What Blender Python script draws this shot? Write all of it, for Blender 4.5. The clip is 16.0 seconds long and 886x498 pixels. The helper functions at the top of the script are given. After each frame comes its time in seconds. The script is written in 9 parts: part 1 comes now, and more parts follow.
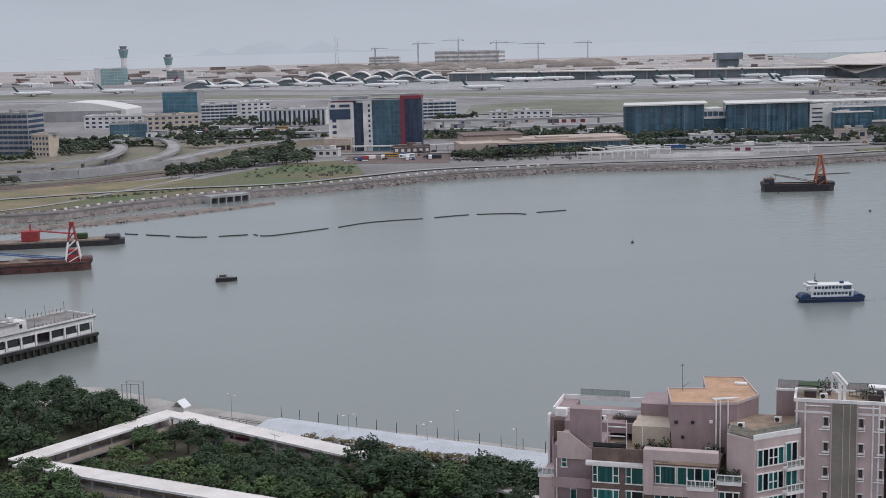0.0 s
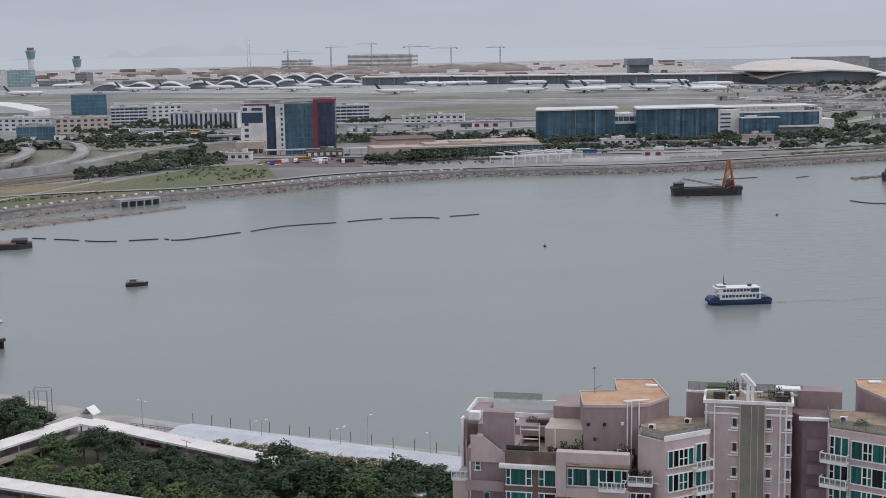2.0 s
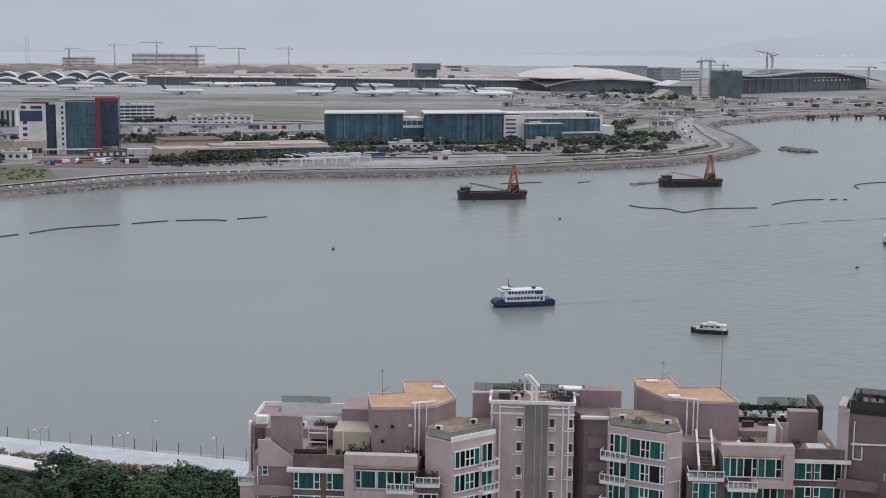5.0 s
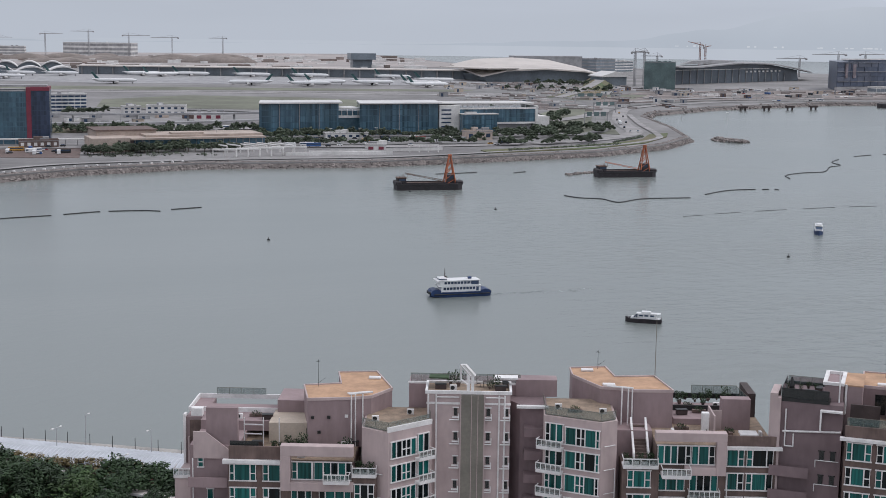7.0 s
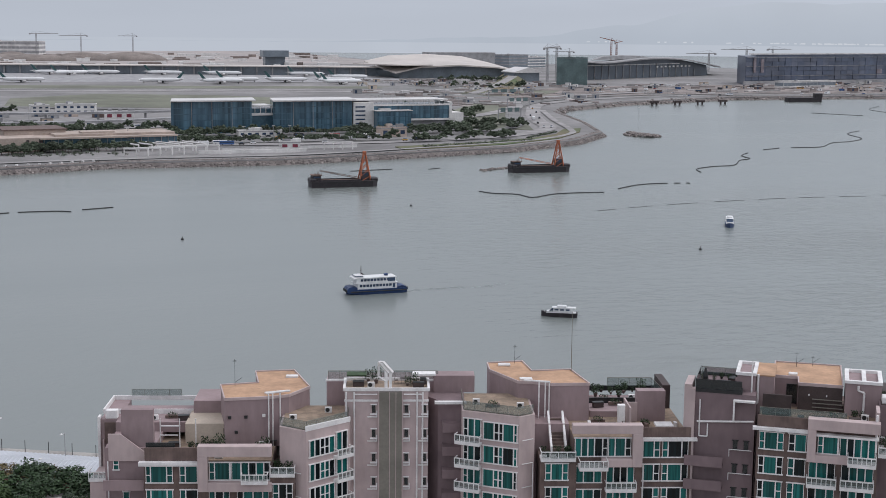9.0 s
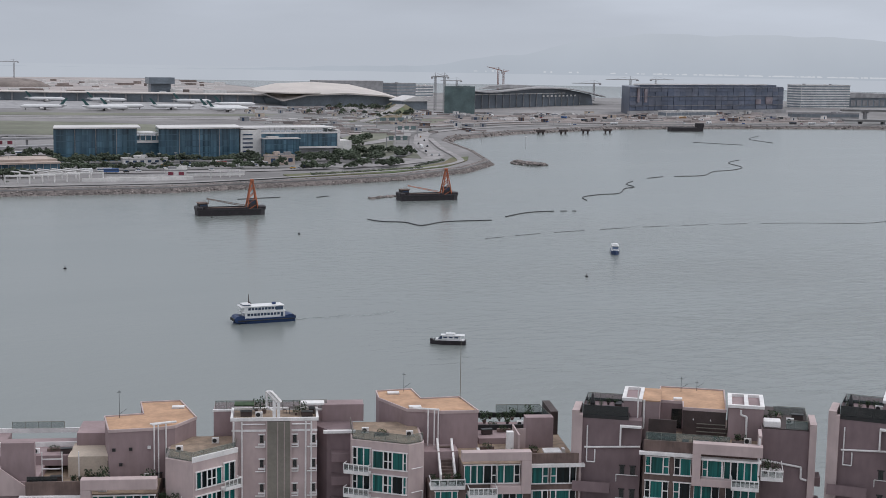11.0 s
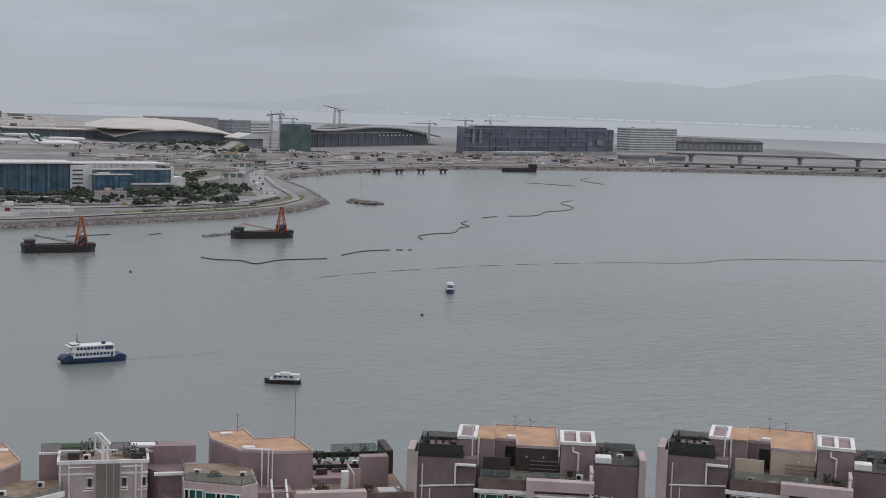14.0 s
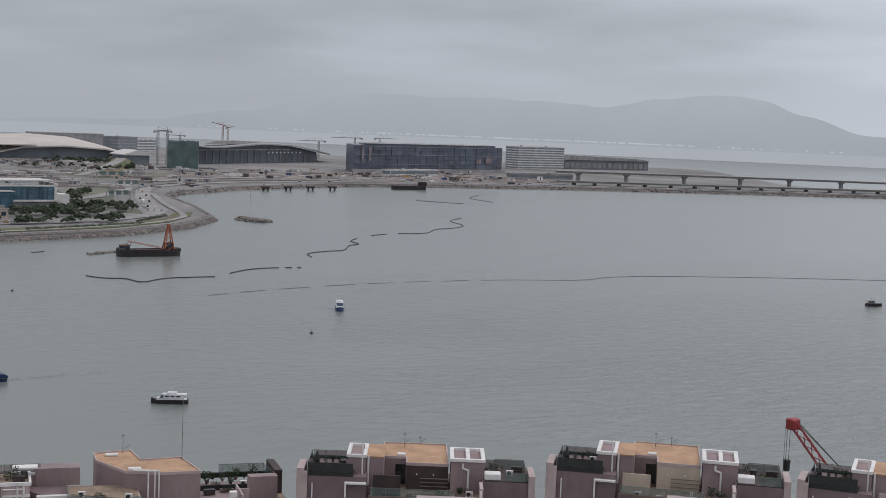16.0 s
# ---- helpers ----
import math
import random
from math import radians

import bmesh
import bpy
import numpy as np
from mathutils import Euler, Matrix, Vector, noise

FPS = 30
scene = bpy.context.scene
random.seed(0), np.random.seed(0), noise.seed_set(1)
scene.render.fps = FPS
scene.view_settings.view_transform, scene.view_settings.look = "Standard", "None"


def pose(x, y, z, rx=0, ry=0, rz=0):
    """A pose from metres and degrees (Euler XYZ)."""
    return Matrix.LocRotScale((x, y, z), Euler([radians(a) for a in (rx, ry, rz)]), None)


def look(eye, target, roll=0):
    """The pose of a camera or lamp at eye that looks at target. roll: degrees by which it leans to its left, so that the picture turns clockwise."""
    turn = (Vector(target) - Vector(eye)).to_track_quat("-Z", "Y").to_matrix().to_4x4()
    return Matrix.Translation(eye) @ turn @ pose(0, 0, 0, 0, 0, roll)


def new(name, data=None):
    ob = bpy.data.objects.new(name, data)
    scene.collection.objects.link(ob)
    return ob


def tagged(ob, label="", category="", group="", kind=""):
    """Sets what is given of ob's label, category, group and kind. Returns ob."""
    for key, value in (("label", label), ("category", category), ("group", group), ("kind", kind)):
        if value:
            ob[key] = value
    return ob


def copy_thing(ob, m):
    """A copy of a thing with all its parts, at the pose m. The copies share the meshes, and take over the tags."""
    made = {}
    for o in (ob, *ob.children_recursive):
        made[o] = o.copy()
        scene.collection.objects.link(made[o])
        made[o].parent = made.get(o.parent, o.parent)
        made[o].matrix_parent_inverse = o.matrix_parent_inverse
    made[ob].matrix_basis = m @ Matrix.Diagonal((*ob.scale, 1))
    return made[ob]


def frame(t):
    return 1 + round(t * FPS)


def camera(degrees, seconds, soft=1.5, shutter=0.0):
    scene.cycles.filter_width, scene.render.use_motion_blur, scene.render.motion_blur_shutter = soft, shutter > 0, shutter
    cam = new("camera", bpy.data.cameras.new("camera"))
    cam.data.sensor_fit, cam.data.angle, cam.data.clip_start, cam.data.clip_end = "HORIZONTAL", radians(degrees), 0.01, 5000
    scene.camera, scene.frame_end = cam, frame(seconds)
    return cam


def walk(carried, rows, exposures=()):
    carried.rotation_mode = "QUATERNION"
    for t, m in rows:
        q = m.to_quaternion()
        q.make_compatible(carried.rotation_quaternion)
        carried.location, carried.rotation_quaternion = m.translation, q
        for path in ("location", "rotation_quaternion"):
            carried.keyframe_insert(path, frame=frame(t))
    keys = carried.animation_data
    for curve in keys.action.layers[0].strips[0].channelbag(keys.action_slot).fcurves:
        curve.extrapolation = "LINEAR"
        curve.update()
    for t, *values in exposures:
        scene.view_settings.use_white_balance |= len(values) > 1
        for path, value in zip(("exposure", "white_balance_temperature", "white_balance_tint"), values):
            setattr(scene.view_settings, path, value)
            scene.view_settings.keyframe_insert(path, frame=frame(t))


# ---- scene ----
cam = camera(35.26, 16.0, soft=0.7)
EYE = 95.0
# seconds, yaw, pitch, roll: the camera turns on the spot, high in a tower block
ROWS = [
    (0.0, -0.000, -8.800, -1.400),
    (0.5, -0.361, -8.707, -1.380),
    (1.0, -1.280, -8.512, -1.286),
    (1.5, -2.402, -8.661, -1.127),
    (2.0, -3.605, -8.709, -0.938),
    (2.5, -4.774, -8.744, -0.766),
    (3.0, -5.905, -8.721, -0.483),
    (3.5, -7.094, -8.694, -0.252),
    (4.0, -8.587, -8.614, -0.022),
    (4.5, -10.467, -8.602, 0.197),
    (5.0, -12.385, -8.624, 0.475),
    (5.2, -12.954, -8.656, 0.572),
    (7.5, -15.705, -9.095, 0.656),
    (8.0, -16.685, -9.128, 0.545),
    (8.5, -17.518, -9.101, 0.395),
    (9.0, -18.550, -9.098, 0.514),
    (11.3, -23.867, -7.640, 1.255),
    (11.5, -24.320, -7.475, 1.448),
    (12.0, -25.232, -7.140, 1.505),
    (12.5, -26.136, -6.953, 1.647),
    (13.0, -26.889, -6.738, 1.698),
    (13.5, -28.065, -6.507, 1.815),
    (14.0, -29.910, -6.121, 2.008),
    (14.5, -31.393, -5.757, 2.165),
    (15.0, -32.844, -5.502, 2.284),
    (15.5, -33.743, -5.370, 2.324),
    (16.0, -34.434, -5.225, 2.379),
]
walk(cam, [(t, pose(0, 0, EYE, 90 + pitch, 0, yaw) @ pose(0, 0, 0, 0, 0, roll)) for t, yaw, pitch, roll in ROWS],
     exposures=[(0.0, 0.09, 6110, 11.5), (9.0, 0.13, 6140, 11.5), (12.0, 0.0, 6220, 11), (16.0, -0.20, 6320, 11)])

# ---- sky and sun ----
world = bpy.data.worlds.new("overcast_sky")
scene.world = world
world.use_nodes = True
wn, wl = world.node_tree.nodes, world.node_tree.links
wn.clear()
SUN_EL, SUN_AZ = 52.0, 100.0


def build_sky():
    sky = wn.new("ShaderNodeTexSky")
    sky.sky_type = "NISHITA"
    sky.sun_disc = False
    sky.sun_elevation, sky.sun_rotation = radians(SUN_EL), radians(SUN_AZ)
    sky.air_density, sky.dust_density = 1.0, 4.0
    dim = wn.new("ShaderNodeVectorMath")
    dim.operation = "SCALE"
    dim.inputs["Scale"].default_value = 0.08
    wl.new(sky.outputs[0], dim.inputs[0])
    co = wn.new("ShaderNodeTexCoord")
    sep = wn.new("ShaderNodeSeparateXYZ")
    wl.new(co.outputs["Generated"], sep.inputs[0])
    # cloud deck: pale mist at the horizon, greyer above
    ramp = wn.new("ShaderNodeValToRGB")
    wl.new(sep.outputs["Z"], ramp.inputs[0])
    e = ramp.color_ramp.elements
    e[0].position, e[0].color = 0.0, (0.475, 0.502, 0.54, 1)
    e[1].position, e[1].color = 0.60, (0.86, 0.86, 0.89, 1)
    for p, c in ((0.03, (0.46, 0.487, 0.528, 1)), (0.08, (0.445, 0.475, 0.513, 1)), (0.20, (0.62, 0.64, 0.68, 1))):
        s = e.new(p)
        s.color = c
    # long soft cloud streaks
    mp = wn.new("ShaderNodeMapping")
    mp.inputs["Scale"].default_value = (2.2, 2.2, 13.0)
    mp.inputs["Location"].default_value = (0.35, 0.1, 0.0)
    wl.new(co.outputs["Generated"], mp.inputs[0])
    nz = wn.new("ShaderNodeTexNoise")
    nz.inputs["Scale"].default_value, nz.inputs["Detail"].default_value, nz.inputs["Roughness"].default_value = 1.6, 5.0, 0.5
    wl.new(mp.outputs[0], nz.inputs["Vector"])
    cr = wn.new("ShaderNodeMapRange")
    cr.inputs["From Min"].default_value, cr.inputs["From Max"].default_value = 0.36, 0.66
    cr.inputs["To Min"].default_value, cr.inputs["To Max"].default_value = 0.87, 1.15
    wl.new(nz.outputs[0], cr.inputs["Value"])
    cl = wn.new("ShaderNodeVectorMath")
    cl.operation = "SCALE"
    wl.new(ramp.outputs[0], cl.inputs[0])
    # the streaks fade into the mist near the horizon
    fade = wn.new("ShaderNodeMapRange")
    fade.inputs["From Min"].default_value, fade.inputs["From Max"].default_value = 0.0, 0.05
    wl.new(sep.outputs["Z"], fade.inputs["Value"])
    mixf = wn.new("ShaderNodeMix")
    wl.new(fade.outputs[0], mixf.inputs[0])
    mixf.inputs[2].default_value = 1.0
    wl.new(cr.outputs[0], mixf.inputs[3])
    # the cloud is thinner and brighter on the sun's side, to the east
    east = wn.new("ShaderNodeMapRange")
    east.interpolation_type = "SMOOTHSTEP"
    east.inputs["From Min"].default_value, east.inputs["From Max"].default_value = 0.35, 0.95
    east.inputs["To Min"].default_value, east.inputs["To Max"].default_value = 1.0, 1.44
    wl.new(sep.outputs["X"], east.inputs["Value"])
    both = wn.new("ShaderNodeMath")
    both.operation = "MULTIPLY"
    wl.new(mixf.outputs[0], both.inputs[0])
    wl.new(east.outputs[0], both.inputs[1])
    wl.new(both.outputs[0], cl.inputs["Scale"])
    add = wn.new("ShaderNodeMix")
    add.data_type = "RGBA"
    add.inputs[0].default_value = 0.93
    wl.new(dim.outputs[0], add.inputs[6])
    wl.new(cl.outputs[0], add.inputs[7])
    bg = wn.new("ShaderNodeBackground")
    wl.new(add.outputs[2], bg.inputs[0])
    bg.inputs[1].default_value = 1.0
    out = wn.new("ShaderNodeOutputWorld")
    wl.new(bg.outputs[0], out.inputs[0])


build_sky()
sun = new("sun", bpy.data.lights.new("sun", "SUN"))
sun.data.energy, sun.data.angle, sun.data.color = 0.8, radians(25), (1.0, 0.96, 0.90)
sun.matrix_world = look((0, 0, 300), (-math.sin(radians(SUN_AZ)) * 100, -math.cos(radians(SUN_AZ)) * 100, 300 - 100 * math.tan(radians(SUN_EL))))

# ---- materials ----
MATS = {}


def mat(name, col, rough=0.7, metal=0.0, var=0.25, scale=0.5, fine=8.0, bump=0.1, tint=None, island=0.0, spec=0.5, streak=0.0):
    """A painted, stone, earth or metal surface with stains at two scales. scale, fine: patterns per metre."""
    if name in MATS:
        return MATS[name]
    m = bpy.data.materials.new(name)
    m.use_nodes = True
    n, l = m.node_tree.nodes, m.node_tree.links
    b = n["Principled BSDF"]
    b.inputs["Roughness"].default_value, b.inputs["Metallic"].default_value = rough, metal
    b.inputs["Specular IOR Level"].default_value = spec
    geo = n.new("ShaderNodeNewGeometry")
    big = n.new("ShaderNodeTexNoise")
    big.inputs["Scale"].default_value, big.inputs["Detail"].default_value = scale, 6.0
    l.new(geo.outputs["Position"], big.inputs["Vector"])
    small = n.new("ShaderNodeTexNoise")
    small.inputs["Scale"].default_value, small.inputs["Detail"].default_value = fine, 3.0
    if streak:
        # rain streaks: the fine pattern is drawn out downwards
        run = n.new("ShaderNodeMapping")
        run.inputs["Scale"].default_value = (1.0, 1.0, streak)
        l.new(geo.outputs["Position"], run.inputs[0])
        l.new(run.outputs[0], small.inputs["Vector"])
    else:
        l.new(geo.outputs["Position"], small.inputs["Vector"])
    mx = n.new("ShaderNodeMix")
    mx.data_type = "RGBA"
    dark = tint or tuple(c * (1 - var) for c in col)
    mx.inputs[6].default_value = (*dark, 1)
    mx.inputs[7].default_value = (*[min(1, c * (1 + var * 0.4)) for c in col], 1)
    st = n.new("ShaderNodeMapRange")
    st.inputs["From Min"].default_value, st.inputs["From Max"].default_value = 0.35, 0.65
    l.new(big.outputs[0], st.inputs["Value"])
    l.new(st.outputs[0], mx.inputs[0])
    g = n.new("ShaderNodeMapRange")
    g.inputs["From Min"].default_value, g.inputs["From Max"].default_value = 0.3, 0.7
    g.inputs["To Min"].default_value, g.inputs["To Max"].default_value = 1 - var * 0.5, 1 + var * 0.3
    l.new(small.outputs[0], g.inputs["Value"])
    sc = n.new("ShaderNodeVectorMath")
    sc.operation = "SCALE"
    l.new(mx.outputs[2], sc.inputs[0])
    l.new(g.outputs[0], sc.inputs["Scale"])
    last = sc
    if island:
        isl = n.new("ShaderNodeMapRange")
        isl.inputs["To Min"].default_value, isl.inputs["To Max"].default_value = 1 - island, 1 + island * 0.6
        l.new(geo.outputs["Random Per Island"], isl.inputs["Value"])
        s2 = n.new("ShaderNodeVectorMath")
        s2.operation = "SCALE"
        l.new(sc.outputs[0], s2.inputs[0])
        l.new(isl.outputs[0], s2.inputs["Scale"])
        last = s2
    l.new(last.outputs[0], b.inputs["Base Color"])
    if bump:
        bp = n.new("ShaderNodeBump")
        bp.inputs["Strength"].default_value, bp.inputs["Distance"].default_value = bump, 0.05
        l.new(small.outputs[0], bp.inputs["Height"])
        l.new(bp.outputs[0], b.inputs["Normal"])
    MATS[name] = m
    return m


def random_mat(name, col, spread=0.5, rough=0.15, spec=0.5, hue=None, folds=0.3):
    """A surface that differs from piece to piece (glazing with drawn or open curtains, painted slats)."""
    if name in MATS:
        return MATS[name]
    m = mat(name, col, rough, 0, 0.1, 0.6, 5.0, 0.0, spec=spec)
    n, l = m.node_tree.nodes, m.node_tree.links
    b = n["Principled BSDF"]
    inf = n.new("ShaderNodeObjectInfo")
    mr = n.new("ShaderNodeValToRGB")
    mr.color_ramp.interpolation = "CONSTANT"
    e = mr.color_ramp.elements
    h = hue or tuple(c * (1 - spread) for c in col)
    e[0].color, e[1].color = (*col, 1), (*h, 1)
    e[1].position = 0.62
    mid = e.new(0.35)
    mid.color = (*[0.6 * a + 0.4 * c for a, c in zip(col, h)], 1)
    l.new(inf.outputs["Random"], mr.inputs[0])
    # upright folds, like curtains behind the glass
    geo = n.new("ShaderNodeNewGeometry")
    mp = n.new("ShaderNodeMapping")
    mp.inputs["Scale"].default_value = (folds, folds, folds * 0.04)
    l.new(geo.outputs["Position"], mp.inputs[0])
    nz = n.new("ShaderNodeTexNoise")
    nz.inputs["Scale"].default_value = 1.0
    l.new(mp.outputs[0], nz.inputs["Vector"])
    fr = n.new("ShaderNodeMapRange")
    fr.inputs["From Min"].default_value, fr.inputs["From Max"].default_value = 0.32, 0.68
    fr.inputs["To Min"].default_value, fr.inputs["To Max"].default_value = 0.45, 1.3
    l.new(nz.outputs[0], fr.inputs["Value"])
    sc = n.new("ShaderNodeVectorMath")
    sc.operation = "SCALE"
    l.new(mr.outputs[0], sc.inputs[0])
    l.new(fr.outputs[0], sc.inputs["Scale"])
    l.new(sc.outputs[0], b.inputs["Base Color"])
    return m


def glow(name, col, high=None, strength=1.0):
    """Backdrop emission with haze painted into its colour; the upper slopes pale towards the cloud."""
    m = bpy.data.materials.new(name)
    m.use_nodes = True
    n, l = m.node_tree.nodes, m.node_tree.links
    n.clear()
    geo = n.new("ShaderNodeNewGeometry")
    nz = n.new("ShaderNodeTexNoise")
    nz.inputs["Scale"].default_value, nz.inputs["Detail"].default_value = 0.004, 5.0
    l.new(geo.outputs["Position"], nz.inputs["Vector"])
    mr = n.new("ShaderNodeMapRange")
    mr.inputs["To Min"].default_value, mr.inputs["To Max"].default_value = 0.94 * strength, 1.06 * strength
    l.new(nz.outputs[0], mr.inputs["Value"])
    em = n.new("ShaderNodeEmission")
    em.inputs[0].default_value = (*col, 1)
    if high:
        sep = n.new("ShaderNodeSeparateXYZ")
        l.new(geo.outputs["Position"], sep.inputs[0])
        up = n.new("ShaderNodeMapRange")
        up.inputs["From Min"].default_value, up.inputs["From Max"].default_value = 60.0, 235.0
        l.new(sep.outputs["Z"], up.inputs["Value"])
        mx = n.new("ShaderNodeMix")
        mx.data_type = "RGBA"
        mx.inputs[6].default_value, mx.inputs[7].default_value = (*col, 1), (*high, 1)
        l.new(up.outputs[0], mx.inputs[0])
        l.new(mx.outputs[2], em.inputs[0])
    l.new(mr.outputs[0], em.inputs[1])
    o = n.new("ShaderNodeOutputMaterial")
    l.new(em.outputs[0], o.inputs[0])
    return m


def water_mat():
    m = bpy.data.materials.new("sea_water")
    m.use_nodes = True
    n, l = m.node_tree.nodes, m.node_tree.links
    b = n["Principled BSDF"]
    b.inputs["Roughness"].default_value = 0.23
    b.inputs["IOR"].default_value = 1.33
    geo = n.new("ShaderNodeNewGeometry")
    big = n.new("ShaderNodeTexNoise")
    big.inputs["Scale"].default_value, big.inputs["Detail"].default_value = 0.008, 5.0
    mp = n.new("ShaderNodeMapping")
    mp.inputs["Scale"].default_value = (0.35, 1.0, 1.0)
    l.new(geo.outputs["Position"], mp.inputs[0])
    l.new(mp.outputs[0], big.inputs["Vector"])
    mx = n.new("ShaderNodeMix")
    mx.data_type = "RGBA"
    mx.inputs[6].default_value, mx.inputs[7].default_value = (0.152, 0.173, 0.165, 1), (0.211, 0.226, 0.217, 1)
    l.new(big.outputs[0], mx.inputs[0])
    l.new(mx.outputs[2], b.inputs["Base Color"])
    # ripples: calm to the west, wind-roughened to the east
    rip = n.new("ShaderNodeTexNoise")
    rip.inputs["Scale"].default_value, rip.inputs["Detail"].default_value, rip.inputs["Roughness"].default_value = 0.22, 5.0, 0.62
    rip.inputs["Distortion"].default_value = 0.8
    mp2 = n.new("ShaderNodeMapping")
    mp2.inputs["Scale"].default_value = (0.5, 1.0, 1.0)
    mp2.inputs["Rotation"].default_value = (0, 0, radians(-25))
    l.new(geo.outputs["Position"], mp2.inputs[0])
    l.new(mp2.outputs[0], rip.inputs["Vector"])
    sep = n.new("ShaderNodeSeparateXYZ")
    l.new(geo.outputs["Position"], sep.inputs[0])
    east = n.new("ShaderNodeMapRange")
    east.inputs["From Min"].default_value, east.inputs["From Max"].default_value = 130.0, 380.0
    east.inputs["To Min"].default_value, east.inputs["To Max"].default_value = 0.09, 1.0
    l.new(sep.outputs["X"], east.inputs["Value"])
    gust = n.new("ShaderNodeMapRange")
    gust.inputs["From Min"].default_value, gust.inputs["From Max"].default_value = 0.35, 0.65
    gust.inputs["To Min"].default_value, gust.inputs["To Max"].default_value = 0.4, 1.5
    l.new(big.outputs[0], gust.inputs["Value"])
    mul = n.new("ShaderNodeMath")
    mul.operation = "MULTIPLY"
    l.new(east.outputs[0], mul.inputs[0])
    l.new(gust.outputs[0], mul.inputs[1])
    bp = n.new("ShaderNodeBump")
    bp.inputs["Distance"].default_value = 1.5
    # the far side of the bay lies in the lee of the island
    lee = n.new("ShaderNodeMapRange")
    lee.inputs["From Min"].default_value, lee.inputs["From Max"].default_value = 360.0, 760.0
    lee.inputs["To Min"].default_value, lee.inputs["To Max"].default_value = 1.0, 0.15
    l.new(sep.outputs["Y"], lee.inputs["Value"])
    mul2 = n.new("ShaderNodeMath")
    mul2.operation = "MULTIPLY"
    l.new(mul.outputs[0], mul2.inputs[0])
    l.new(lee.outputs[0], mul2.inputs[1])
    l.new(mul2.outputs[0], bp.inputs["Strength"])
    l.new(rip.outputs[0], bp.inputs["Height"])
    l.new(bp.outputs[0], b.inputs["Normal"])
    return m


# ---- mesh helpers ----
def part(name, bm, material, parent=None, label="", smooth=False):
    me = bpy.data.meshes.new(name)
    bm.normal_update()
    bm.to_mesh(me)
    bm.free()
    if smooth:
        me.polygons.foreach_set("use_smooth", [True] * len(me.polygons))
    me.materials.append(material)
    ob = new(name, me)
    if parent:
        ob.parent = parent
    if label:
        tagged(ob, label)
    return ob


def piece(name, me, parent, x, y, z, rz=0.0):
    """One more object on a shared mesh."""
    ob = new(name, me)
    ob.parent = parent
    ob.location, ob.rotation_euler = (x, y, z), (0, 0, rz)
    return ob


def box(bm, x0, x1, y0, y1, z0, z1, bevel=0.0):
    vs = [bm.verts.new((x, y, z)) for x in (x0, x1) for y in (y0, y1) for z in (z0, z1)]
    fs = [bm.faces.new([vs[i] for i in q]) for q in ((0, 1, 3, 2), (4, 6, 7, 5), (0, 4, 5, 1), (2, 3, 7, 6), (0, 2, 6, 4), (1, 5, 7, 3))]
    if bevel:
        es = list({e for f in fs for e in f.edges})
        bmesh.ops.bevel(bm, geom=es, offset=bevel, segments=1, affect="EDGES")
    return bm


def boxes(*specs, bevel=0.0):
    bm = bmesh.new()
    for s in specs:
        box(bm, *s, bevel=bevel)
    return bm


def box_mesh(name, w, d, h, material, bevel=0.0):
    bm = boxes((-w / 2, w / 2, -d / 2, d / 2, 0, h), bevel=bevel)
    me = bpy.data.meshes.new(name)
    bm.normal_update()
    bm.to_mesh(me)
    bm.free()
    me.materials.append(material)
    return me


def prism(bm, outline, z0, z1):
    lo = [bm.verts.new((x, y, z0)) for x, y in outline]
    hi = [bm.verts.new((x, y, z1)) for x, y in outline]
    k = len(outline)
    bm.faces.new(hi)
    bm.faces.new(lo[::-1])
    for i in range(k):
        bm.faces.new((lo[i], lo[(i + 1) % k], hi[(i + 1) % k], hi[i]))
    bmesh.ops.recalc_face_normals(bm, faces=bm.faces)
    return bm


def tube(bm, a, b, r0, r1=None, sides=6):
    a, b = Vector(a), Vector(b)
    m = (b - a).to_track_quat("Z", "Y").to_matrix()
    r1 = r0 if r1 is None else r1
    rings = []
    for c, r in ((a, r0), (b, r1)):
        rings.append([bm.verts.new(c + m @ Vector((r * math.cos(i * math.tau / sides), r * math.sin(i * math.tau / sides), 0))) for i in range(sides)])
    for i in range(sides):
        bm.faces.new((rings[0][i], rings[0][(i + 1) % sides], rings[1][(i + 1) % sides], rings[1][i]))
    bm.faces.new(rings[0][::-1])
    bm.faces.new(rings[1])
    return bm


def thing(name, m, label, category, group="", kind=""):
    ob = new(name)
    ob.empty_display_size = 0.5
    ob.matrix_basis = m
    return tagged(ob, label, category, group, kind)


def at(x, y, z=0.0, rz=0.0):
    return pose(x, y, z, 0, 0, rz)

# ---- the large structure: sea, airport island, near shore, far hills ----
W_WATER = water_mat()
bm = bmesh.new()
bmesh.ops.create_circle(bm, cap_ends=True, segments=96, radius=4900)
tagged(part("water", bm, W_WATER), "calm grey-green sea channel under an overcast sky", "water", kind="structure")

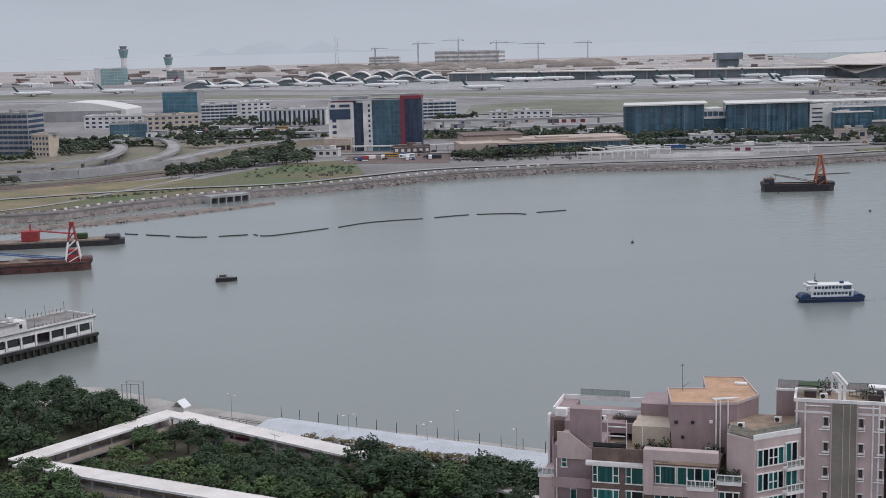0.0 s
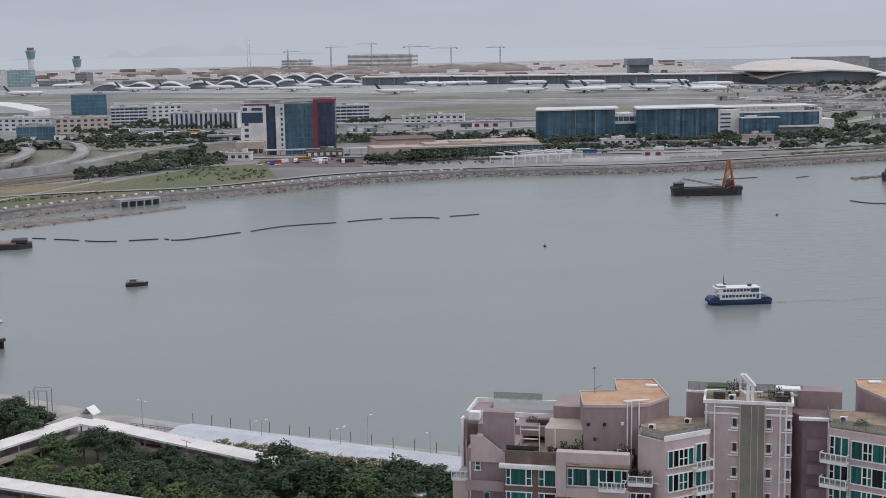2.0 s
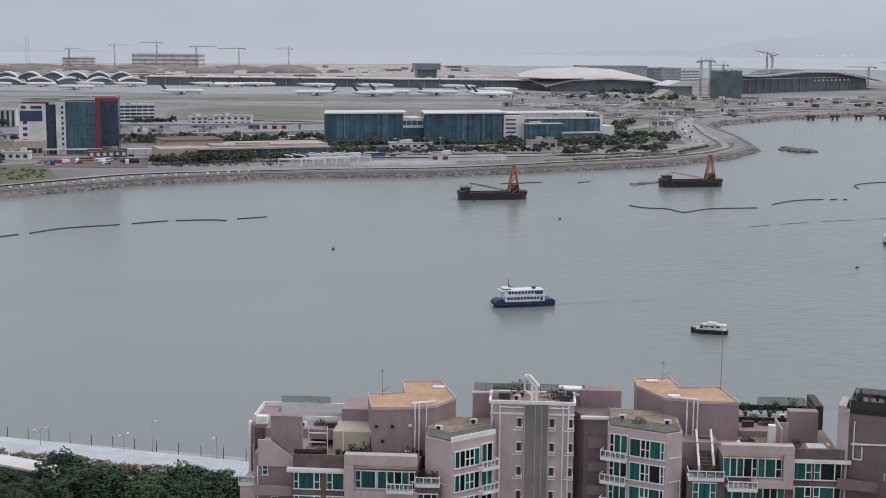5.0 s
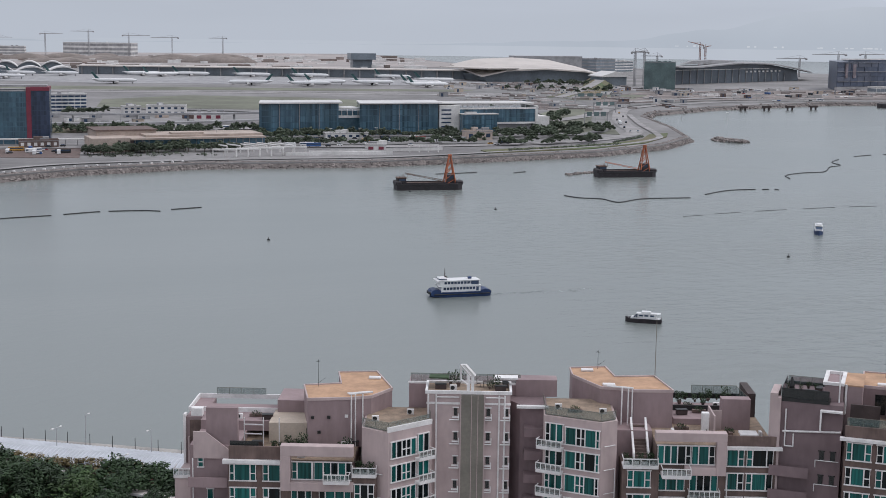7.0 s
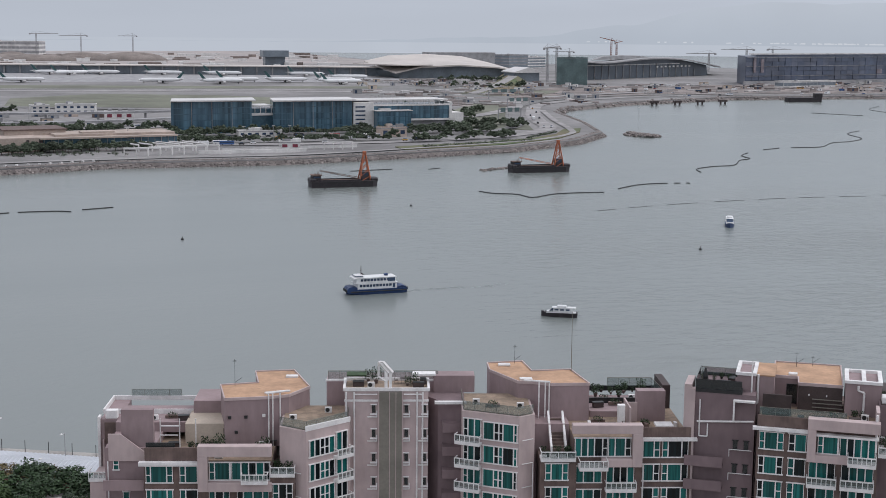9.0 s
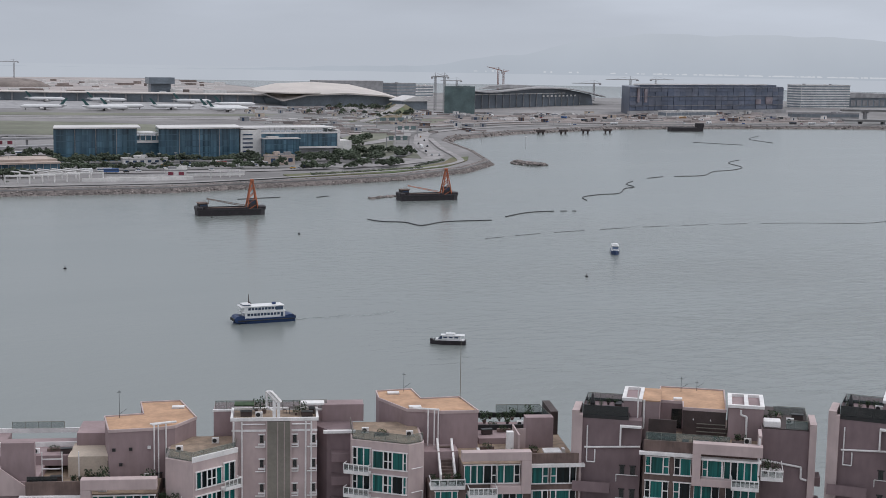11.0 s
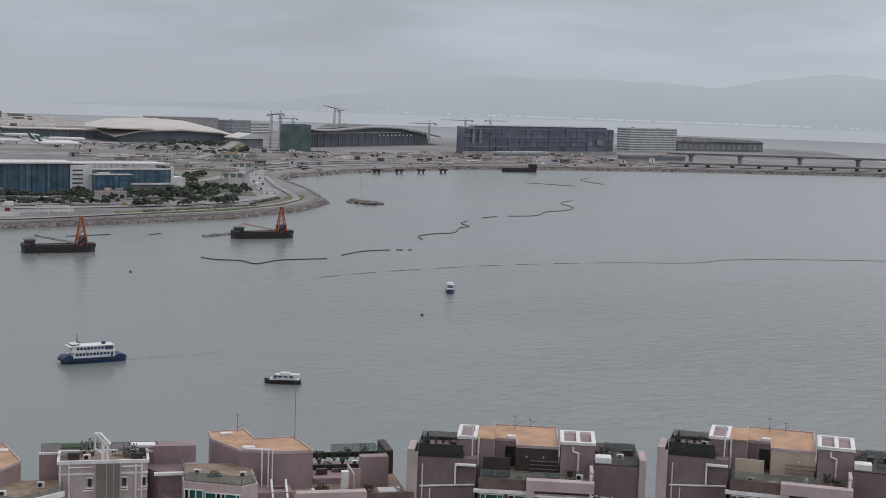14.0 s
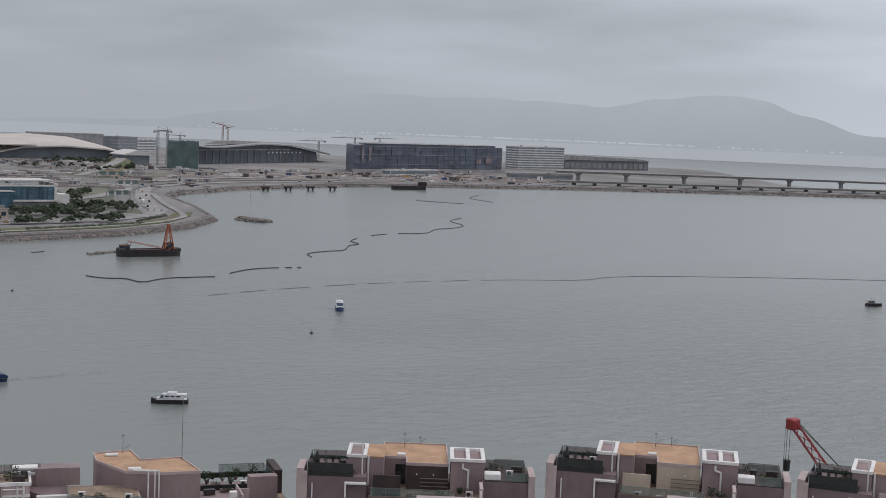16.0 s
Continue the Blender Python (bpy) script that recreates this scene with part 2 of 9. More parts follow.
M_LAND = mat("airfield_concrete", (0.235, 0.225, 0.222), 0.9, var=0.35, scale=0.006, fine=0.12, bump=0)
SHORE = [(-1400, 520), (-420, 640), (-242, 738), (-207, 749), (-184, 777), (-158, 802), (-114, 835), (-66, 860), (4, 911), (81, 940), (200, 938), (300, 966), (387, 993), (466, 1048),
         (523, 1120), (561, 1238), (600, 1400), (640, 1470), (762, 1566), (964, 1662), (1134, 1660), (1338, 1631), (1615, 1550), (1868, 1459), (2700, 1130)]
BACK = [(2760, 1300), (1930, 1640), (1990, 1800), (2420, 2420), (2300, 2600), (1700, 2800), (1250, 3300), (1000, 3600), (1000, 4750), (-1900, 4500), (-1900, 2000), (-1900, 560)]
bm = bmesh.new()
outline = SHORE + BACK
prism(bm, outline, -6.0, 4.0)
tagged(part("ground", bm, M_LAND), "flat reclaimed airport island of concrete and dusty earth", "ground", kind="structure")

# Distance haze is painted into both colours; the bands glow without any lamp.
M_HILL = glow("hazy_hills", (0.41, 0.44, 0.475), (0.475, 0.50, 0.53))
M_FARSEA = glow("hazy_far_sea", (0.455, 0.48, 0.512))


def far_band(name, radius, b0, b1, z0, height, material, label):
    """A strip of distance on a wide circle; bearings in degrees east of the first view."""
    bm = bmesh.new()
    k = int((b1 - b0) * 4)
    lo, hi = [], []
    for i in range(k + 1):
        b = b0 + (b1 - b0) * i / k
        a = radians(b)
        lo.append(bm.verts.new((radius * math.sin(a), radius * math.cos(a), z0)))
        hi.append(bm.verts.new((radius * math.sin(a), radius * math.cos(a), height(b))))
    for i in range(k):
        bm.faces.new((lo[i], lo[i + 1], hi[i + 1], hi[i]))
    return tagged(part(name, bm, material), label, "backdrop", kind="structure")


def ridge(b, knots):
    """Skyline height at a bearing, smoothed between a few summits and saddles, with small irregularities."""
    for (b0, h0), (b1, h1) in zip(knots, knots[1:]):
        if b0 <= b <= b1:
            t = (b - b0) / (b1 - b0)
            t = t * t * (3 - 2 * t)
            return h0 + (h1 - h0) * t + 5 * noise.noise((b * 0.9, 0, 0)) + 2 * noise.noise((b * 4, 3, 0))
    return 30.0


SUMMITS = ((-40, 30), (-9.8, 40), (-9.1, 64), (-8.5, 44), (-7.6, 72), (-6.7, 84), (-5.75, 48), (-4.8, 80), (-3.9, 46), (0, 40), (12, 38), (22, 60), (26, 104), (29.3, 164), (31.5, 182), (34, 178), (36.2, 182), (38.5, 176),
           (40.8, 168), (43, 200), (45.2, 222), (47, 212), (48.6, 162), (51.2, 104), (58, 80), (75, 60))
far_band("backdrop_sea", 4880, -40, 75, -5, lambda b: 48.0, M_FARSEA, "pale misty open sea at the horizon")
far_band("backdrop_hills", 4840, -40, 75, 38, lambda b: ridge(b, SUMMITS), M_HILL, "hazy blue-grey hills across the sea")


def far_town():
    """Pale specks of a settlement on the far shore."""
    r = random.Random(12)
    bm = bmesh.new()
    for _ in range(260):
        b = radians(r.choice((r.uniform(24, 62), r.gauss(36, 3), r.gauss(42, 3))))
        x, y = 4800 * math.sin(b), 4800 * math.cos(b)
        w, h = r.uniform(1.5, 6), r.uniform(0.5, 3)
        box(bm, x - w, x + w, y - 2, y + 2, 44.5, 46.5 + h)
    # The house specks glow in a white with the mist painted in.
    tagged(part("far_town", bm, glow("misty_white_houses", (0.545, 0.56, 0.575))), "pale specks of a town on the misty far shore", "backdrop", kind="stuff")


far_town()

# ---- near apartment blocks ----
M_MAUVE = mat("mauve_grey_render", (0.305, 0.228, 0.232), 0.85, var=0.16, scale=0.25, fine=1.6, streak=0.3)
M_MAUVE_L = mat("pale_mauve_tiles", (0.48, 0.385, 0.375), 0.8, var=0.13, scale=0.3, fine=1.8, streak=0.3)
# Darker tone of the mauve, for the recessed bay, stair towers and their balconies.
M_MAUVE_D = mat("mauve_darker_tone", (0.205, 0.150, 0.157), 0.85, var=0.18, scale=0.25, fine=1.6, streak=0.3)
M_BROWN = mat("brown_tiles", (0.150, 0.105, 0.092), 0.8, var=0.32, scale=0.5, fine=3.0, streak=0.2)
M_OLIVE = mat("olive_grey_panel", (0.21, 0.195, 0.165), 0.8, var=0.2, scale=0.3, fine=3.0)
M_WHITE = mat("white_paint", (0.76, 0.74, 0.73), 0.6, var=0.15, scale=0.6, fine=5.0)
M_TAN = mat("tan_roof_screed", (0.48, 0.30, 0.19), 0.9, var=0.22, scale=0.35, fine=2.0)
M_DARKWOOD = mat("dark_brown_cladding", (0.060, 0.042, 0.040), 0.7, var=0.3, scale=0.6, fine=6.0)
M_CREAM = mat("cream_render", (0.52, 0.44, 0.36), 0.85, var=0.15, scale=0.4, fine=4.0)
M_BLACK = mat("black_metal", (0.020, 0.021, 0.022), 0.5, var=0.3, scale=1.0, fine=6.0)
M_PAVE = mat("terrace_tiles", (0.30, 0.225, 0.165), 0.85, var=0.3, scale=0.8, fine=4.0)
M_PLANT = mat("potted_foliage", (0.030, 0.058, 0.020), 0.8, var=0.4, scale=1.5, fine=8.0, island=0.5)
M_PANE = random_mat("green_window_glass", (0.016, 0.130, 0.120), 0.8, 0.12, 0.3, hue=(0.006, 0.012, 0.014), folds=3.0)
M_GREENGLASS = mat("green_balustrade_glass", (0.15, 0.21, 0.20), 0.08, var=0.1, bump=0)
M_GREENGLASS.node_tree.nodes["Principled BSDF"].inputs["Alpha"].default_value = 0.35
M_DARKGLASS = mat("smoked_glass", (0.03, 0.035, 0.036), 0.08, var=0.1, bump=0)
M_DARKGLASS.node_tree.nodes["Principled BSDF"].inputs["Alpha"].default_value = 0.85
STOREY = 3.0


def lattice(bm, us, zs, solid, v0, v1):
    """A pierced panel in one piece: the cells (i, j) of the grid us x zs that are solid, between depths v0 and v1."""
    fr, bk = {}, {}

    def corner(store, i, j, v):
        if (i, j) not in store:
            store[(i, j)] = bm.verts.new((us[i], v, zs[j]))
        return store[(i, j)]

    for i, j in solid:
        ring = ((i, j), (i + 1, j), (i + 1, j + 1), (i, j + 1))
        bm.faces.new([corner(fr, a, b, v0) for a, b in ring])
        bm.faces.new([corner(bk, a, b, v1) for a, b in ring[::-1]])
        for k, (di, dj) in enumerate(((0, -1), (1, 0), (0, 1), (-1, 0))):
            if (i + di, j + dj) not in solid:
                p, q = ring[k], ring[(k + 1) % 4]
                bm.faces.new((corner(fr, *q, v0), corner(fr, *p, v0), corner(bk, *p, v1), corner(bk, *q, v1)))
    return bm


def add_window(parent, u0, u1, z0, z1, v, splits, low_rail=True):
    """A white-framed window set proud of the wall at depth v; splits are fractions of its width."""
    t = 0.07
    cuts = [u0 + (u1 - u0) * s for s in splits]
    edges = [u0] + cuts + [u1]
    us = [u0 - 0.1, u0, u0 + t] + [c + k for c in cuts for k in (-t, t)] + [u1 - t, u1, u1 + 0.1]
    zm = z0 + (z1 - z0) * 0.42
    zs = [z0 - 0.14, z0, zm, zm + 0.1, z1, z1 + 0.12]
    solid = set()
    for i in range(len(us) - 1):
        for j in range(5):
            outer = i in (0, len(us) - 2)
            post = not outer and i % 2 == 1
            pane = (i - 2) // 2
            narrow = not outer and not post and edges[pane + 1] - edges[pane] < 0.75 and low_rail
            if j in (0, 4) or post or (j == 2 and narrow):
                solid.add((i, j))
    win = part("window", lattice(bmesh.new(), us, zs, solid, v - 0.19, v + 0.02), M_WHITE, parent)
    for i in range(len(edges) - 1):
        a, b = edges[i] + t, edges[i + 1] - t
        part("pane", boxes((a, b, v - 0.09, v - 0.03, z0, z1)), M_PANE, win)
    return win


def add_balcony(parent, u0, u1, z, v0, v1, rails=7):
    """A small white balcony: slab, railing with stout posts, side rails and a glass panel."""
    slab = part("balcony", boxes((u0, u1, v0, v1, z, z + 0.38), bevel=0.05), M_WHITE, parent)
    us = [x for i in range(rails) for x in (u0 + (u1 - u0 - 0.08) * i / (rails - 1), u0 + 0.08 + (u1 - u0 - 0.08) * i / (rails - 1))]
    zs = [z + 0.38, z + 0.46, z + 1.2, z + 1.32]
    solid = {(i, j) for i in range(len(us) - 1) for j in range(3) if j != 1 or i % 2 == 0}
    part("railing", lattice(bmesh.new(), us, zs, solid, v0, v0 + 0.08), M_WHITE, slab)
    for u in (u0, u1 - 0.08):
        part("side_rail", boxes((u, u + 0.08, v0 + 0.08, v1, z + 1.2, z + 1.32)), M_WHITE, slab)
    part("glass_panel", boxes((u0 + 0.1, u1 - 0.1, v0 + 0.10, v0 + 0.12, z + 0.4, z + 1.15)), M_GREENGLASS, slab)
    return slab


def pipe_run(parent, pts, r=0.09):
    bm = bmesh.new()
    for a, b in zip(pts, pts[1:]):
        tube(bm, a, b, r)
    return part("drain_pipe", bm, M_WHITE, parent)


def glass_rail(parent, pts, z, h=1.1, dark=False):
    """Frameless glass balustrade along a run of (u, v) points."""
    for (a, c), (b, d) in zip(pts, pts[1:]):
        n = Vector((d - c, a - b, 0)).normalized() * 0.02
        bm = bmesh.new()
        q = [(a - n.x, c - n.y), (b - n.x, d - n.y), (b + n.x, d + n.y), (a + n.x, c + n.y)]
        prism(bm, q, z, z + h)
        p = part("balustrade", bm, M_DARKGLASS if dark else M_GREENGLASS, parent)
        bm = bmesh.new()
        tube(bm, (a, c, z + h), (b, d, z + h), 0.03)
        k = max(2, int(math.hypot(b - a, d - c) / 1.4) + 1)
        for i in range(k):
            s = i / (k - 1)
            tube(bm, (a + (b - a) * s, c + (d - c) * s, z), (a + (b - a) * s, c + (d - c) * s, z + h), 0.025, sides=4)
        part("handrail", bm, M_BLACK if dark else M_OLIVE, p)


def hollow(bm, u0, u1, v0, v1, z0, z1, t=0.2):
    """A parapet ring."""
    for s in ((u0, u1, v0, v0 + t, z0, z1), (u0, u1, v1 - t, v1, z0, z1), (u0, u0 + t, v0 + t, v1 - t, z0, z1), (u1 - t, u1, v0 + t, v1 - t, z0, z1)):
        box(bm, *s)
    return bm


def wall_poly(parent, outline, z0, z1, material, name="wall", label=""):
    return part(name, prism(bmesh.new(), outline, z0, z1), material, parent, label)


def plant_bm(seed, r=0.5, h=0.9, leaves=120):
    rnd = random.Random(seed)
    bm = bmesh.new()
    for _ in range(leaves):
        a, q = rnd.uniform(0, math.tau), r * math.sqrt(rnd.random())
        z = h * rnd.random()
        c = Vector((q * math.cos(a), q * math.sin(a), z + 0.25))
        d = Vector((rnd.uniform(-1, 1), rnd.uniform(-1, 1), rnd.uniform(-0.3, 1))).normalized() * rnd.uniform(0.1, 0.24)
        e = d.cross(Vector((rnd.uniform(-1, 1), rnd.uniform(-1, 1), 1))).normalized() * 0.07
        bm.faces.new([bm.verts.new(c + s) for s in (-d, e, d, -e)])
    return bm


POT = [None]


def potted_plant(m, scale=1.0, label="leafy green pot plant on a roof terrace"):
    """Pot and foliage; the meshes are shared between the copies."""
    if POT[0] is None:
        POT[0] = []
        for k in range(3):
            b = plant_bm(k, 0.45 + 0.12 * k, 0.8 + 0.35 * k)
            me = bpy.data.meshes.new("foliage")
            b.to_mesh(me)
            b.free()
            me.materials.append(M_PLANT)
            p = bmesh.new()
            tube(p, (0, 0, 0), (0, 0, 0.45), 0.2, 0.28, 8)
            pm = bpy.data.meshes.new("pot")
            p.to_mesh(pm)
            p.free()
            pm.materials.append(M_BROWN if k else M_DARKWOOD)
            POT[0].append((me, pm))
    me, pm = POT[0][int(abs(m.translation.x * 7 + m.translation.y * 3)) % 3]
    o = thing("potted_plant", m @ Matrix.Scale(scale * 0.62, 4), label, "plant", "roof terrace plants")
    piece("pot", pm, o, 0, 0, 0)
    piece("foliage", me, o, 0, 0, 0.2)
    return o


def terrace_set(frame_m, u, v, z):
    """A garden table with a dark top and two chairs."""
    t = thing("garden_table", frame_m @ at(u, v, z), "small dark outdoor table on a roof terrace", "table", "terrace furniture")
    part("tabletop", boxes((-0.7, 0.7, -0.45, 0.45, 0.68, 0.74), bevel=0.02), M_DARKWOOD, t)
    for a in (-0.6, 0.6):
        for b in (-0.36, 0.36):
            part("leg", boxes((a - 0.03, a + 0.03, b - 0.03, b + 0.03, 0, 0.68)), M_BLACK, t)
    for s in (-1.2, 1.2):
        c = thing("garden_chair", frame_m @ at(u + s, v, z, 90 if s > 0 else -90), "dark outdoor chair beside a terrace table", "chair", "terrace furniture")
        part("seat", boxes((-0.25, 0.25, -0.25, 0.25, 0.4, 0.46), bevel=0.02), M_DARKWOOD, c)
        part("backrest", boxes((-0.25, 0.25, -0.27, -0.21, 0.46, 0.95), bevel=0.02), M_DARKWOOD, c)
        for a in (-0.21, 0.21):
            for b in (-0.21, 0.21):
                part("leg", boxes((a - 0.02, a + 0.02, b - 0.02, b + 0.02, 0, 0.4)), M_BLACK, c)


def ac_unit(m, label="white outdoor air-conditioner unit on a roof"):
    o = thing("air_conditioner", m, label, "air conditioner", "roof air conditioners")
    part("casing", boxes((-0.45, 0.45, -0.18, 0.18, 0, 0.7), bevel=0.03), M_WHITE, o)
    part("fan_grille", tube(bmesh.new(), (-0.1, -0.2, 0.36), (-0.1, -0.18, 0.36), 0.28, 0.28, 10), M_BLACK, o)


def roof_clutter(frame_m, spots, seed):
    """Air conditioners, planters and storage chests that stand about on the terraces."""
    r = random.Random(seed)
    for u, v, z in spots:
        k = r.random()
        m = frame_m @ at(u, v, z, r.choice((0, 0, 90, 8)))
        if k < 0.4:
            ac_unit(m)
        elif k < 0.7:
            o = thing("planter", m, "low dark planter trough with small shrubs", "planter", "roof planters")
            part("trough", boxes((-0.9, 0.9, -0.25, 0.25, 0, 0.4), bevel=0.03), M_BROWN, o)
            part("foliage", plant_bm(seed, 0.6, 0.5, 70), M_PLANT, o)
        else:
            o = thing("storage_chest", m, "dark lidded storage chest on a roof terrace", "chest", "terrace chests")
            part("body", boxes((-0.7, 0.7, -0.35, 0.35, 0, 0.6), bevel=0.04), M_DARKWOOD, o)
            part("lid", boxes((-0.74, 0.74, -0.39, 0.39, 0.6, 0.7), bevel=0.03), M_BLACK, o)


def aerial(m, h=3.0):
    a = thing("roof_aerial", m, "thin metal television aerial on a flat roof", "antenna")
    bm = bmesh.new()
    tube(bm, (0, 0, 0), (0, 0, h), 0.03, 0.02, 5)
    tube(bm, (0, 0, 0.5), (0.9, 0.2, 1.1), 0.025, 0.02, 4)
    part("mast", bm, M_BLACK, a)
    bm = bmesh.new()
    for i in range(4):
        tube(bm, (-0.28 + 0.05 * i, -0.3 + 0.2 * i, h - 0.25), (0.28 - 0.05 * i, -0.3 + 0.2 * i, h - 0.25), 0.012, sides=4)
    tube(bm, (0, -0.4, h - 0.25), (0, 0.5, h - 0.25), 0.012, sides=4)
    part("elements", bm, M_BLACK, a)


def skylight(parent, u, v, z, w=1.6, d=0.9):
    p = part("skylight", boxes((u - w / 2, u + w / 2, v - d / 2, v + d / 2, z, z + 0.28), bevel=0.05), M_WHITE, parent)
    return p


def facade_floors(blk, z_top, specs, floors, v, bal=()):
    """The same windows on floor below floor. specs: (u0, u1, splits)."""
    for k in range(floors):
        z = z_top - k * STOREY
        for u0, u1, splits in specs:
            add_window(blk, u0, u1, z - 2.0, z, v, splits)
        for u0, u1, v0 in bal:
            add_balcony(blk, u0, u1, z - 3.05, v0, v + 0.0)


def roof_with_kerb(parent, outline, z, name="roof"):
    """Screeded flat roof with a low kerb round it."""
    r = part(name, prism(bmesh.new(), outline, z - 0.15, z), M_TAN, parent, "tan screeded flat roof")
    k = len(outline)
    for i in range(k):
        a, b = Vector((*outline[i], 0)), Vector((*outline[(i + 1) % k], 0))
        d = (b - a).normalized()
        n = Vector((-d.y, d.x, 0)) * 0.08
        a, b = a - d * 0.06, b + d * 0.06
        bm = prism(bmesh.new(), [((a + n).x, (a + n).y), ((b + n).x, (b + n).y), ((b - n).x, (b - n).y), ((a - n).x, (a - n).y)], z - 0.22, z + 0.14 + 0.004 * i)
        part("kerb", bm, M_MAUVE_L, r)
    return r


def double_block():
    """The long block: a stair core between two towers and two terraced wings."""
    b = 16.5
    m = at(165 * math.sin(radians(b)), 165 * math.cos(radians(b)), 0, -b)
    blk = thing("apartment_block", m, "mauve-grey residential block with green glass and roof terraces", "apartment block", "waterfront apartment blocks")
    # west stair block and terraced wing
    wall_poly(blk, [(-35.3, 1), (-29.3, 1), (-29.3, 14), (-35.3, 14)], 2, 43.6, M_MAUVE)
    wall_poly(blk, [(-33.3, 1.4), (-29.4, 1.4), (-29.4, 2.3), (-33.3, 2.3)], 43.5, 48.3, M_MAUVE)
    wall_poly(blk, [(-35.3, 8), (-22, 8), (-22, 16), (-35.3, 16)], 43.5, 44.8, M_MAUVE)
    part("parapet", hollow(bmesh.new(), -37.7, -21.5, 12, 19, 44.8, 45.4), M_WHITE, blk)
    wall_poly(blk, [(-37.5, 9.4), (-35.3, 9.4), (-35.3, 18.9), (-37.5, 18.9)], 2, 44.8, M_MAUVE, "annex")
    part("annex_panel", boxes((-37.0, -35.4, 9.3, 9.4, 41.6, 44.4)), M_BROWN, blk)
    part("annex_edge", boxes((-37.8, -37.5, 9.0, 10.2, 2, 45.2)), M_WHITE, blk)
    part("annex_edge", boxes((-37.2, -37.0, 8.9, 9.4, 2, 42.2)), M_MAUVE_L, blk)
    part("water_tank", boxes((-36.9, -35.4, 9.6, 10.6, 44.8, 45.9), bevel=0.06), M_WHITE, blk)
    wall_poly(blk, [(-37.8, 3.5), (-35.3, 3.5), (-35.3, 9.4), (-37.8, 9.4)], 2, 38.6, M_MAUVE_L, "annex")
    add_balcony(blk, -37.9, -35.4, 38.5, 3.2, 5.0, 5)
    bm = bmesh.new()
    prism(bm, [(-34.8, 45.4), (-33.3, 45.4), (-30.2, 43.0), (-30.2, 42.0), (-34.8, 42.0)], 0.7, 0.95)
    st = part("stair_parapet", bm, M_MAUVE_L, blk)
    for v in st.data.vertices:
        v.co = (v.co.x, v.co.z, v.co.y)
    add_window(blk, -34.3, -33.6, 40.9, 42.2, 1.0, ())
    for k in range(7):
        zz = 38.6 - k * STOREY
        part("balcony", boxes((-35.3, -30.4, -0.4, 0.9, zz, zz + 0.15), (-35.3, -30.4, -0.4, -0.32, zz + 0.15, zz + 1.3)), M_MAUVE, blk)
        add_window(blk, -33.2, -32.4, zz - 1.9, zz - 0.6, 1.0, ())
    glass_rail(blk, [(-35.2, 18.8), (-28.5, 18.8)], 45.4, 0.9)
    wall_poly(blk, [(-30.2, -1), (-14.7, -1), (-14.7, 18), (-30.2, 18)], 2, 42.4, M_BROWN)
    wall_poly(blk, [(-30.1, -1.02), (-23.6, -1.02), (-23.6, -0.8), (-30.1, -0.8)], 42.4, 44.2, M_BROWN, "parapet")
    part("terrace_floor", boxes((-30.0, -14.8, -0.75, 12, 42.42, 42.55)), M_PAVE, blk)
    part("cornice", boxes((-30.8, -23.55, -1.6, -0.9, 42.2, 42.55), (-30.8, -23.55, -1.5, -1.0, 42.02, 42.2)), M_WHITE, blk)
    # projecting frame round the top window
    part("window_frame", boxes((-23.6, -14.7, -2.2, -0.9, 43.4, 44.7), (-23.6, -22.4, -2.2, -0.9, 39.0, 43.4), (-22.4, -14.7, -2.2, -0.9, 39.0, 40.1), bevel=0.04), M_MAUVE_L, blk)
    facade_floors(blk, 41.9, ((-30.0, -26.75, (0.18, 0.78)), (-25.9, -23.75, (0.32,))), 8, -1.0)
    add_window(blk, -22.3, -19.7, 40.3, 42.4, -1.2, (0.25, 0.95))
    add_window(blk, -19.6, -15.0, 40.3, 42.4, -1.2, (0.25, 0.45, 0.65, 0.85))
    add_balcony(blk, -18.3, -15.1, 40.2, -3.2, -2.2)
    facade_floors(blk, 38.9, ((-22.4, -19.9, (0.3, 0.7)), (-19.0, -15.1, (0.2, 0.5, 0.8))), 7, -1.0, ((-19.2, -15.3, -2.2),))
    wall_poly(blk, [(-14.9, -1.6), (-11.9, -1.6), (-11.9, 6), (-14.9, 6)], 2, 41.0, M_BROWN)
    add_balcony(blk, -14.9, -11.9, 40.7, -1.9, 0.2, 4)
    facade_floors(blk, 39.8, ((-14.6, -12.2, (0.3, 0.7)),), 7, -1.6)
    # rooms on the terrace
    wall_poly(blk, [(-26.2, 6), (-20.5, 6), (-20.5, 12), (-26.2, 12)], 42.5, 45.2, M_CREAM)
    part("door", boxes((-21.4, -20.7, 5.93, 6.0, 42.6, 44.6)), M_DARKGLASS, blk)
    bm = bmesh.new()
    for x0, x1, z in ((-29.0, -26.5, 45.4), (-29.0, -26.8, 44.2)):
        box(bm, x0, x1, 4.0, 4.12, z, z + 0.14)
    for x in (-29.0, -26.6, -24.6):
        box(bm, x - 0.06, x + 0.06, 4.0, 4.12, 42.5, 46.4)
    part("pergola", bm, M_WHITE, blk)
    wall_poly(blk, [(-25.8, 11), (-21.2, 11), (-21.2, 17), (-25.8, 17)], 44.8, 46.8, M_MAUVE)
    glass_rail(blk, [(-30.0, -0.5), (-26.5, -0.5)], 43.4, 1.3, True)
    # west penthouse
    pent = [(-21.0, 4.3), (-15.74, 5.1), (-13.17, 6.05), (-10.78, 10.2), (-13.36, 18.9), (-18.5, 18.2), (-17.55, 12.2), (-22.3, 11.0)]
    wall_poly(blk, pent, 42.4, 48.7, M_MAUVE, "penthouse")
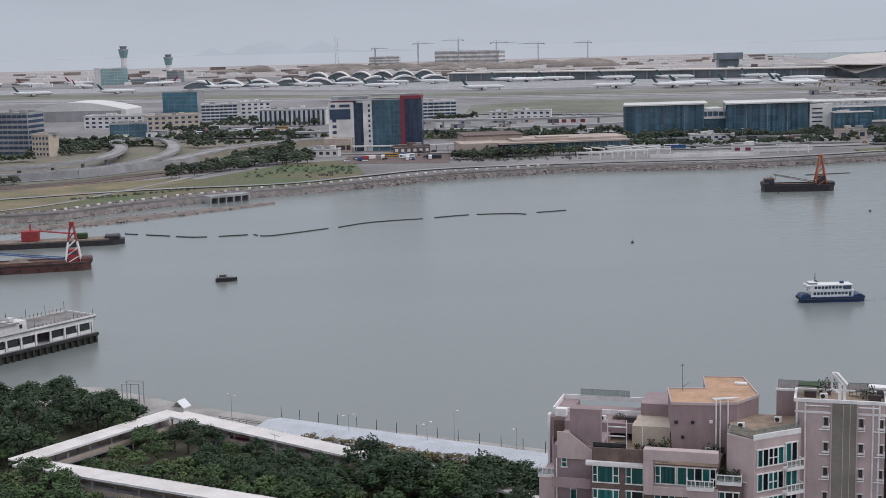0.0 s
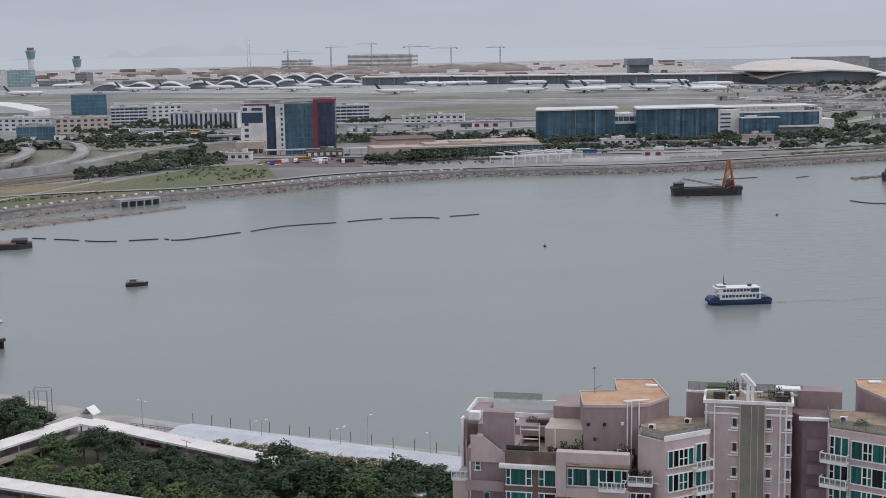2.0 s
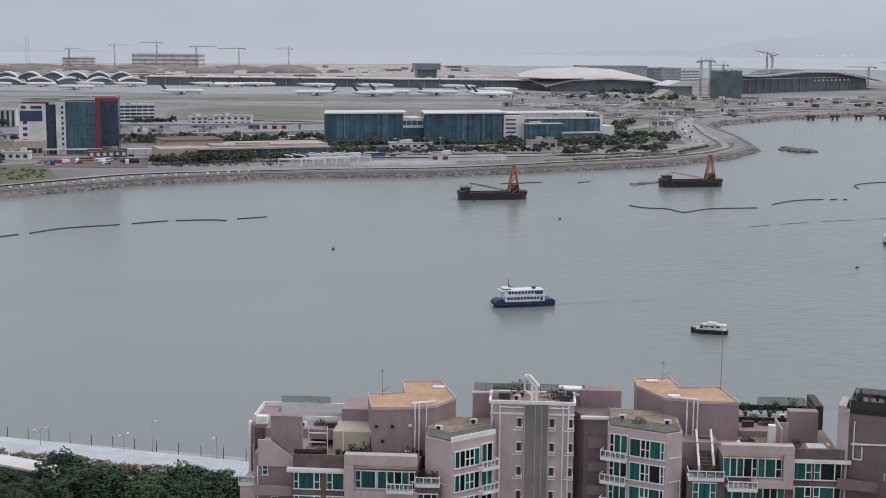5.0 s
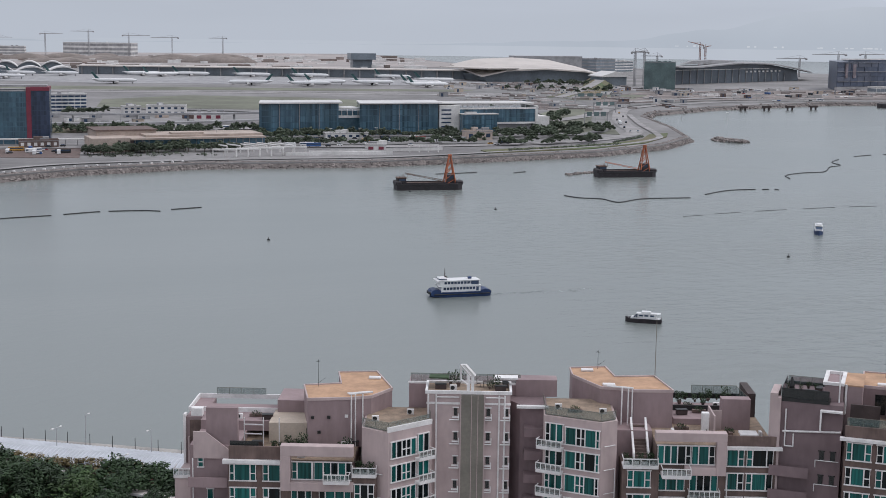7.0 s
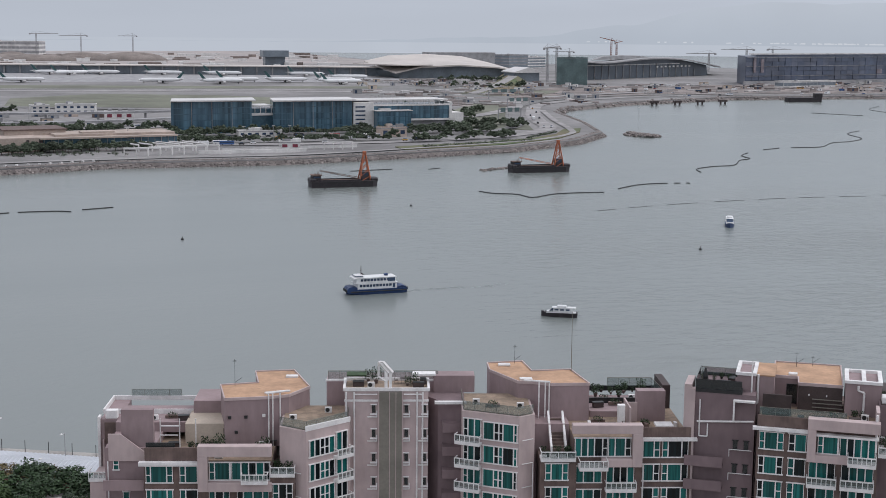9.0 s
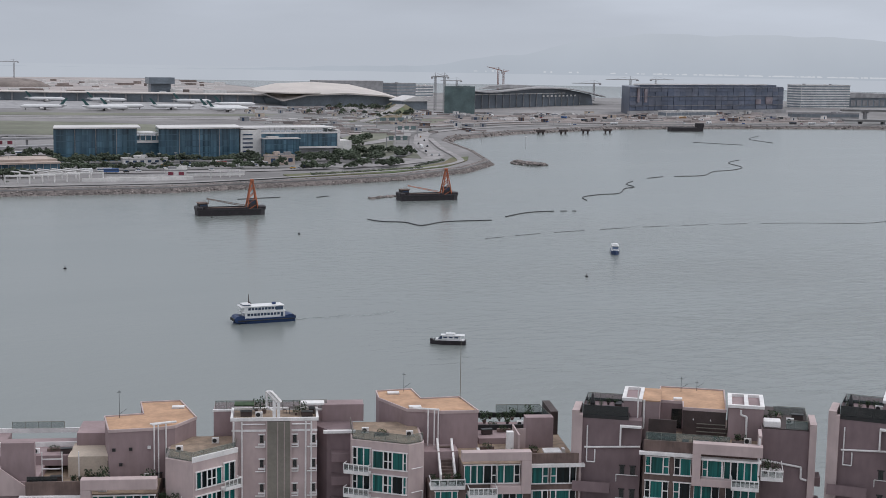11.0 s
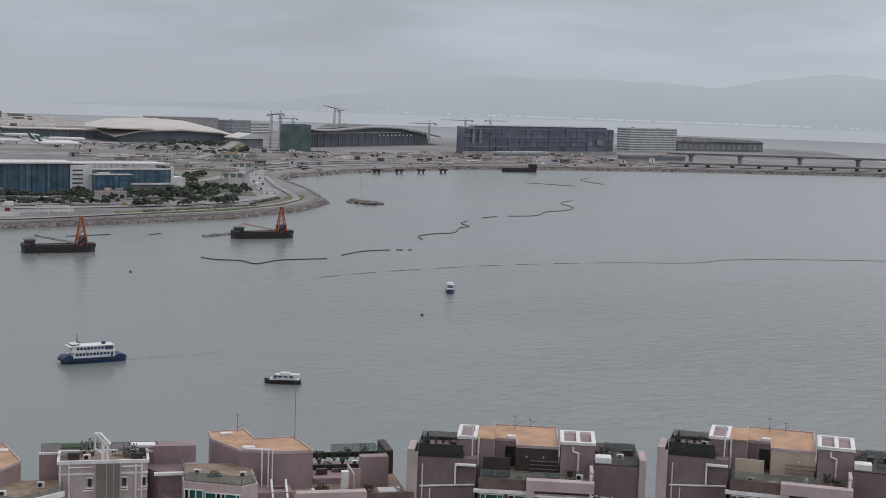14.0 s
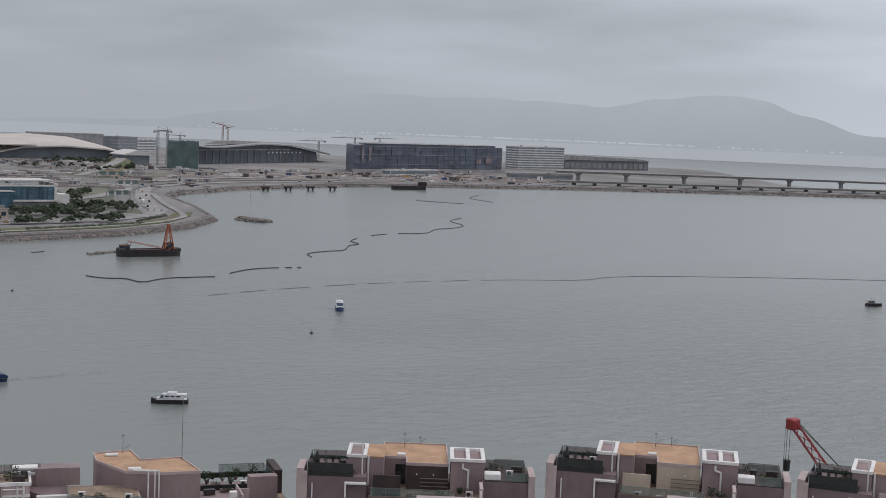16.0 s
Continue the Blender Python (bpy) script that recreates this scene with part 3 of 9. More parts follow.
    skylight(roof_with_kerb(blk, pent, 48.85), -13.4, 15.2, 48.85)
    for x, y in ((-15.6, 4.95), (-15.1, 5.15), (-14.2, 5.5)):
        pipe_run(blk, [(x, y, 49.3), (x, y, 43.0), (x, y, 38.0)])
    pipe_run(blk, [(-15.9, 5.3, 49.3), (-14.6, 5.6, 49.4), (-13.0, 6.3, 49.4)], 0.13)
    pipe_run(blk, [(-16.2, 6.2, 49.15), (-13.4, 7.2, 49.15)], 0.13)
    pipe_run(blk, [(-14.2, 5.4, 45.4), (-12.6, 6.0, 45.4), (-12.6, 6.0, 43.4)], 0.1)
    for u, v, z in ((-20.4, 4.2, 46.3), (-18.4, 4.5, 46.3), (-16.2, 4.85, 46.4), (-19.6, 4.3, 44.4)):
        part("wall_lamp", boxes((u - 0.2, u + 0.2, v - 0.12, v + 0.1, z, z + 0.35)), M_WHITE if z > 46.35 else M_BLACK, blk)
    # west tower, its window face turned a little to the east
    wt = [(-13.9, 0.5), (-10.5, -1.6), (-5.5, 2.6), (-5.0, 10), (-13.9, 10)]
    wall_poly(blk, wt, 2, 46.4, M_MAUVE_L, "tower")
    part("terrace_floor", prism(bmesh.new(), [(-13.6, 0.9), (-10.5, -1.2), (-5.8, 2.8), (-5.3, 9.6), (-13.6, 9.6)], 46.42, 46.55), M_PAVE, blk)
    part("parapet", prism(bmesh.new(), [(-10.6, -1.75), (-5.3, 2.7), (-5.45, 2.95), (-10.6, -1.3)], 46.4, 47.0), M_WHITE, blk)
    glass_rail(blk, [(-13.8, 0.7), (-10.5, -1.3), (-5.7, 2.9), (-5.4, 8)], 46.5)
    turn = math.atan2(4.2, 5.0)
    for k in range(8):
        z = 45.1 - k * STOREY
        w = add_window(blk, 0.4, 4.2, z - 2.0, z, 0, (0.2, 0.42, 0.6, 0.78))
        w2 = add_window(blk, 4.5, 6.2, z - 2.0, z + 0.3, 0, (0.5,))
        bc = add_balcony(blk, 4.1, 6.6, z - 2.9, -1.0, 0.05, 5)
        for o in (w, w2, bc):
            o.matrix_basis = at(-10.5, -1.6, 0, math.degrees(turn))
    # stair core
    wall_poly(blk, [(-6.1, 5), (4.4, 5), (4.4, 10), (-6.1, 10)], 2, 49.7, M_MAUVE_L, "stair_core")
    part("stair_panel", boxes((-1.75, 1.1, 4.7, 5.0, 2, 49.6)), M_OLIVE, blk)
    bm = boxes((-1.9, -1.75, 4.66, 5, 2, 49.7), (1.1, 1.25, 4.66, 5, 2, 49.7), (-0.5, -0.42, 4.64, 4.72, 2, 49.6), (0.3, 0.38, 4.64, 4.72, 2, 49.6))
    part("panel_trim", bm, M_MAUVE_L, blk)
    part("parapet", hollow(bmesh.new(), -6.3, 4.6, 4.85, 10.2, 49.7, 50.1, 0.3), M_WHITE, blk)
    for x in (-5.9, -4.9, 3.0, 3.7):
        pipe_run(blk, [(x, 4.85, 49.6), (x, 4.85, 3)], 0.11)
    part("band", boxes((-6.15, -1.9, 4.88, 5.0, 48.35, 48.6)), M_WHITE, blk)
    part("band", boxes((1.25, 4.45, 4.88, 5.0, 48.35, 48.6)), M_WHITE, blk)
    pipe_run(blk, [(-4.9, 4.85, 49.3), (-2.0, 4.85, 49.3)])
    pipe_run(blk, [(1.3, 4.85, 49.3), (3.7, 4.85, 49.3)])
    for k in range(10):
        z = 47.9 - k * 3.15
        for x in (-2.45, 1.65, 3.95):
            part("window", boxes((x - 0.22, x + 0.22, 4.93, 5.0, z - 1.0, z)), M_DARKGLASS, blk)
            bm = bmesh.new()
            tube(bm, (x - 0.8, 4.8, z - 1.5), (x + 0.45, 4.8, z - 1.5), 0.085)
            tube(bm, (x + 0.4, 4.8, z - 1.5), (x + 0.4, 4.8, z - 0.7), 0.07)
            box(bm, x - 0.45, x + 0.45, 4.7, 5.0, z - 1.25, z - 1.1)
            box(bm, x - 0.4, x + 0.4, 4.8, 5.0, z + 0.02, z + 0.14)
            part("drain_branch", bm, M_WHITE, blk)
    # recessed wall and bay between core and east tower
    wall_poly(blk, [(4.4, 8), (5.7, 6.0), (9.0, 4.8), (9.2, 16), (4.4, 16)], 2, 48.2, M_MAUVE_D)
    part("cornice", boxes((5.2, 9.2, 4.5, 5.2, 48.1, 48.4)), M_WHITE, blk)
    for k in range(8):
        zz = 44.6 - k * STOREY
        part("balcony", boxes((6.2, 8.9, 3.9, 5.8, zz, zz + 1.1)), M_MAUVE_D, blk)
    wall_poly(blk, [(5.2, 10), (10.5, 10), (10.5, 12.5), (5.2, 12.5)], 48.2, 50.4, M_MAUVE)
    # east tower
    et = [(8.5, 2.0), (15.4, -1.0), (17.4, 0.2), (17.4, 10), (8.7, 10)]
    wall_poly(blk, et, 2, 48.0, M_MAUVE_L, "tower")
    part("terrace_floor", prism(bmesh.new(), [(8.8, 2.3), (15.3, -0.6), (17.1, 0.5), (17.1, 9.6), (9, 9.6)], 48.02, 48.15), M_PAVE, blk)
    glass_rail(blk, [(8.7, 8), (8.7, 2.2), (15.3, -0.8), (17.2, 0.4)], 48.1)
    turn = math.atan2(-3.0, 6.9)
    for k in range(8):
        z = 46.9 - k * STOREY
        w = add_window(blk, 2.9, 7.3, z - 2.1, z, 0, (0.32, 0.46, 0.58, 0.9))
        w2 = add_window(blk, 0.3, 2.6, z - 2.1, z + 0.2, 0, (0.25, 0.62))
        bc = add_balcony(blk, -0.6, 2.7, z - 3.0, -1.0, 0.05, 6)
        for o in (w, w2, bc):
            o.matrix_basis = at(8.5, 2.0, 0, math.degrees(turn))
    # east penthouse
    pe = [(12.7, 13.5), (15.9, 7.5), (18.0, 7.1), (20.0, 6.2), (24.9, 6.35), (23.4, 13.7), (18.2, 13.0), (17.4, 18.3), (12.6, 17.3)]
    wall_poly(blk, pe, 44, 50.1, M_MAUVE, "penthouse")
    roof = roof_with_kerb(blk, pe, 50.25)
    skylight(roof, 14.8, 16.0, 50.25)
    skylight(roof, 17.0, 8.4, 50.25)
    for x in (18.4, 19.2, 19.7):
        pipe_run(blk, [(x, 5.6, 50.8), (x, 5.6, 42.0)])
    pipe_run(blk, [(16.6, 6.5, 50.7), (19.8, 5.6, 50.7)], 0.13)
    # east wing, terrace and outer stair
    wall_poly(blk, [(17.4, 3), (22.0, 3), (22.0, 12), (17.4, 12)], 2, 46.0, M_MAUVE)
    wall_poly(blk, [(18.0, -1.6), (22.4, -1.6), (22.4, 5), (18.0, 5)], 2, 42.8, M_BROWN)
    add_balcony(blk, 18.0, 22.3, 42.6, -2.0, 0.0, 5)
    for x in (19.4, 21.2):
        bm = bmesh.new()
        prism(bm, [(0.2, 43.0), (4.8, 46.3), (4.8, 47.2), (0.2, 43.9)], x, x + 0.25)
        s = part("stair_parapet", bm, M_WHITE, blk)
        for v in s.data.vertices:
            v.co = (v.co.z, v.co.x, v.co.y)
    for i in range(11):
        part("step", boxes((19.65, 21.2, 0.3 + 0.42 * i, 0.72 + 0.42 * i, 42.9, 43.1 + 0.31 * i)), M_BROWN, blk)
    facade_floors(blk, 42.3, ((18.6, 21.4, (0.25, 0.75)),), 7, -1.6)
    wall_poly(blk, [(22.0, -1), (36.6, -1), (36.6, 18), (22.0, 18)], 2, 45.3, M_BROWN)
    wall_poly(blk, [(30.4, -1.02), (36.5, -1.02), (36.5, -0.8), (30.4, -0.8)], 45.3, 46.7, M_BROWN, "parapet")
    part("terrace_floor", boxes((22.1, 36.5, -0.75, 12, 45.32, 45.45)), M_PAVE, blk)
    part("cornice", boxes((30.3, 37.2, -1.6, -0.9, 45.1, 45.45)), M_WHITE, blk)
    part("window_frame", boxes((21.8, 30.4, -2.2, -0.9, 46.2, 47.3), (29.2, 30.4, -2.2, -0.9, 42.0, 46.2), (25.5, 29.2, -2.2, -0.9, 42.0, 43.0), bevel=0.04), M_MAUVE_L, blk)
    add_window(blk, 22.2, 26.2, 43.2, 45.4, -1.2, (0.2, 0.4, 0.6, 0.85))
    add_window(blk, 26.3, 29.1, 43.2, 45.4, -1.2, (0.3, 0.75))
    add_balcony(blk, 22.6, 26.1, 41.8, -3.2, -1.0)
    facade_floors(blk, 45.0, ((30.6, 32.7, (0.66,)), (33.0, 36.2, (0.22, 0.75))), 8, -1.0)
    facade_floors(blk, 41.8, ((22.4, 25.6, (0.3, 0.7)), (26.2, 29.6, (0.25, 0.5, 0.75))), 7, -1.0, ((26.0, 29.8, -2.2),))
    wall_poly(blk, [(25.3, 8), (35.0, 8), (35.0, 16), (25.3, 16)], 45.3, 46.2, M_MAUVE)
    wall_poly(blk, [(31.0, 6), (34.6, 6), (34.6, 7.6), (31.0, 7.6)], 45.3, 49.4, M_MAUVE)
    part("parapet", hollow(bmesh.new(), 25.2, 35.6, 12, 18.5, 46.2, 46.9), M_BLACK, blk)
    glass_rail(blk, [(29.0, 18.0), (35.0, 18.0), (35.4, 12.5)], 46.9, 1.2)
    wall_poly(blk, [(35.4, 12), (36.4, 12), (36.4, 18), (35.4, 18)], 45.3, 48.6, M_DARKWOOD)
    part("roof_hatch", boxes((32.6, 34.8, 1.0, 3.0, 46.0, 46.3), bevel=0.05), M_WHITE, blk)
    part("cabinet", boxes((28.2, 29.1, 3.6, 4.4, 45.4, 48.2), bevel=0.03), M_WHITE, blk)
    part("partition", boxes((29.6, 29.8, 3.0, 8, 45.4, 48.0), (29.8, 31.0, 5.8, 6, 45.4, 48.0)), M_MAUVE_L, blk)
    # roof of the core
    part("roof_deck", boxes((-5.9, 4.3, 5.2, 9.8, 49.72, 49.8)), M_PAVE, blk)
    bm = bmesh.new()
    for x0 in (-1.1, -0.55):
        box(bm, x0, x0 + 0.38, 5.2, 5.5, 49.7, 52.4)
        tube(bm, (x0 + 0.5, 5.2, 52.0), (x0 - 0.75, 5.2, 53.4), 0.2, 0.2, 4)
    tube(bm, (-1.85, 5.2, 53.4), (-1.85, 5.2, 51.4), 0.13, 0.13, 4)
    tube(bm, (-1.3, 5.2, 53.4), (-1.85, 5.2, 53.4), 0.13, 0.13, 4)
    tube(bm, (-1.85, 5.2, 51.5), (-1.0, 5.2, 50.9), 0.13, 0.13, 4)
    part("davit", bm, M_WHITE, blk, "white painted metal davit arms")
    wall_poly(blk, [(-8.6, 10.2), (6.0, 10.2), (6.0, 15), (-8.6, 15)], 2, 49.6, M_MAUVE, "rear_wing")
    part("rear_coping", boxes((-8.7, 6.1, 10.2, 10.5, 49.6, 49.85)), M_WHITE, blk)
    glass_rail(blk, [(-8.4, 11.0), (5.8, 11.0)], 49.6, 1.2)
    part("awning", boxes((2.4, 5.4, 8.0, 9.6, 50.9, 51.1)), M_WHITE, blk)
    part("awning", boxes((-5.9, -3.4, 7.4, 9.2, 51.0, 51.15)), M_PLANT, blk, "dark green canvas awning")
    for k, (u, v, z) in enumerate(((-24.5, 4, 42.5), (-23.6, 5, 42.5), (-21.6, 3.4, 42.5), (-22.2, 4.4, 42.5), (-25.2, 3.6, 42.5), (-15.9, 2.0, 42.5), (-15.4, 3.0, 42.5), (-16.6, 2.6, 42.5),
                                   (-29.4, 1.2, 42.5), (-13.4, -0.6, 41.1), (-12.6, -0.8, 41.1), (-14.2, -0.4, 41.1), (19.0, -1.0, 43.0), (20.2, -1.0, 43.0), (21.4, -0.8, 43.0), (18.6, 0.4, 42.9),
                                   (-3.2, 9, 49.8), (-2.2, 8.4, 49.8), (1.8, 7.2, 49.8), (2.6, 7.6, 49.8), (27.0, 15, 46.3), (29.2, 16, 46.3), (31.0, 16.5, 46.3), (33.2, 16.2, 46.3), (25.9, 15.4, 46.3), (30.0, 14.2, 46.3))):
        potted_plant(m @ at(u, v, z), 1.0 + 0.35 * (k % 3))
    for k in range(12):
        potted_plant(m @ at(-20.6 + 0.42 * k, 3.5 + 0.2 * (k % 2), 42.5), 0.62)
    for k in range(8):
        potted_plant(m @ at(26 + 1.05 * k, 17.2, 46.3), 0.8 + 0.2 * (k % 3))
    terrace_set(m, -23.4, 2.2, 42.55)
    terrace_set(m, 27.2, 2.6, 45.45)
    terrace_set(m, 1.6, 8.4, 49.8)
    mattress = part("sun_mat", boxes((-2.4, 2.4, -1.0, 1.0, 0, 0.35), bevel=0.1), M_CREAM)
    mattress.matrix_basis = m @ at(-18.6, 2.4, 42.55)
    tagged(mattress, "cream padded outdoor mat on a roof terrace", "mat")
    bx = part("storage_box", boxes((-0.5, 0.5, -0.4, 0.4, 0, 1.3), bevel=0.04), M_WHITE)
    bx.matrix_basis = m @ at(-21.3, 0.3, 42.55)
    tagged(bx, "white outdoor storage cabinet on a roof terrace", "cabinet")
    aerial(m @ at(-20.4, 10.6, 48.85), 3.6)
    roof_clutter(m, ((-28.6, 3.0, 42.55), (-27.4, 4.6, 42.55), (-26.0, 0.8, 42.55), (-24.8, 1.2, 42.55), (-16.4, 4.8, 42.55), (-15.4, 5.4, 42.55), (-22.6, 5.2, 42.55), (-30.5, 9, 44.8), (-28.4, 10, 44.8), (-26.8, 9, 44.8), (-33.8, 10, 44.8), (-12.4, 3.0, 46.55), (-8.2, 6.4, 46.55),
                     (-4.4, 7.0, 49.8), (-2.8, 6.4, 49.8), (3.2, 6.6, 49.8), (3.8, 8.4, 49.8), (10.4, 4.4, 48.15), (12.4, 3.2, 48.15), (15.8, 2.6, 48.15), (23.2, 1.6, 45.45), (24.6, 3.6, 45.45), (26.0, 5.6, 45.45), (28.8, 6.4, 45.45), (30.6, 2.4, 45.45), (31.8, 4.2, 45.45), (35.4, 3.2, 45.45), (26.6, 10, 46.25), (29.0, 11, 46.25), (27.8, 13.2, 46.25), (31.6, 13.6, 46.25)), 5)
    for x in (-34.9, -29.6, 17.2, 30.7):
        pipe_run(blk, [(x, 0.7 if x < -29 else (-0.2 if x < 20 else -1.3), 42.0), (x, 0.7 if x < -29 else (-0.2 if x < 20 else -1.3), 20.0)], 0.07)
    for k in range(6):
        z = 41.0 - 3 * k
        pipe_run(blk, [(-13.4, 0.0, z), (-11.2, -1.35, z)], 0.06)
        pipe_run(blk, [(15.8, -0.95, z + 4), (17.2, -0.1, z + 4)], 0.06)
    aerial(m @ at(16.3, 17.2, 50.25), 2.6)
    pole = part("roof_mast", tube(bmesh.new(), (0, 0, 0), (0, 0, 8.0), 0.05, 0.03), M_OLIVE)
    pole.matrix_basis = m @ at(23.4, 13.0, 50.25)
    tagged(pole, "tall thin grey flagpole mast on a flat roof", "mast")


double_block()


def single_block(b, dz, front, roof_label, shift=0.0):
    """A shorter block: two grey stair towers and a terraced middle bay with a penthouse."""
    m = at(165 * math.sin(radians(b)), 165 * math.cos(radians(b)), dz, -b) @ at(shift, 0)
    blk = thing("apartment_block", m, roof_label, "apartment block", "waterfront apartment blocks")
    base = 2 - dz
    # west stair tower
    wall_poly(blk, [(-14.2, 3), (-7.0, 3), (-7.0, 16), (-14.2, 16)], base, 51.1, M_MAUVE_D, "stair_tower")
    part("edge_slab", boxes((-15.5, -14.6, 2.4, 7, base, 52.1), (-14.6, -14.2, 2.4, 3.4, base, 51.6)), M_MAUVE_L, blk)
    part("parapet", hollow(bmesh.new(), -14.3, -8.6, 2.95, 12, 51.1, 51.5), M_BLACK, blk)
    glass_rail(blk, [(-14.2, 10), (-14.2, 3.1), (-8.7, 3.1)], 51.2, 1.5, True)
    glass_rail(blk, [(-14.2, 11.8), (-9.8, 11.8)], 51.2, 1.0)
    wall_poly(blk, [(-9.4, 5), (-7.2, 5), (-7.2, 11), (-9.4, 11)], 51.1, 53.1, M_MAUVE, "lift_room")
    part("roof_frame", hollow(bmesh.new(), -9.6, -7.1, 4.8, 11.2, 53.1, 53.45, 0.45), M_WHITE, blk)
    wall_poly(blk, [(-7.2, 5.6), (-5.0, 5.6), (-5.0, 12), (-7.2, 12)], base, 53.0, M_MAUVE, "lift_room")
    part("roof_slab", boxes((-7.3, -4.9, 5.5, 12.1, 53.0, 53.15)), M_TAN, blk)
    pipe_run(blk, [(-7.6, 4.6, 55), (-7.6, 4.6, 49.5), (-8.1, 4.6, 49.4), (-8.1, 4.6, 20)])
    pipe_run(blk, [(-6.9, 5.4, 53.2), (-6.9, 5.4, 49.6), (-7.6, 5.2, 49.4)], 0.14)
    pipe_run(blk, [(-13.6, 2.85, 50.2), (-13.6, 2.85, 45.6), (-12.6, 2.85, 45.6), (-12.6, 2.85, 47.2)])
    pipe_run(blk, [(-13.9, 2.85, 47.4), (-7.1, 2.85, 47.9)], 0.13)
    part("ledge", boxes((-9.6, -7.0, 2.3, 3.0, 50.3, 50.5), (-9.6, -9.4, 2.3, 3.0, 47.9, 50.3)), M_WHITE, blk)
    for k in range(8):
        z = 45.3 - k * STOREY
        for u in (-9.2, -7.9):
            part("window", boxes((u - 0.28, u + 0.28, 2.92, 3.0, z - 1.1, z), (u - 0.4, u + 0.4, 2.9, 3.0, z, z + 0.12)), M_DARKGLASS, blk)
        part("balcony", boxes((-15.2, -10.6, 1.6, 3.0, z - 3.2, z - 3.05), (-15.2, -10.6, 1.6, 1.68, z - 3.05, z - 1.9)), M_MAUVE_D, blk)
    # middle bay
    wall_poly(blk, [(-6.5, -1), (7.3, -1), (7.3, 16), (-6.5, 16)], base, 48.6, M_BROWN, "bay")
    part("parapet", boxes((-6.5, -0.7, -1.02, -0.8, 48.6, 49.9)), M_BROWN, blk)
    part("terrace_floor", boxes((-6.4, 7.2, -0.75, 8, 48.62, 48.75)), M_PAVE, blk)
    part("cornice", boxes((-7.0, -0.7, -1.6, -0.9, 48.2, 48.55)), M_WHITE, blk)
    part("window_frame", boxes((-0.7, 7.4, -2.2, -0.9, 48.9, 50.2), (-0.7, 0.3, -2.2, -0.9, 45.0, 48.9), (0.3, 4.0, -2.2, -0.9, 45.0, 45.9), bevel=0.04), M_MAUVE_L, blk)
    part("canopy", boxes((0.3, 7.3, -1.9, -0.9, 48.1, 48.35)), M_WHITE, blk)
    facade_floors(blk, 47.9, ((-6.2, -3.4, (0.22, 0.75)), (-2.8, -0.8, (0.35,))), 8, -1.0)
    add_window(blk, 0.5, 2.9, 46.0, 48.0, -1.2, (0.25, 0.95))
    add_window(blk, 3.0, 7.0, 45.8, 48.0, -1.2, (0.2, 0.4, 0.6, 0.8))
    add_balcony(blk, 3.9, 7.1, 45.0, -3.0, -1.0)
    facade_floors(blk, 44.9, ((-0.4, 2.6, (0.3, 0.7)), (3.3, 6.9, (0.25, 0.5, 0.75))), 7, -1.0, ((-0.6, 2.8, -2.2), (3.2, 7.0, -2.2)))
    glass_rail(blk, [(-6.3, -0.6), (-0.8, -0.6), (3.6, -0.6)], 49.6, 1.2)
    # penthouse
    pent = [(-5.3, 9.9), (-2.2, 9.9), (-2.1, 6.8), (3.1, 6.8), (2.9, 17.5), (-5.3, 17.5)]
    wall_poly(blk, pent, 48.6, 51.95, M_MAUVE, "penthouse")
    part("cladding", boxes((-2.12, 3.12, 6.7, 6.8, 48.7, 51.85)), front, blk)
    roof = roof_with_kerb(blk, pent, 52.1)
    skylight(roof, -2.9, 11.0, 52.1, 1.1, 0.8)
    part("screen", boxes((-6.2, -2.8, 3.6, 3.8, 48.7, 51.3)), front, blk)
    part("opening", boxes((-3.6, -2.3, 9.83, 9.9, 48.7, 51.2)), M_DARKGLASS, blk)
    part("wall_light", boxes((-0.9, -0.75, 6.6, 6.7, 50.7, 50.9), (1.2, 1.35, 6.6, 6.7, 50.7, 50.9)), M_WHITE, blk)
    for z in (49.3, 49.8, 50.3):
        part("slat", boxes((-0.4, 3.3, 6.4, 6.5, z, z + 0.1)), M_OLIVE, blk)
    # east lift room and tower
    wall_poly(blk, [(3.4, 6), (7.6, 6), (7.6, 12), (3.4, 12)], 48.6, 52.8, M_MAUVE, "lift_room")
    part("roof_frame", boxes(*[(a, c, d, e, 52.8, 53.15) for a, c, d, e in ((3.3, 7.7, 5.8, 6.3), (3.3, 7.7, 11.7, 12.2), (3.3, 3.8, 6.3, 11.7), (5.3, 5.8, 6.3, 11.7), (7.2, 7.7, 6.3, 11.7))]), M_WHITE, blk)
    pipe_run(blk, [(4.9, 5.7, 52.6), (4.9, 5.7, 52.0), (5.6, 5.7, 51.8), (5.6, 5.7, 49.0)], 0.13)
    part("partition", boxes((6.9, 7.3, -0.8, 2.5, 48.7, 51.2)), M_MAUVE_L, blk)
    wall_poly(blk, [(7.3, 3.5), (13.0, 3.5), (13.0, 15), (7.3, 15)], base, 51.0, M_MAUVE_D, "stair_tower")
    part("edge_slab", boxes((13.0, 13.8, 3.0, 8, base, 52.0)), M_MAUVE_L, blk)
    part("terrace_floor", boxes((7.5, 12.9, 3.6, 14.5, 51.02, 51.12)), M_DARKWOOD, blk)
    glass_rail(blk, [(10.2, 3.7), (12.8, 3.7), (12.8, 10.5), (9.0, 10.5)], 51.05, 1.15)
    part("roof_hatch", boxes((7.6, 9.6, 3.9, 5.6, 51.1, 51.9), bevel=0.08), M_WHITE, blk)
    pipe_run(blk, [(7.5, 3.3, 47.2), (12.2, 3.3, 46.6), (12.2, 3.3, 45.2), (12.9, 3.3, 45.0)], 0.13)
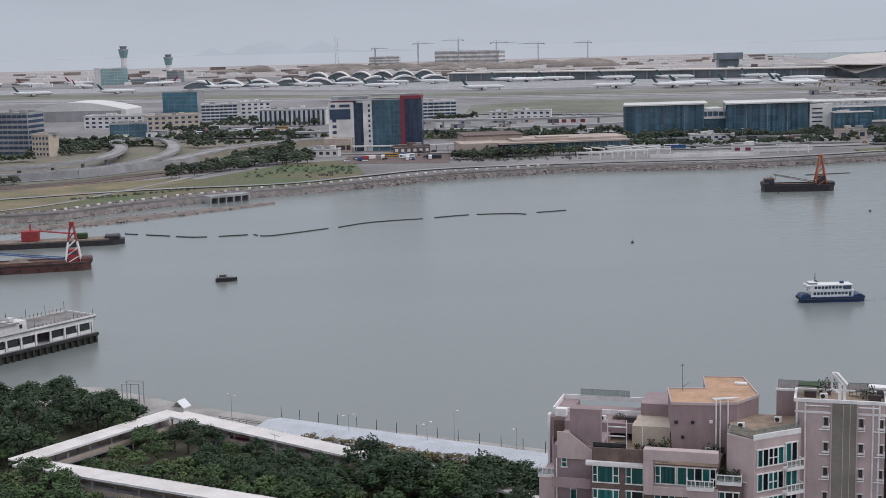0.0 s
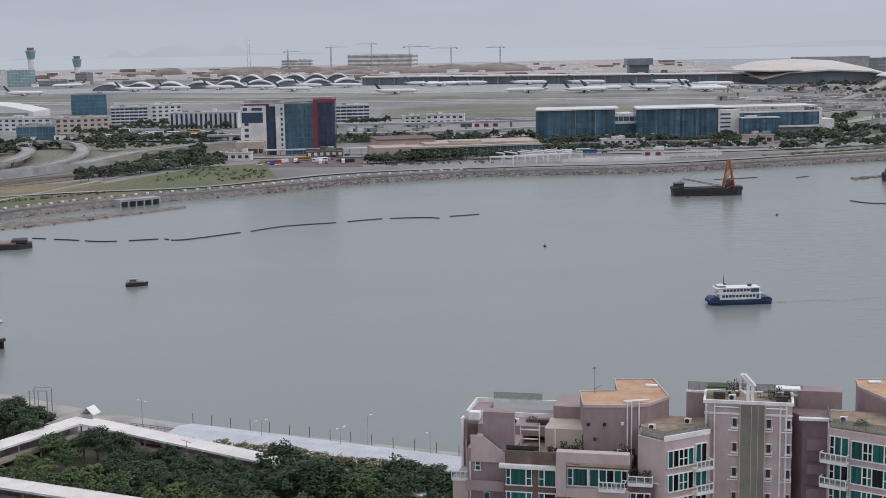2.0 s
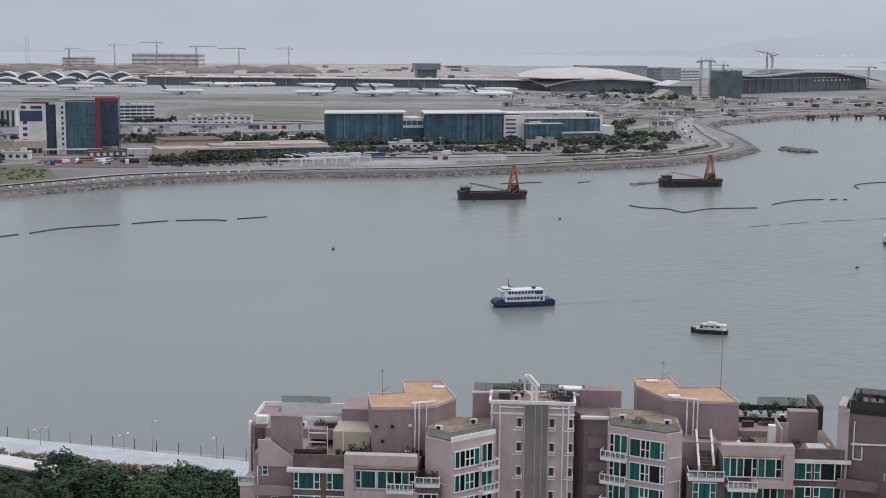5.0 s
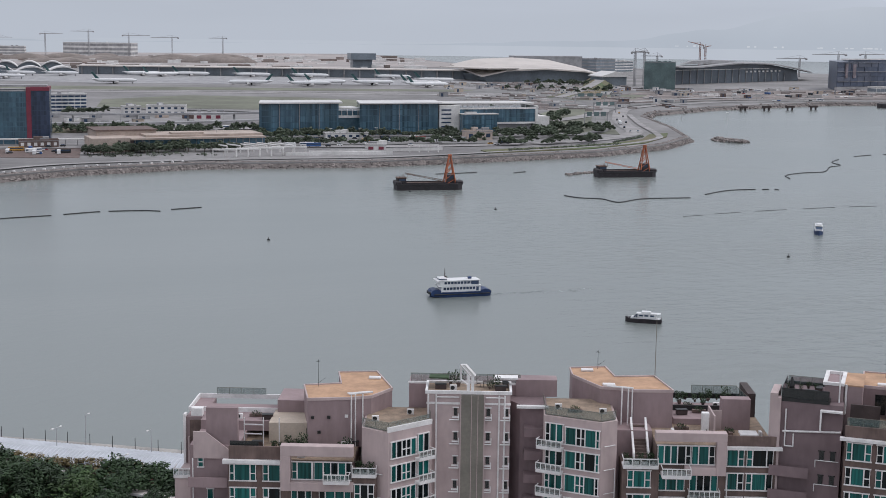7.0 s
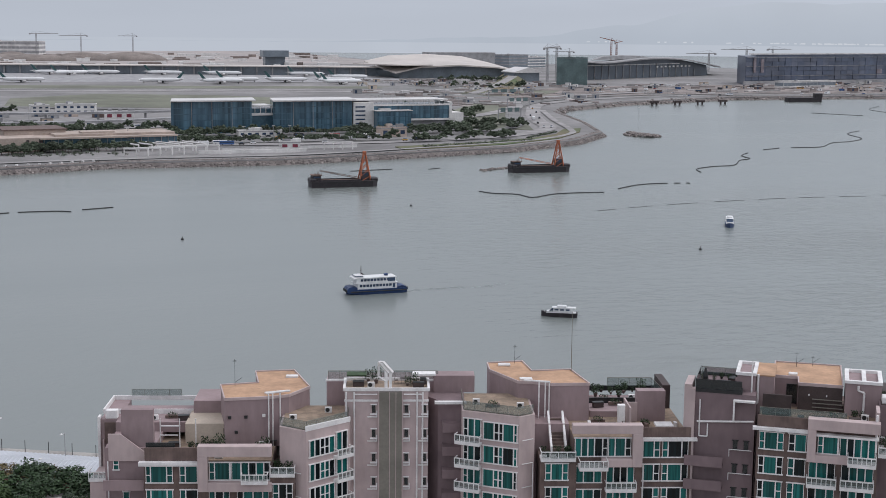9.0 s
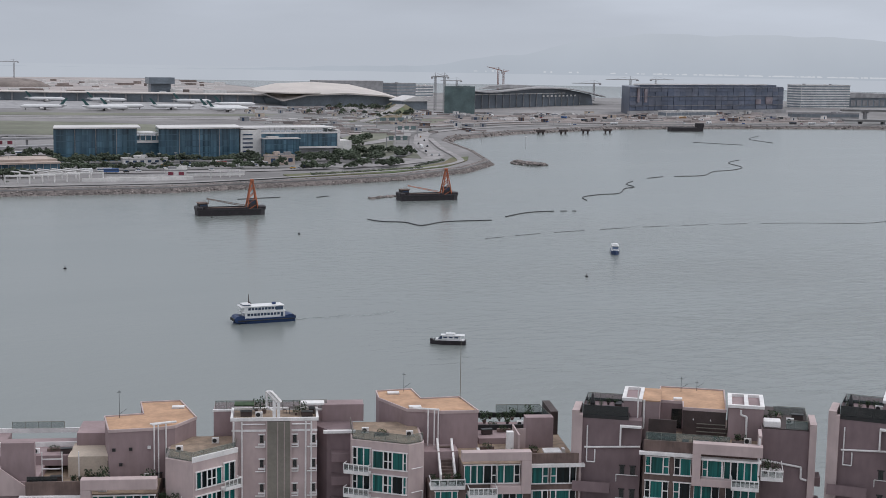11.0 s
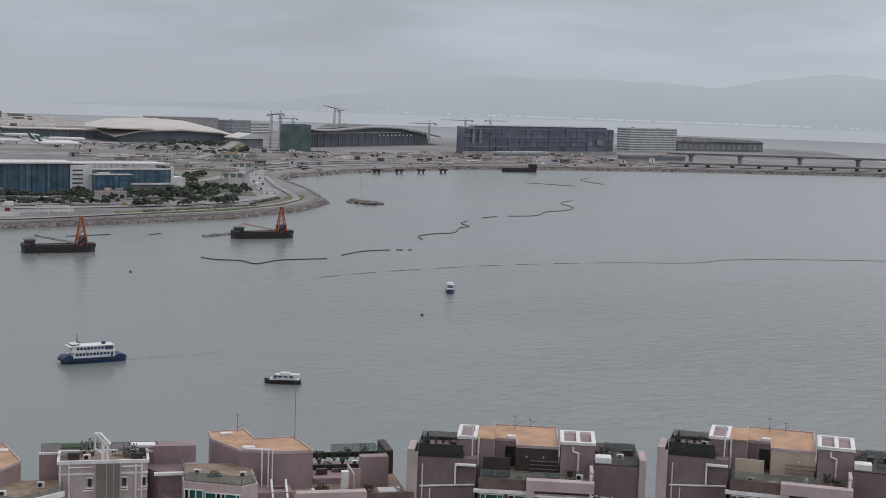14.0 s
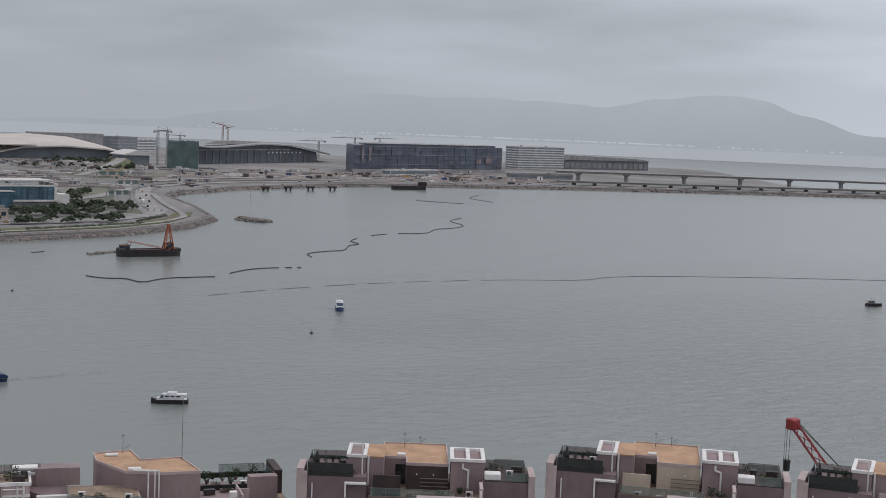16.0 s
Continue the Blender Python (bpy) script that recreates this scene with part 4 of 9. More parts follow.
    pipe_run(blk, [(7.0, -1.2, 51.0), (7.0, -1.2, 46.5)], 0.14)
    add_balcony(blk, 7.3, 9.9, 45.9, -1.2, 3.4, 4)
    for k in range(7):
        z = 44.0 - k * STOREY
        part("balcony", boxes((13.8, 14.6, 4.5, 7, z, z + 1.1)), M_MAUVE, blk)
    for k, (u, v, z) in enumerate(((8.2, 1.6, 46.4), (9.0, 0.6, 46.4), (7.9, 0.4, 46.4), (7.9, 7.6, 51.1), (8.6, 8.2, 51.1), (-13.4, 6, 51.2), (-12.4, 8.6, 51.2), (-10.6, 9.2, 51.2), (4.6, 4.6, 48.75), (5.4, 4.9, 48.75), (-11.6, 9.8, 51.2))):
        potted_plant(m @ at(u, v, z), 0.8 + 0.3 * (k % 3))
    terrace_set(m, 4.6, 2.4, 48.75)
    aerial(m @ at(-2.6, 15.5, 52.1), 2.0)
    roof_clutter(m, ((-5.6, 1.0, 48.75), (-4.2, 2.4, 48.75), (-1.6, 1.4, 48.75), (0.4, 2.0, 48.75), (2.2, 4.2, 48.75), (5.8, 4.4, 48.75), (6.2, 0.8, 48.75), (-12.6, 5.2, 51.15), (-11.0, 6.4, 51.15), (-10.2, 8.6, 51.15), (10.8, 6.4, 51.12), (11.8, 8.6, 51.12), (9.6, 8.8, 51.12)), int(b))
    for k in range(6):
        z = 44.2 - 3 * k
        pipe_run(blk, [(-9.9, 2.85, z), (-7.2, 2.85, z)], 0.06)
        pipe_run(blk, [(-9.9, 2.85, z), (-9.9, 2.85, z - 0.9)], 0.06)
    aerial(m @ at(-0.6, 16.5, 52.1), 1.4)
    umb = thing("parasol", m @ at(-13.2, 4.6, 51.1), "closed black parasol on a roof terrace", "parasol")
    part("pole", tube(bmesh.new(), (0, 0, 0), (0, 0, 2.6), 0.04), M_BLACK, umb)
    bm = bmesh.new()
    tube(bm, (0, 0, 0.8), (0, 0, 1.6), 0.2, 0.32, 8)
    tube(bm, (0, 0, 1.6), (0, 0, 2.7), 0.32, 0.08, 8)
    part("canopy", bm, M_BLACK, umb)
    return m


single_block(34.0, 0.0, M_DARKWOOD, "mauve-grey residential block with a dark brown penthouse")
single_block(44.4, 1.9, M_CREAM, "mauve-grey residential block with a cream penthouse")
single_block(54.6, 2.4, M_MAUVE_L, "mauve-grey residential block with a pale penthouse")

# ---- airport island ----
# Glass base colours are made lighter and bluer, with distance haze put in.
M_GLASS_D = mat("dark_teal_curtain_wall", (0.080, 0.150, 0.200), 0.18, var=0.3, scale=0.05, fine=0.4, bump=0, spec=0.6)
M_GLASS_N = mat("navy_glass", (0.045, 0.070, 0.120), 0.2, var=0.3, scale=0.08, fine=0.4, bump=0, spec=0.5)
M_GLASS_B = mat("blue_glass", (0.07, 0.18, 0.24), 0.2, var=0.3, scale=0.08, fine=0.4, bump=0)
M_PANE_FAR = random_mat("curtain_wall_pane", (0.080, 0.150, 0.200), 0.45, 0.15, 0.6, hue=(0.060, 0.112, 0.155))
M_PANE_NAVY = random_mat("navy_wall_pane", (0.055, 0.075, 0.130), 0.5, 0.2, 0.5, hue=(0.042, 0.058, 0.102))
M_OFF = mat("off_white_cladding", (0.70, 0.68, 0.66), 0.7, var=0.2, scale=0.08, fine=0.8, bump=0)
M_GREYC = mat("grey_concrete", (0.33, 0.325, 0.33), 0.85, var=0.25, scale=0.08, fine=0.8, bump=0)
M_BEIGE = mat("beige_stone_cladding", (0.44, 0.36, 0.31), 0.8, var=0.2, scale=0.1, fine=0.8, bump=0)
M_RED = mat("crimson_panel", (0.20, 0.032, 0.055), 0.6, var=0.2, scale=0.1, fine=0.8, bump=0)
M_ROOFW = mat("pale_metal_roof", (0.62, 0.60, 0.585), 0.5, var=0.15, scale=0.02, fine=0.3, bump=0)
M_ROOFT = mat("warm_pale_roof", (0.55, 0.50, 0.46), 0.6, var=0.12, scale=0.02, fine=0.3, bump=0)
M_HALL = mat("terminal_glass", (0.19, 0.22, 0.25), 0.3, var=0.25, scale=0.03, fine=0.3, bump=0)
M_TEALP = mat("pale_teal_glass", (0.22, 0.33, 0.34), 0.3, var=0.2, scale=0.05, fine=0.4, bump=0)
M_SCAF = mat("green_scaffold_net", (0.13, 0.18, 0.18), 0.9, var=0.3, scale=0.05, fine=0.5, bump=0)
M_ASPH = mat("asphalt_road", (0.20, 0.195, 0.19), 0.9, var=0.25, scale=0.05, fine=0.6, bump=0)
M_ROAD_L = mat("pale_concrete_road", (0.31, 0.295, 0.29), 0.9, var=0.25, scale=0.05, fine=0.6, bump=0)
M_GRASS = mat("park_grass", (0.075, 0.100, 0.042), 0.95, var=0.5, scale=0.014, fine=0.35, bump=0, tint=(0.155, 0.125, 0.075))
M_GRASSD = mat("airfield_grass", (0.175, 0.180, 0.135), 0.95, var=0.3, scale=0.01, fine=0.1, bump=0)
M_DIRT = mat("dry_earth", (0.36, 0.315, 0.30), 0.95, var=0.3, scale=0.006, fine=0.08, bump=0, tint=(0.29, 0.27, 0.26))
M_ROCK = mat("shore_rock", (0.255, 0.222, 0.208), 0.9, var=0.4, scale=0.3, fine=1.2, bump=0.3, island=0.45)
# Island leaf colours are lifted and greyed to carry distance haze.
M_LEAF = mat("tree_leaves", (0.098, 0.125, 0.080), 0.8, var=0.45, scale=0.05, fine=0.5, bump=0, island=0.45)
M_LEAF2 = mat("dull_green_leaves", (0.112, 0.130, 0.094), 0.8, var=0.4, scale=0.05, fine=0.5, bump=0, island=0.4)
M_BARK = mat("tree_bark", (0.12, 0.09, 0.065), 0.9, var=0.3, scale=1.0, fine=5.0)
M_YEL = mat("yellow_machine_paint", (0.55, 0.30, 0.06), 0.6, var=0.3, scale=0.1, fine=0.8, bump=0)


def strip(bm, pts, width, z, lift=None):
    """A road surface along a run of points."""
    pts = [Vector((p[0], p[1], 0)) for p in pts]
    rows = []
    for i, p in enumerate(pts):
        d = (pts[min(i + 1, len(pts) - 1)] - pts[max(i - 1, 0)]).normalized()
        n = Vector((-d.y, d.x, 0)) * width / 2
        h = lift[i] if lift else z
        rows.append([bm.verts.new((*(p + n * s).xy, h)) for s in (-1, 1)])
    for a, b in zip(rows, rows[1:]):
        bm.faces.new((a[0], b[0], b[1], a[1]))
    bmesh.ops.recalc_face_normals(bm, faces=bm.faces)
    for f in bm.faces:
        if f.normal.z < 0:
            f.normal_flip()
    return bm


def smooth_run(pts, n=6):
    """Catmull-Rom curve through the points."""
    out = []
    for i in range(len(pts) - 1):
        p = [Vector(pts[max(0, min(len(pts) - 1, i + k))]) for k in (-1, 0, 1, 2)]
        for j in range(n):
            t = j / n
            out.append(tuple(0.5 * (2 * p[1] + (p[2] - p[0]) * t + (2 * p[0] - 5 * p[1] + 4 * p[2] - p[3]) * t * t + (3 * p[1] - p[0] - 3 * p[2] + p[3]) * t ** 3)))
    return out + [tuple(pts[-1])]


def patch(name, pts, z, material, label, category="ground"):
    return tagged(part(name, prism(bmesh.new(), pts, 3.5, z), material), label, category, kind="structure")


# ground surfaces
patch("grass_verge", [(-700, 640), (-420, 665), (-246, 752), (-212, 766), (-190, 790), (-164, 812), (-118, 846), (-70, 872), (-48, 900), (-66, 1030), (-108, 1012), (-165, 900), (-330, 830), (-700, 740)], 4.15, M_GRASS, "green and straw-coloured park grass behind the sea wall", "grass")
patch("grass_slope", [(-420, 900), (-290, 915), (-235, 990), (-150, 1120), (-100, 1180), (-100, 1140), (-165, 1010), (-210, 935), (-330, 850), (-420, 850)], 4.2, M_GRASSD, "dull green slope below the road embankment", "grass")
patch("ramp_grass", [(-440, 965), (-300, 990), (-228, 1070), (-130, 1115), (-112, 1240), (-330, 1286), (-440, 1286)], 4.14, mat("rough_verge", (0.145, 0.140, 0.095), 0.95, var=0.5, scale=0.02, fine=0.3, bump=0, tint=(0.19, 0.165, 0.135)), "rough brownish verge round the road ramps", "grass")
patch("rail_bed", [(-440, 842), (-300, 862), (-205, 935), (-150, 1010), (-140, 1000), (-198, 920), (-300, 842), (-440, 822)], 4.35, M_BROWN, "brown ballast strip below the embankment", "ballast")
patch("runway_grass", [(30, 1600), (40, 1760), (150, 1860), (300, 1800), (420, 1660), (420, 1560), (200, 1540)], 4.15, M_GRASSD, "mown dull green grass beside the runway", "grass")
patch("taxiway_grass", [(-1800, 2330), (-740, 2330), (-180, 2060), (600, 1960), (600, 2020), (-180, 2180), (-800, 2520), (-1800, 2520)], 4.15, M_GRASSD, "long strip of airfield grass between the taxiways", "grass")
patch("runway", [(-1800, 2200), (-700, 2120), (0, 1960), (640, 1830), (640, 1900), (0, 2030), (-700, 2240), (-1800, 2320)], 4.3, M_ROAD_L, "pale worn concrete runway of the airfield", "runway")
patch("runway_marking", [(-1800, 2265), (-700, 2182), (0, 1998), (640, 1868), (640, 1880), (0, 2010), (-700, 2196), (-1800, 2282)], 4.5, M_ASPH, "dark rubber-stained strip on the runway", "runway")
patch("apron", [(-1700, 2560), (-400, 2500), (60, 2250), (700, 2180), (700, 2440), (60, 2640), (-600, 2760), (-1700, 2780)], 4.2, M_GREYC, "grey concrete aircraft apron by the terminal", "apron")
patch("bare_earth", [(-1890, 3350), (-300, 3250), (500, 3050), (980, 3250), (980, 4740), (-1890, 4480)], 4.6, M_DIRT, "wide bare reclaimed earth with a pinkish tone", "earth")
patch("highway_verge", [(700, 1596), (964, 1688), (1134, 1688), (1338, 1658), (1615, 1578), (1868, 1488), (2690, 1165), (2730, 1260), (1935, 1600), (1700, 1730), (1400, 1800), (1100, 1800), (800, 1745), (660, 1640)], 4.12, M_ASPH, "dark asphalt and verge of the coastal highway", "highway")
patch("road_verge", [(395, 1200), (470, 1150), (505, 1260), (550, 1400), (620, 1550), (560, 1560), (470, 1400)], 4.3, M_GRASSD, "dull green verge between the curving roads", "grass")
patch("site_verge", [(480, 1560), (640, 1640), (820, 1760), (860, 1960), (640, 2080), (500, 1900)], 4.16, M_ASPH, "dark stained ground of the interchange", "ground")
patch("interchange_grass", [(640, 1720), (740, 1760), (800, 1860), (720, 1900), (640, 1820)], 4.35, M_GRASSD, "dull green island within the interchange", "grass")
patch("car_park", [(120, 1072), (335, 1076), (335, 1142), (140, 1140)], 4.2, M_ASPH, "dark asphalt car park before the glass building", "car park")
patch("brick_yard", [(-72, 1000), (6, 985), (8, 1060), (-70, 1058)], 4.25, M_BROWN, "brownish paved forecourt by the shore", "forecourt")
patch("cargo_yard", [(-330, 1325), (-100, 1300), (-90, 1425), (-330, 1430)], 4.2, M_ASPH, "dark asphalt cargo yard", "yard")
patch("works_ground", [(640, 1640), (900, 1720), (1400, 1720), (1500, 1900), (1400, 2050), (850, 1980), (700, 1800)], 4.2, mat("works_mud", (0.25, 0.215, 0.20), 0.95, var=0.5, scale=0.03, fine=0.3, bump=0), "bare earth of a large building site", "earth")
road_z = 4.4
for nm, pts, w, material in (
        ("coast_road", [(-340, 915), (-243, 945), (-180, 1055), (-120, 1085), (-20, 1072), (120, 1062), (250, 1050), (357, 1062), (440, 1105), (492, 1170), (520, 1262), (566, 1388), (640, 1540), (763, 1640), (900, 1692), (1134, 1705), (1340, 1672), (1600, 1590), (1868, 1495), (2650, 1180)], 16, M_ROAD_L),
        ("inner_road", [(385, 1180), (430, 1150), (480, 1215), (525, 1345), (603, 1516), (700, 1630), (840, 1715), (1134, 1745)], 14, M_ASPH),
        ("service_road", [(-260, 815), (-180, 850), (-100, 866), (-52, 902), (5, 942), (120, 958), (220, 962), (330, 1000), (420, 1040), (480, 1095), (505, 1150), (540, 1270), (590, 1420)], 6, M_ROAD_L),
        ("dual_road", [(-420, 1290), (-260, 1300), (-120, 1270), (60, 1240), (240, 1260), (420, 1290), (560, 1440), (640, 1620), (760, 1720), (900, 1790)], 18, M_ROAD_L),
        ("perimeter_road", [(-800, 1700), (-300, 1640), (0, 1580), (240, 1480), (460, 1430)], 12, M_ASPH)):
    road_z += 0.12
    tagged(part(nm, strip(bmesh.new(), smooth_run(pts), w, road_z), material), "worn grey road curving round the island", "road", kind="structure")

# straw lawn, footpath and the raised road behind the shore
patch("straw_lawn", [(-420, 690), (-250, 762), (-214, 790), (-190, 840), (-160, 905), (-168, 925), (-215, 905), (-300, 845), (-420, 800)], 4.3, mat("straw_grass", (0.215, 0.165, 0.095), 0.95, var=0.35, scale=0.03, fine=0.4, bump=0, tint=(0.135, 0.130, 0.070)), "straw-coloured dry lawn behind the sea wall", "grass")
tagged(part("footpath", strip(bmesh.new(), smooth_run([(-330, 690), (-250, 755), (-219, 789), (-205, 822), (-176, 898), (-156, 960), (-139, 1005), (-122, 1040)]), 4.5, 4.42), M_ROAD_L), "pale concrete footpath across the lawn", "path", kind="structure")
patch("rail_strip", [(-420, 868), (-290, 885), (-236, 925), (-170, 1008), (-164, 1000), (-228, 905), (-290, 862), (-420, 845)], 4.5, mat("brown_ballast", (0.115, 0.088, 0.072), 0.95, var=0.4, scale=0.05, fine=0.6, bump=0), "brown ballast strip below the retaining wall", "ballast")


def embankment():
    run = smooth_run([(-196, 1012), (-184, 1064), (-166, 1118), (-134, 1164), (-97, 1195), (-40, 1226), (40, 1236)], 5)
    bank, top = bmesh.new(), strip(bmesh.new(), run, 15, 8.25)
    rows = []
    for i, p in enumerate(run):
        p = Vector(p)
        d = (Vector(run[min(i + 1, len(run) - 1)]) - Vector(run[max(i - 1, 0)])).normalized()
        n = Vector((d.y, -d.x))
        rows.append([bank.verts.new((*(p + n * k), z)) for k, z in ((16, 3.9), (8, 8.2), (-8, 8.2), (-14, 3.9))])
    for a, b in zip(rows, rows[1:]):
        for j in range(3):
            bank.faces.new((a[j], b[j], b[j + 1], a[j + 1]))
    bmesh.ops.recalc_face_normals(bank, faces=bank.faces)
    tagged(part("embankment", bank, mat("bare_brown_bank", (0.17, 0.135, 0.11), 0.95, var=0.4, scale=0.04, fine=0.4, bump=0, tint=(0.10, 0.11, 0.065))), "brown earth embankment under the raised road", "embankment", kind="structure")
    tagged(part("raised_road", top, M_ROAD_L), "pale raised road climbing behind the tower", "road", kind="structure")
    rail = thing("road_barrier", at(0, 0, 0), "low concrete barrier along the raised road", "barrier")
    for s in (-7.2, 7.2):
        line = []
        for i, p in enumerate(run):
            d = (Vector(run[min(i + 1, len(run) - 1)]) - Vector(run[max(i - 1, 0)])).normalized()
            line.append(tuple(Vector(p) + Vector((d.y, -d.x)) * s))
        part("rail", strip_wall(line, 0.4, 8.25, 9.3), M_GREYC, rail)


def strip_wall(run, width, z0, z1):
    """A low solid wall along a run of points, in one piece."""
    bm, rows = bmesh.new(), []
    for i, p in enumerate(run):
        d = (Vector(run[min(i + 1, len(run) - 1)]) - Vector(run[max(i - 1, 0)])).normalized()
        n = Vector((-d.y, d.x)) * width / 2
        rows.append([bm.verts.new((*(Vector(p) + n * a), z)) for a, z in ((-1, z0), (1, z0), (1, z1), (-1, z1))])
    for a, b in zip(rows, rows[1:]):
        for j in range(4):
            bm.faces.new((a[j], b[j], b[(j + 1) % 4], a[(j + 1) % 4]))
    bmesh.ops.recalc_face_normals(bm, faces=bm.faces)
    return bm


embankment()

# raised coastal verge round the eastern point
patch("point_grass", [(300, 985), (390, 1012), (455, 1058), (500, 1118), (520, 1160), (498, 1150), (470, 1100), (430, 1062), (380, 1035), (300, 1010)], 4.6, M_GRASS, "strip of green grass on the rounded point", "grass")


def rock_bm(rnd, bm, c, r):
    """A rough six-sided boulder."""
    vs = []
    for z, q in ((-0.5, 0.8), (0.1, 1.0), (0.6, 0.5)):
        a0 = rnd.uniform(0, 1)
        vs.append([bm.verts.new((c[0] + r * q * rnd.uniform(0.7, 1.25) * math.cos(a0 + i * math.tau / 5), c[1] + r * q * rnd.uniform(0.7, 1.25) * math.sin(a0 + i * math.tau / 5), c[2] + r * z * rnd.uniform(0.7, 1.2))) for i in range(5)])
    for a, b in zip(vs, vs[1:]):
        for i in range(5):
            bm.faces.new((a[i], a[(i + 1) % 5], b[(i + 1) % 5], b[i]))
    bm.faces.new(vs[-1])


def revetment():
    rnd = random.Random(5)
    run = [Vector((*p, 0)) for p in SHORE]
    bank = bmesh.new()
    rows = []
    bm = bmesh.new()
    for i in range(len(run) - 1):
        a, b = run[i], run[i + 1]
        d = b - a
        n = Vector((-d.y, d.x, 0)).normalized()
        near = a.y < 1260 and a.x > -700
        cnt = int(d.length * (3.4 if near else 0.25))
        for k in range(cnt):
            s, t = rnd.random(), rnd.random()
            wide = a.x < -100
            p = a + d * s + n * (t * 16 - 5.0 if wide else t * 8 - 4.8)
            rock_bm(rnd, bm, (p.x, p.y, min(4.3, -0.5 + 7.0 * t) if wide else -0.5 + 5.0 * t), rnd.uniform(0.5, 1.25) if near else rnd.uniform(1.5, 3))
    for i, p in enumerate(run):
        d = (run[min(i + 1, len(run) - 1)] - run[max(i - 1, 0)]).normalized()
        n = Vector((-d.y, d.x, 0))
        rows.append([bank.verts.new((p - n * 5).to_tuple()[:2] + (-1.0,)), bank.verts.new((p + n * 2).to_tuple()[:2] + (4.5,)), bank.verts.new((p + n * 4.5).to_tuple()[:2] + (4.6,)), bank.verts.new((p + n * 5.5).to_tuple()[:2] + (3.8,))])
    for a, b in zip(rows, rows[1:]):
        for j in range(3):
            bank.faces.new((a[j], b[j], b[j + 1], a[j + 1]))
    bmesh.ops.recalc_face_normals(bank, faces=bank.faces)
    tagged(part("sea_wall", bank, M_ROCK), "sloping sea wall of pinkish-grey stone", "sea wall", kind="structure")
    tagged(part("boulders", bm, M_ROCK), "rough pinkish-grey boulders heaped along the shore", "rocks", kind="stuff")
    # low gravel spit off the western shore
    bm = bmesh.new()
    g = []
    for i in range(40):
        t = i / 39
        c = Vector((-262 + 165 * t, 688 + 80 * t + 32 * t * t, 0))
        n = Vector((-0.5, 0.86, 0))
        w = 16 * (1 - t ** 3) + 1.5 + 3 * noise.noise((t * 9, 1, 0))
        g.append([bm.verts.new((*(c + n * s * w).xy, h + 0.5 * noise.noise((t * 20, s, 2)))) for s, h in ((-1, -0.8), (-0.5, 0.9), (0.2, 1.3), (1, -0.6))])
    for a, b in zip(g, g[1:]):
        for j in range(3):
            bm.faces.new((a[j], b[j], b[j + 1], a[j + 1]))
    tagged(part("gravel_spit", bm, mat("wet_gravel", (0.20, 0.165, 0.145), 0.85, var=0.4, scale=0.2, fine=1.5)), "low spit of dark wet gravel off the sea wall", "gravel", kind="structure")
    bm = bmesh.new()
    for k in range(500):
        t = rnd.random()
        c = Vector((-262 + 165 * t, 688 + 80 * t + 32 * t * t, 0)) + Vector((-0.5, 0.86, 0)) * rnd.uniform(-1, 1) * 13 * (1 - t ** 3)
        rock_bm(rnd, bm, (c.x, c.y, 0.5), rnd.uniform(0.4, 1.0))
    tagged(part("spit_stones", bm, M_ROCK), "loose stones strewn on the gravel spit", "rocks", kind="stuff")
    # outfall culvert in the sea wall
    o = thing("outfall_culvert", at(-124, 813, 0, 36), "low concrete culvert outfall in the sea wall", "culvert")
    part("deck", boxes((-13, 13, 0, 8, 3.2, 4.4)), M_GREYC, o)
    for i in range(6):
        part("pier", boxes((-13 + 5 * i, -12.2 + 5 * i, 0, 8, -1, 3.2)), M_GREYC, o)
    # small rocky islet in the bay
    bm = bmesh.new()
    for k in range(260):
        t, s = rnd.uniform(-1, 1), rnd.uniform(-1, 1)
        if t * t + s * s < 1:
            rock_bm(rnd, bm, (561 + 14 * t, 1118 + 22 * s, 0.5 + (1.2 if abs(t + 0.3) < 0.35 else 0)), rnd.uniform(0.8, 1.9))
    tagged(part("rock_islet", bm, M_ROCK), "small low heap of dark rocks in the bay", "rocks", kind="stuff")
    # white marker blocks along the top of the wall
    me = box_mesh("block", 1.6, 1.6, 1.1, M_OFF, 0.1)
    row = thing("marker_blocks", at(0, 0, 0), "row of white concrete blocks on the sea wall", "concrete blocks")
    for i in range(3, 9):
        a, b = run[i], run[i + 1]
        d = b - a
        n = Vector((-d.y, d.x, 0)).normalized() * 4.2
        k = int(d.length / 7)
        for j in range(k):
            q = a + d * (j / k) + n
            piece("block", me, row, q.x, q.y, 4.55, 0.3 * j)


revetment()


def front(p0, p1, base=4.0):
    a = math.degrees(math.atan2(p1[1] - p0[1], p1[0] - p0[0]))
    return at(p0[0], p0[1], base, a), math.hypot(p1[0] - p0[0], p1[1] - p0[1])


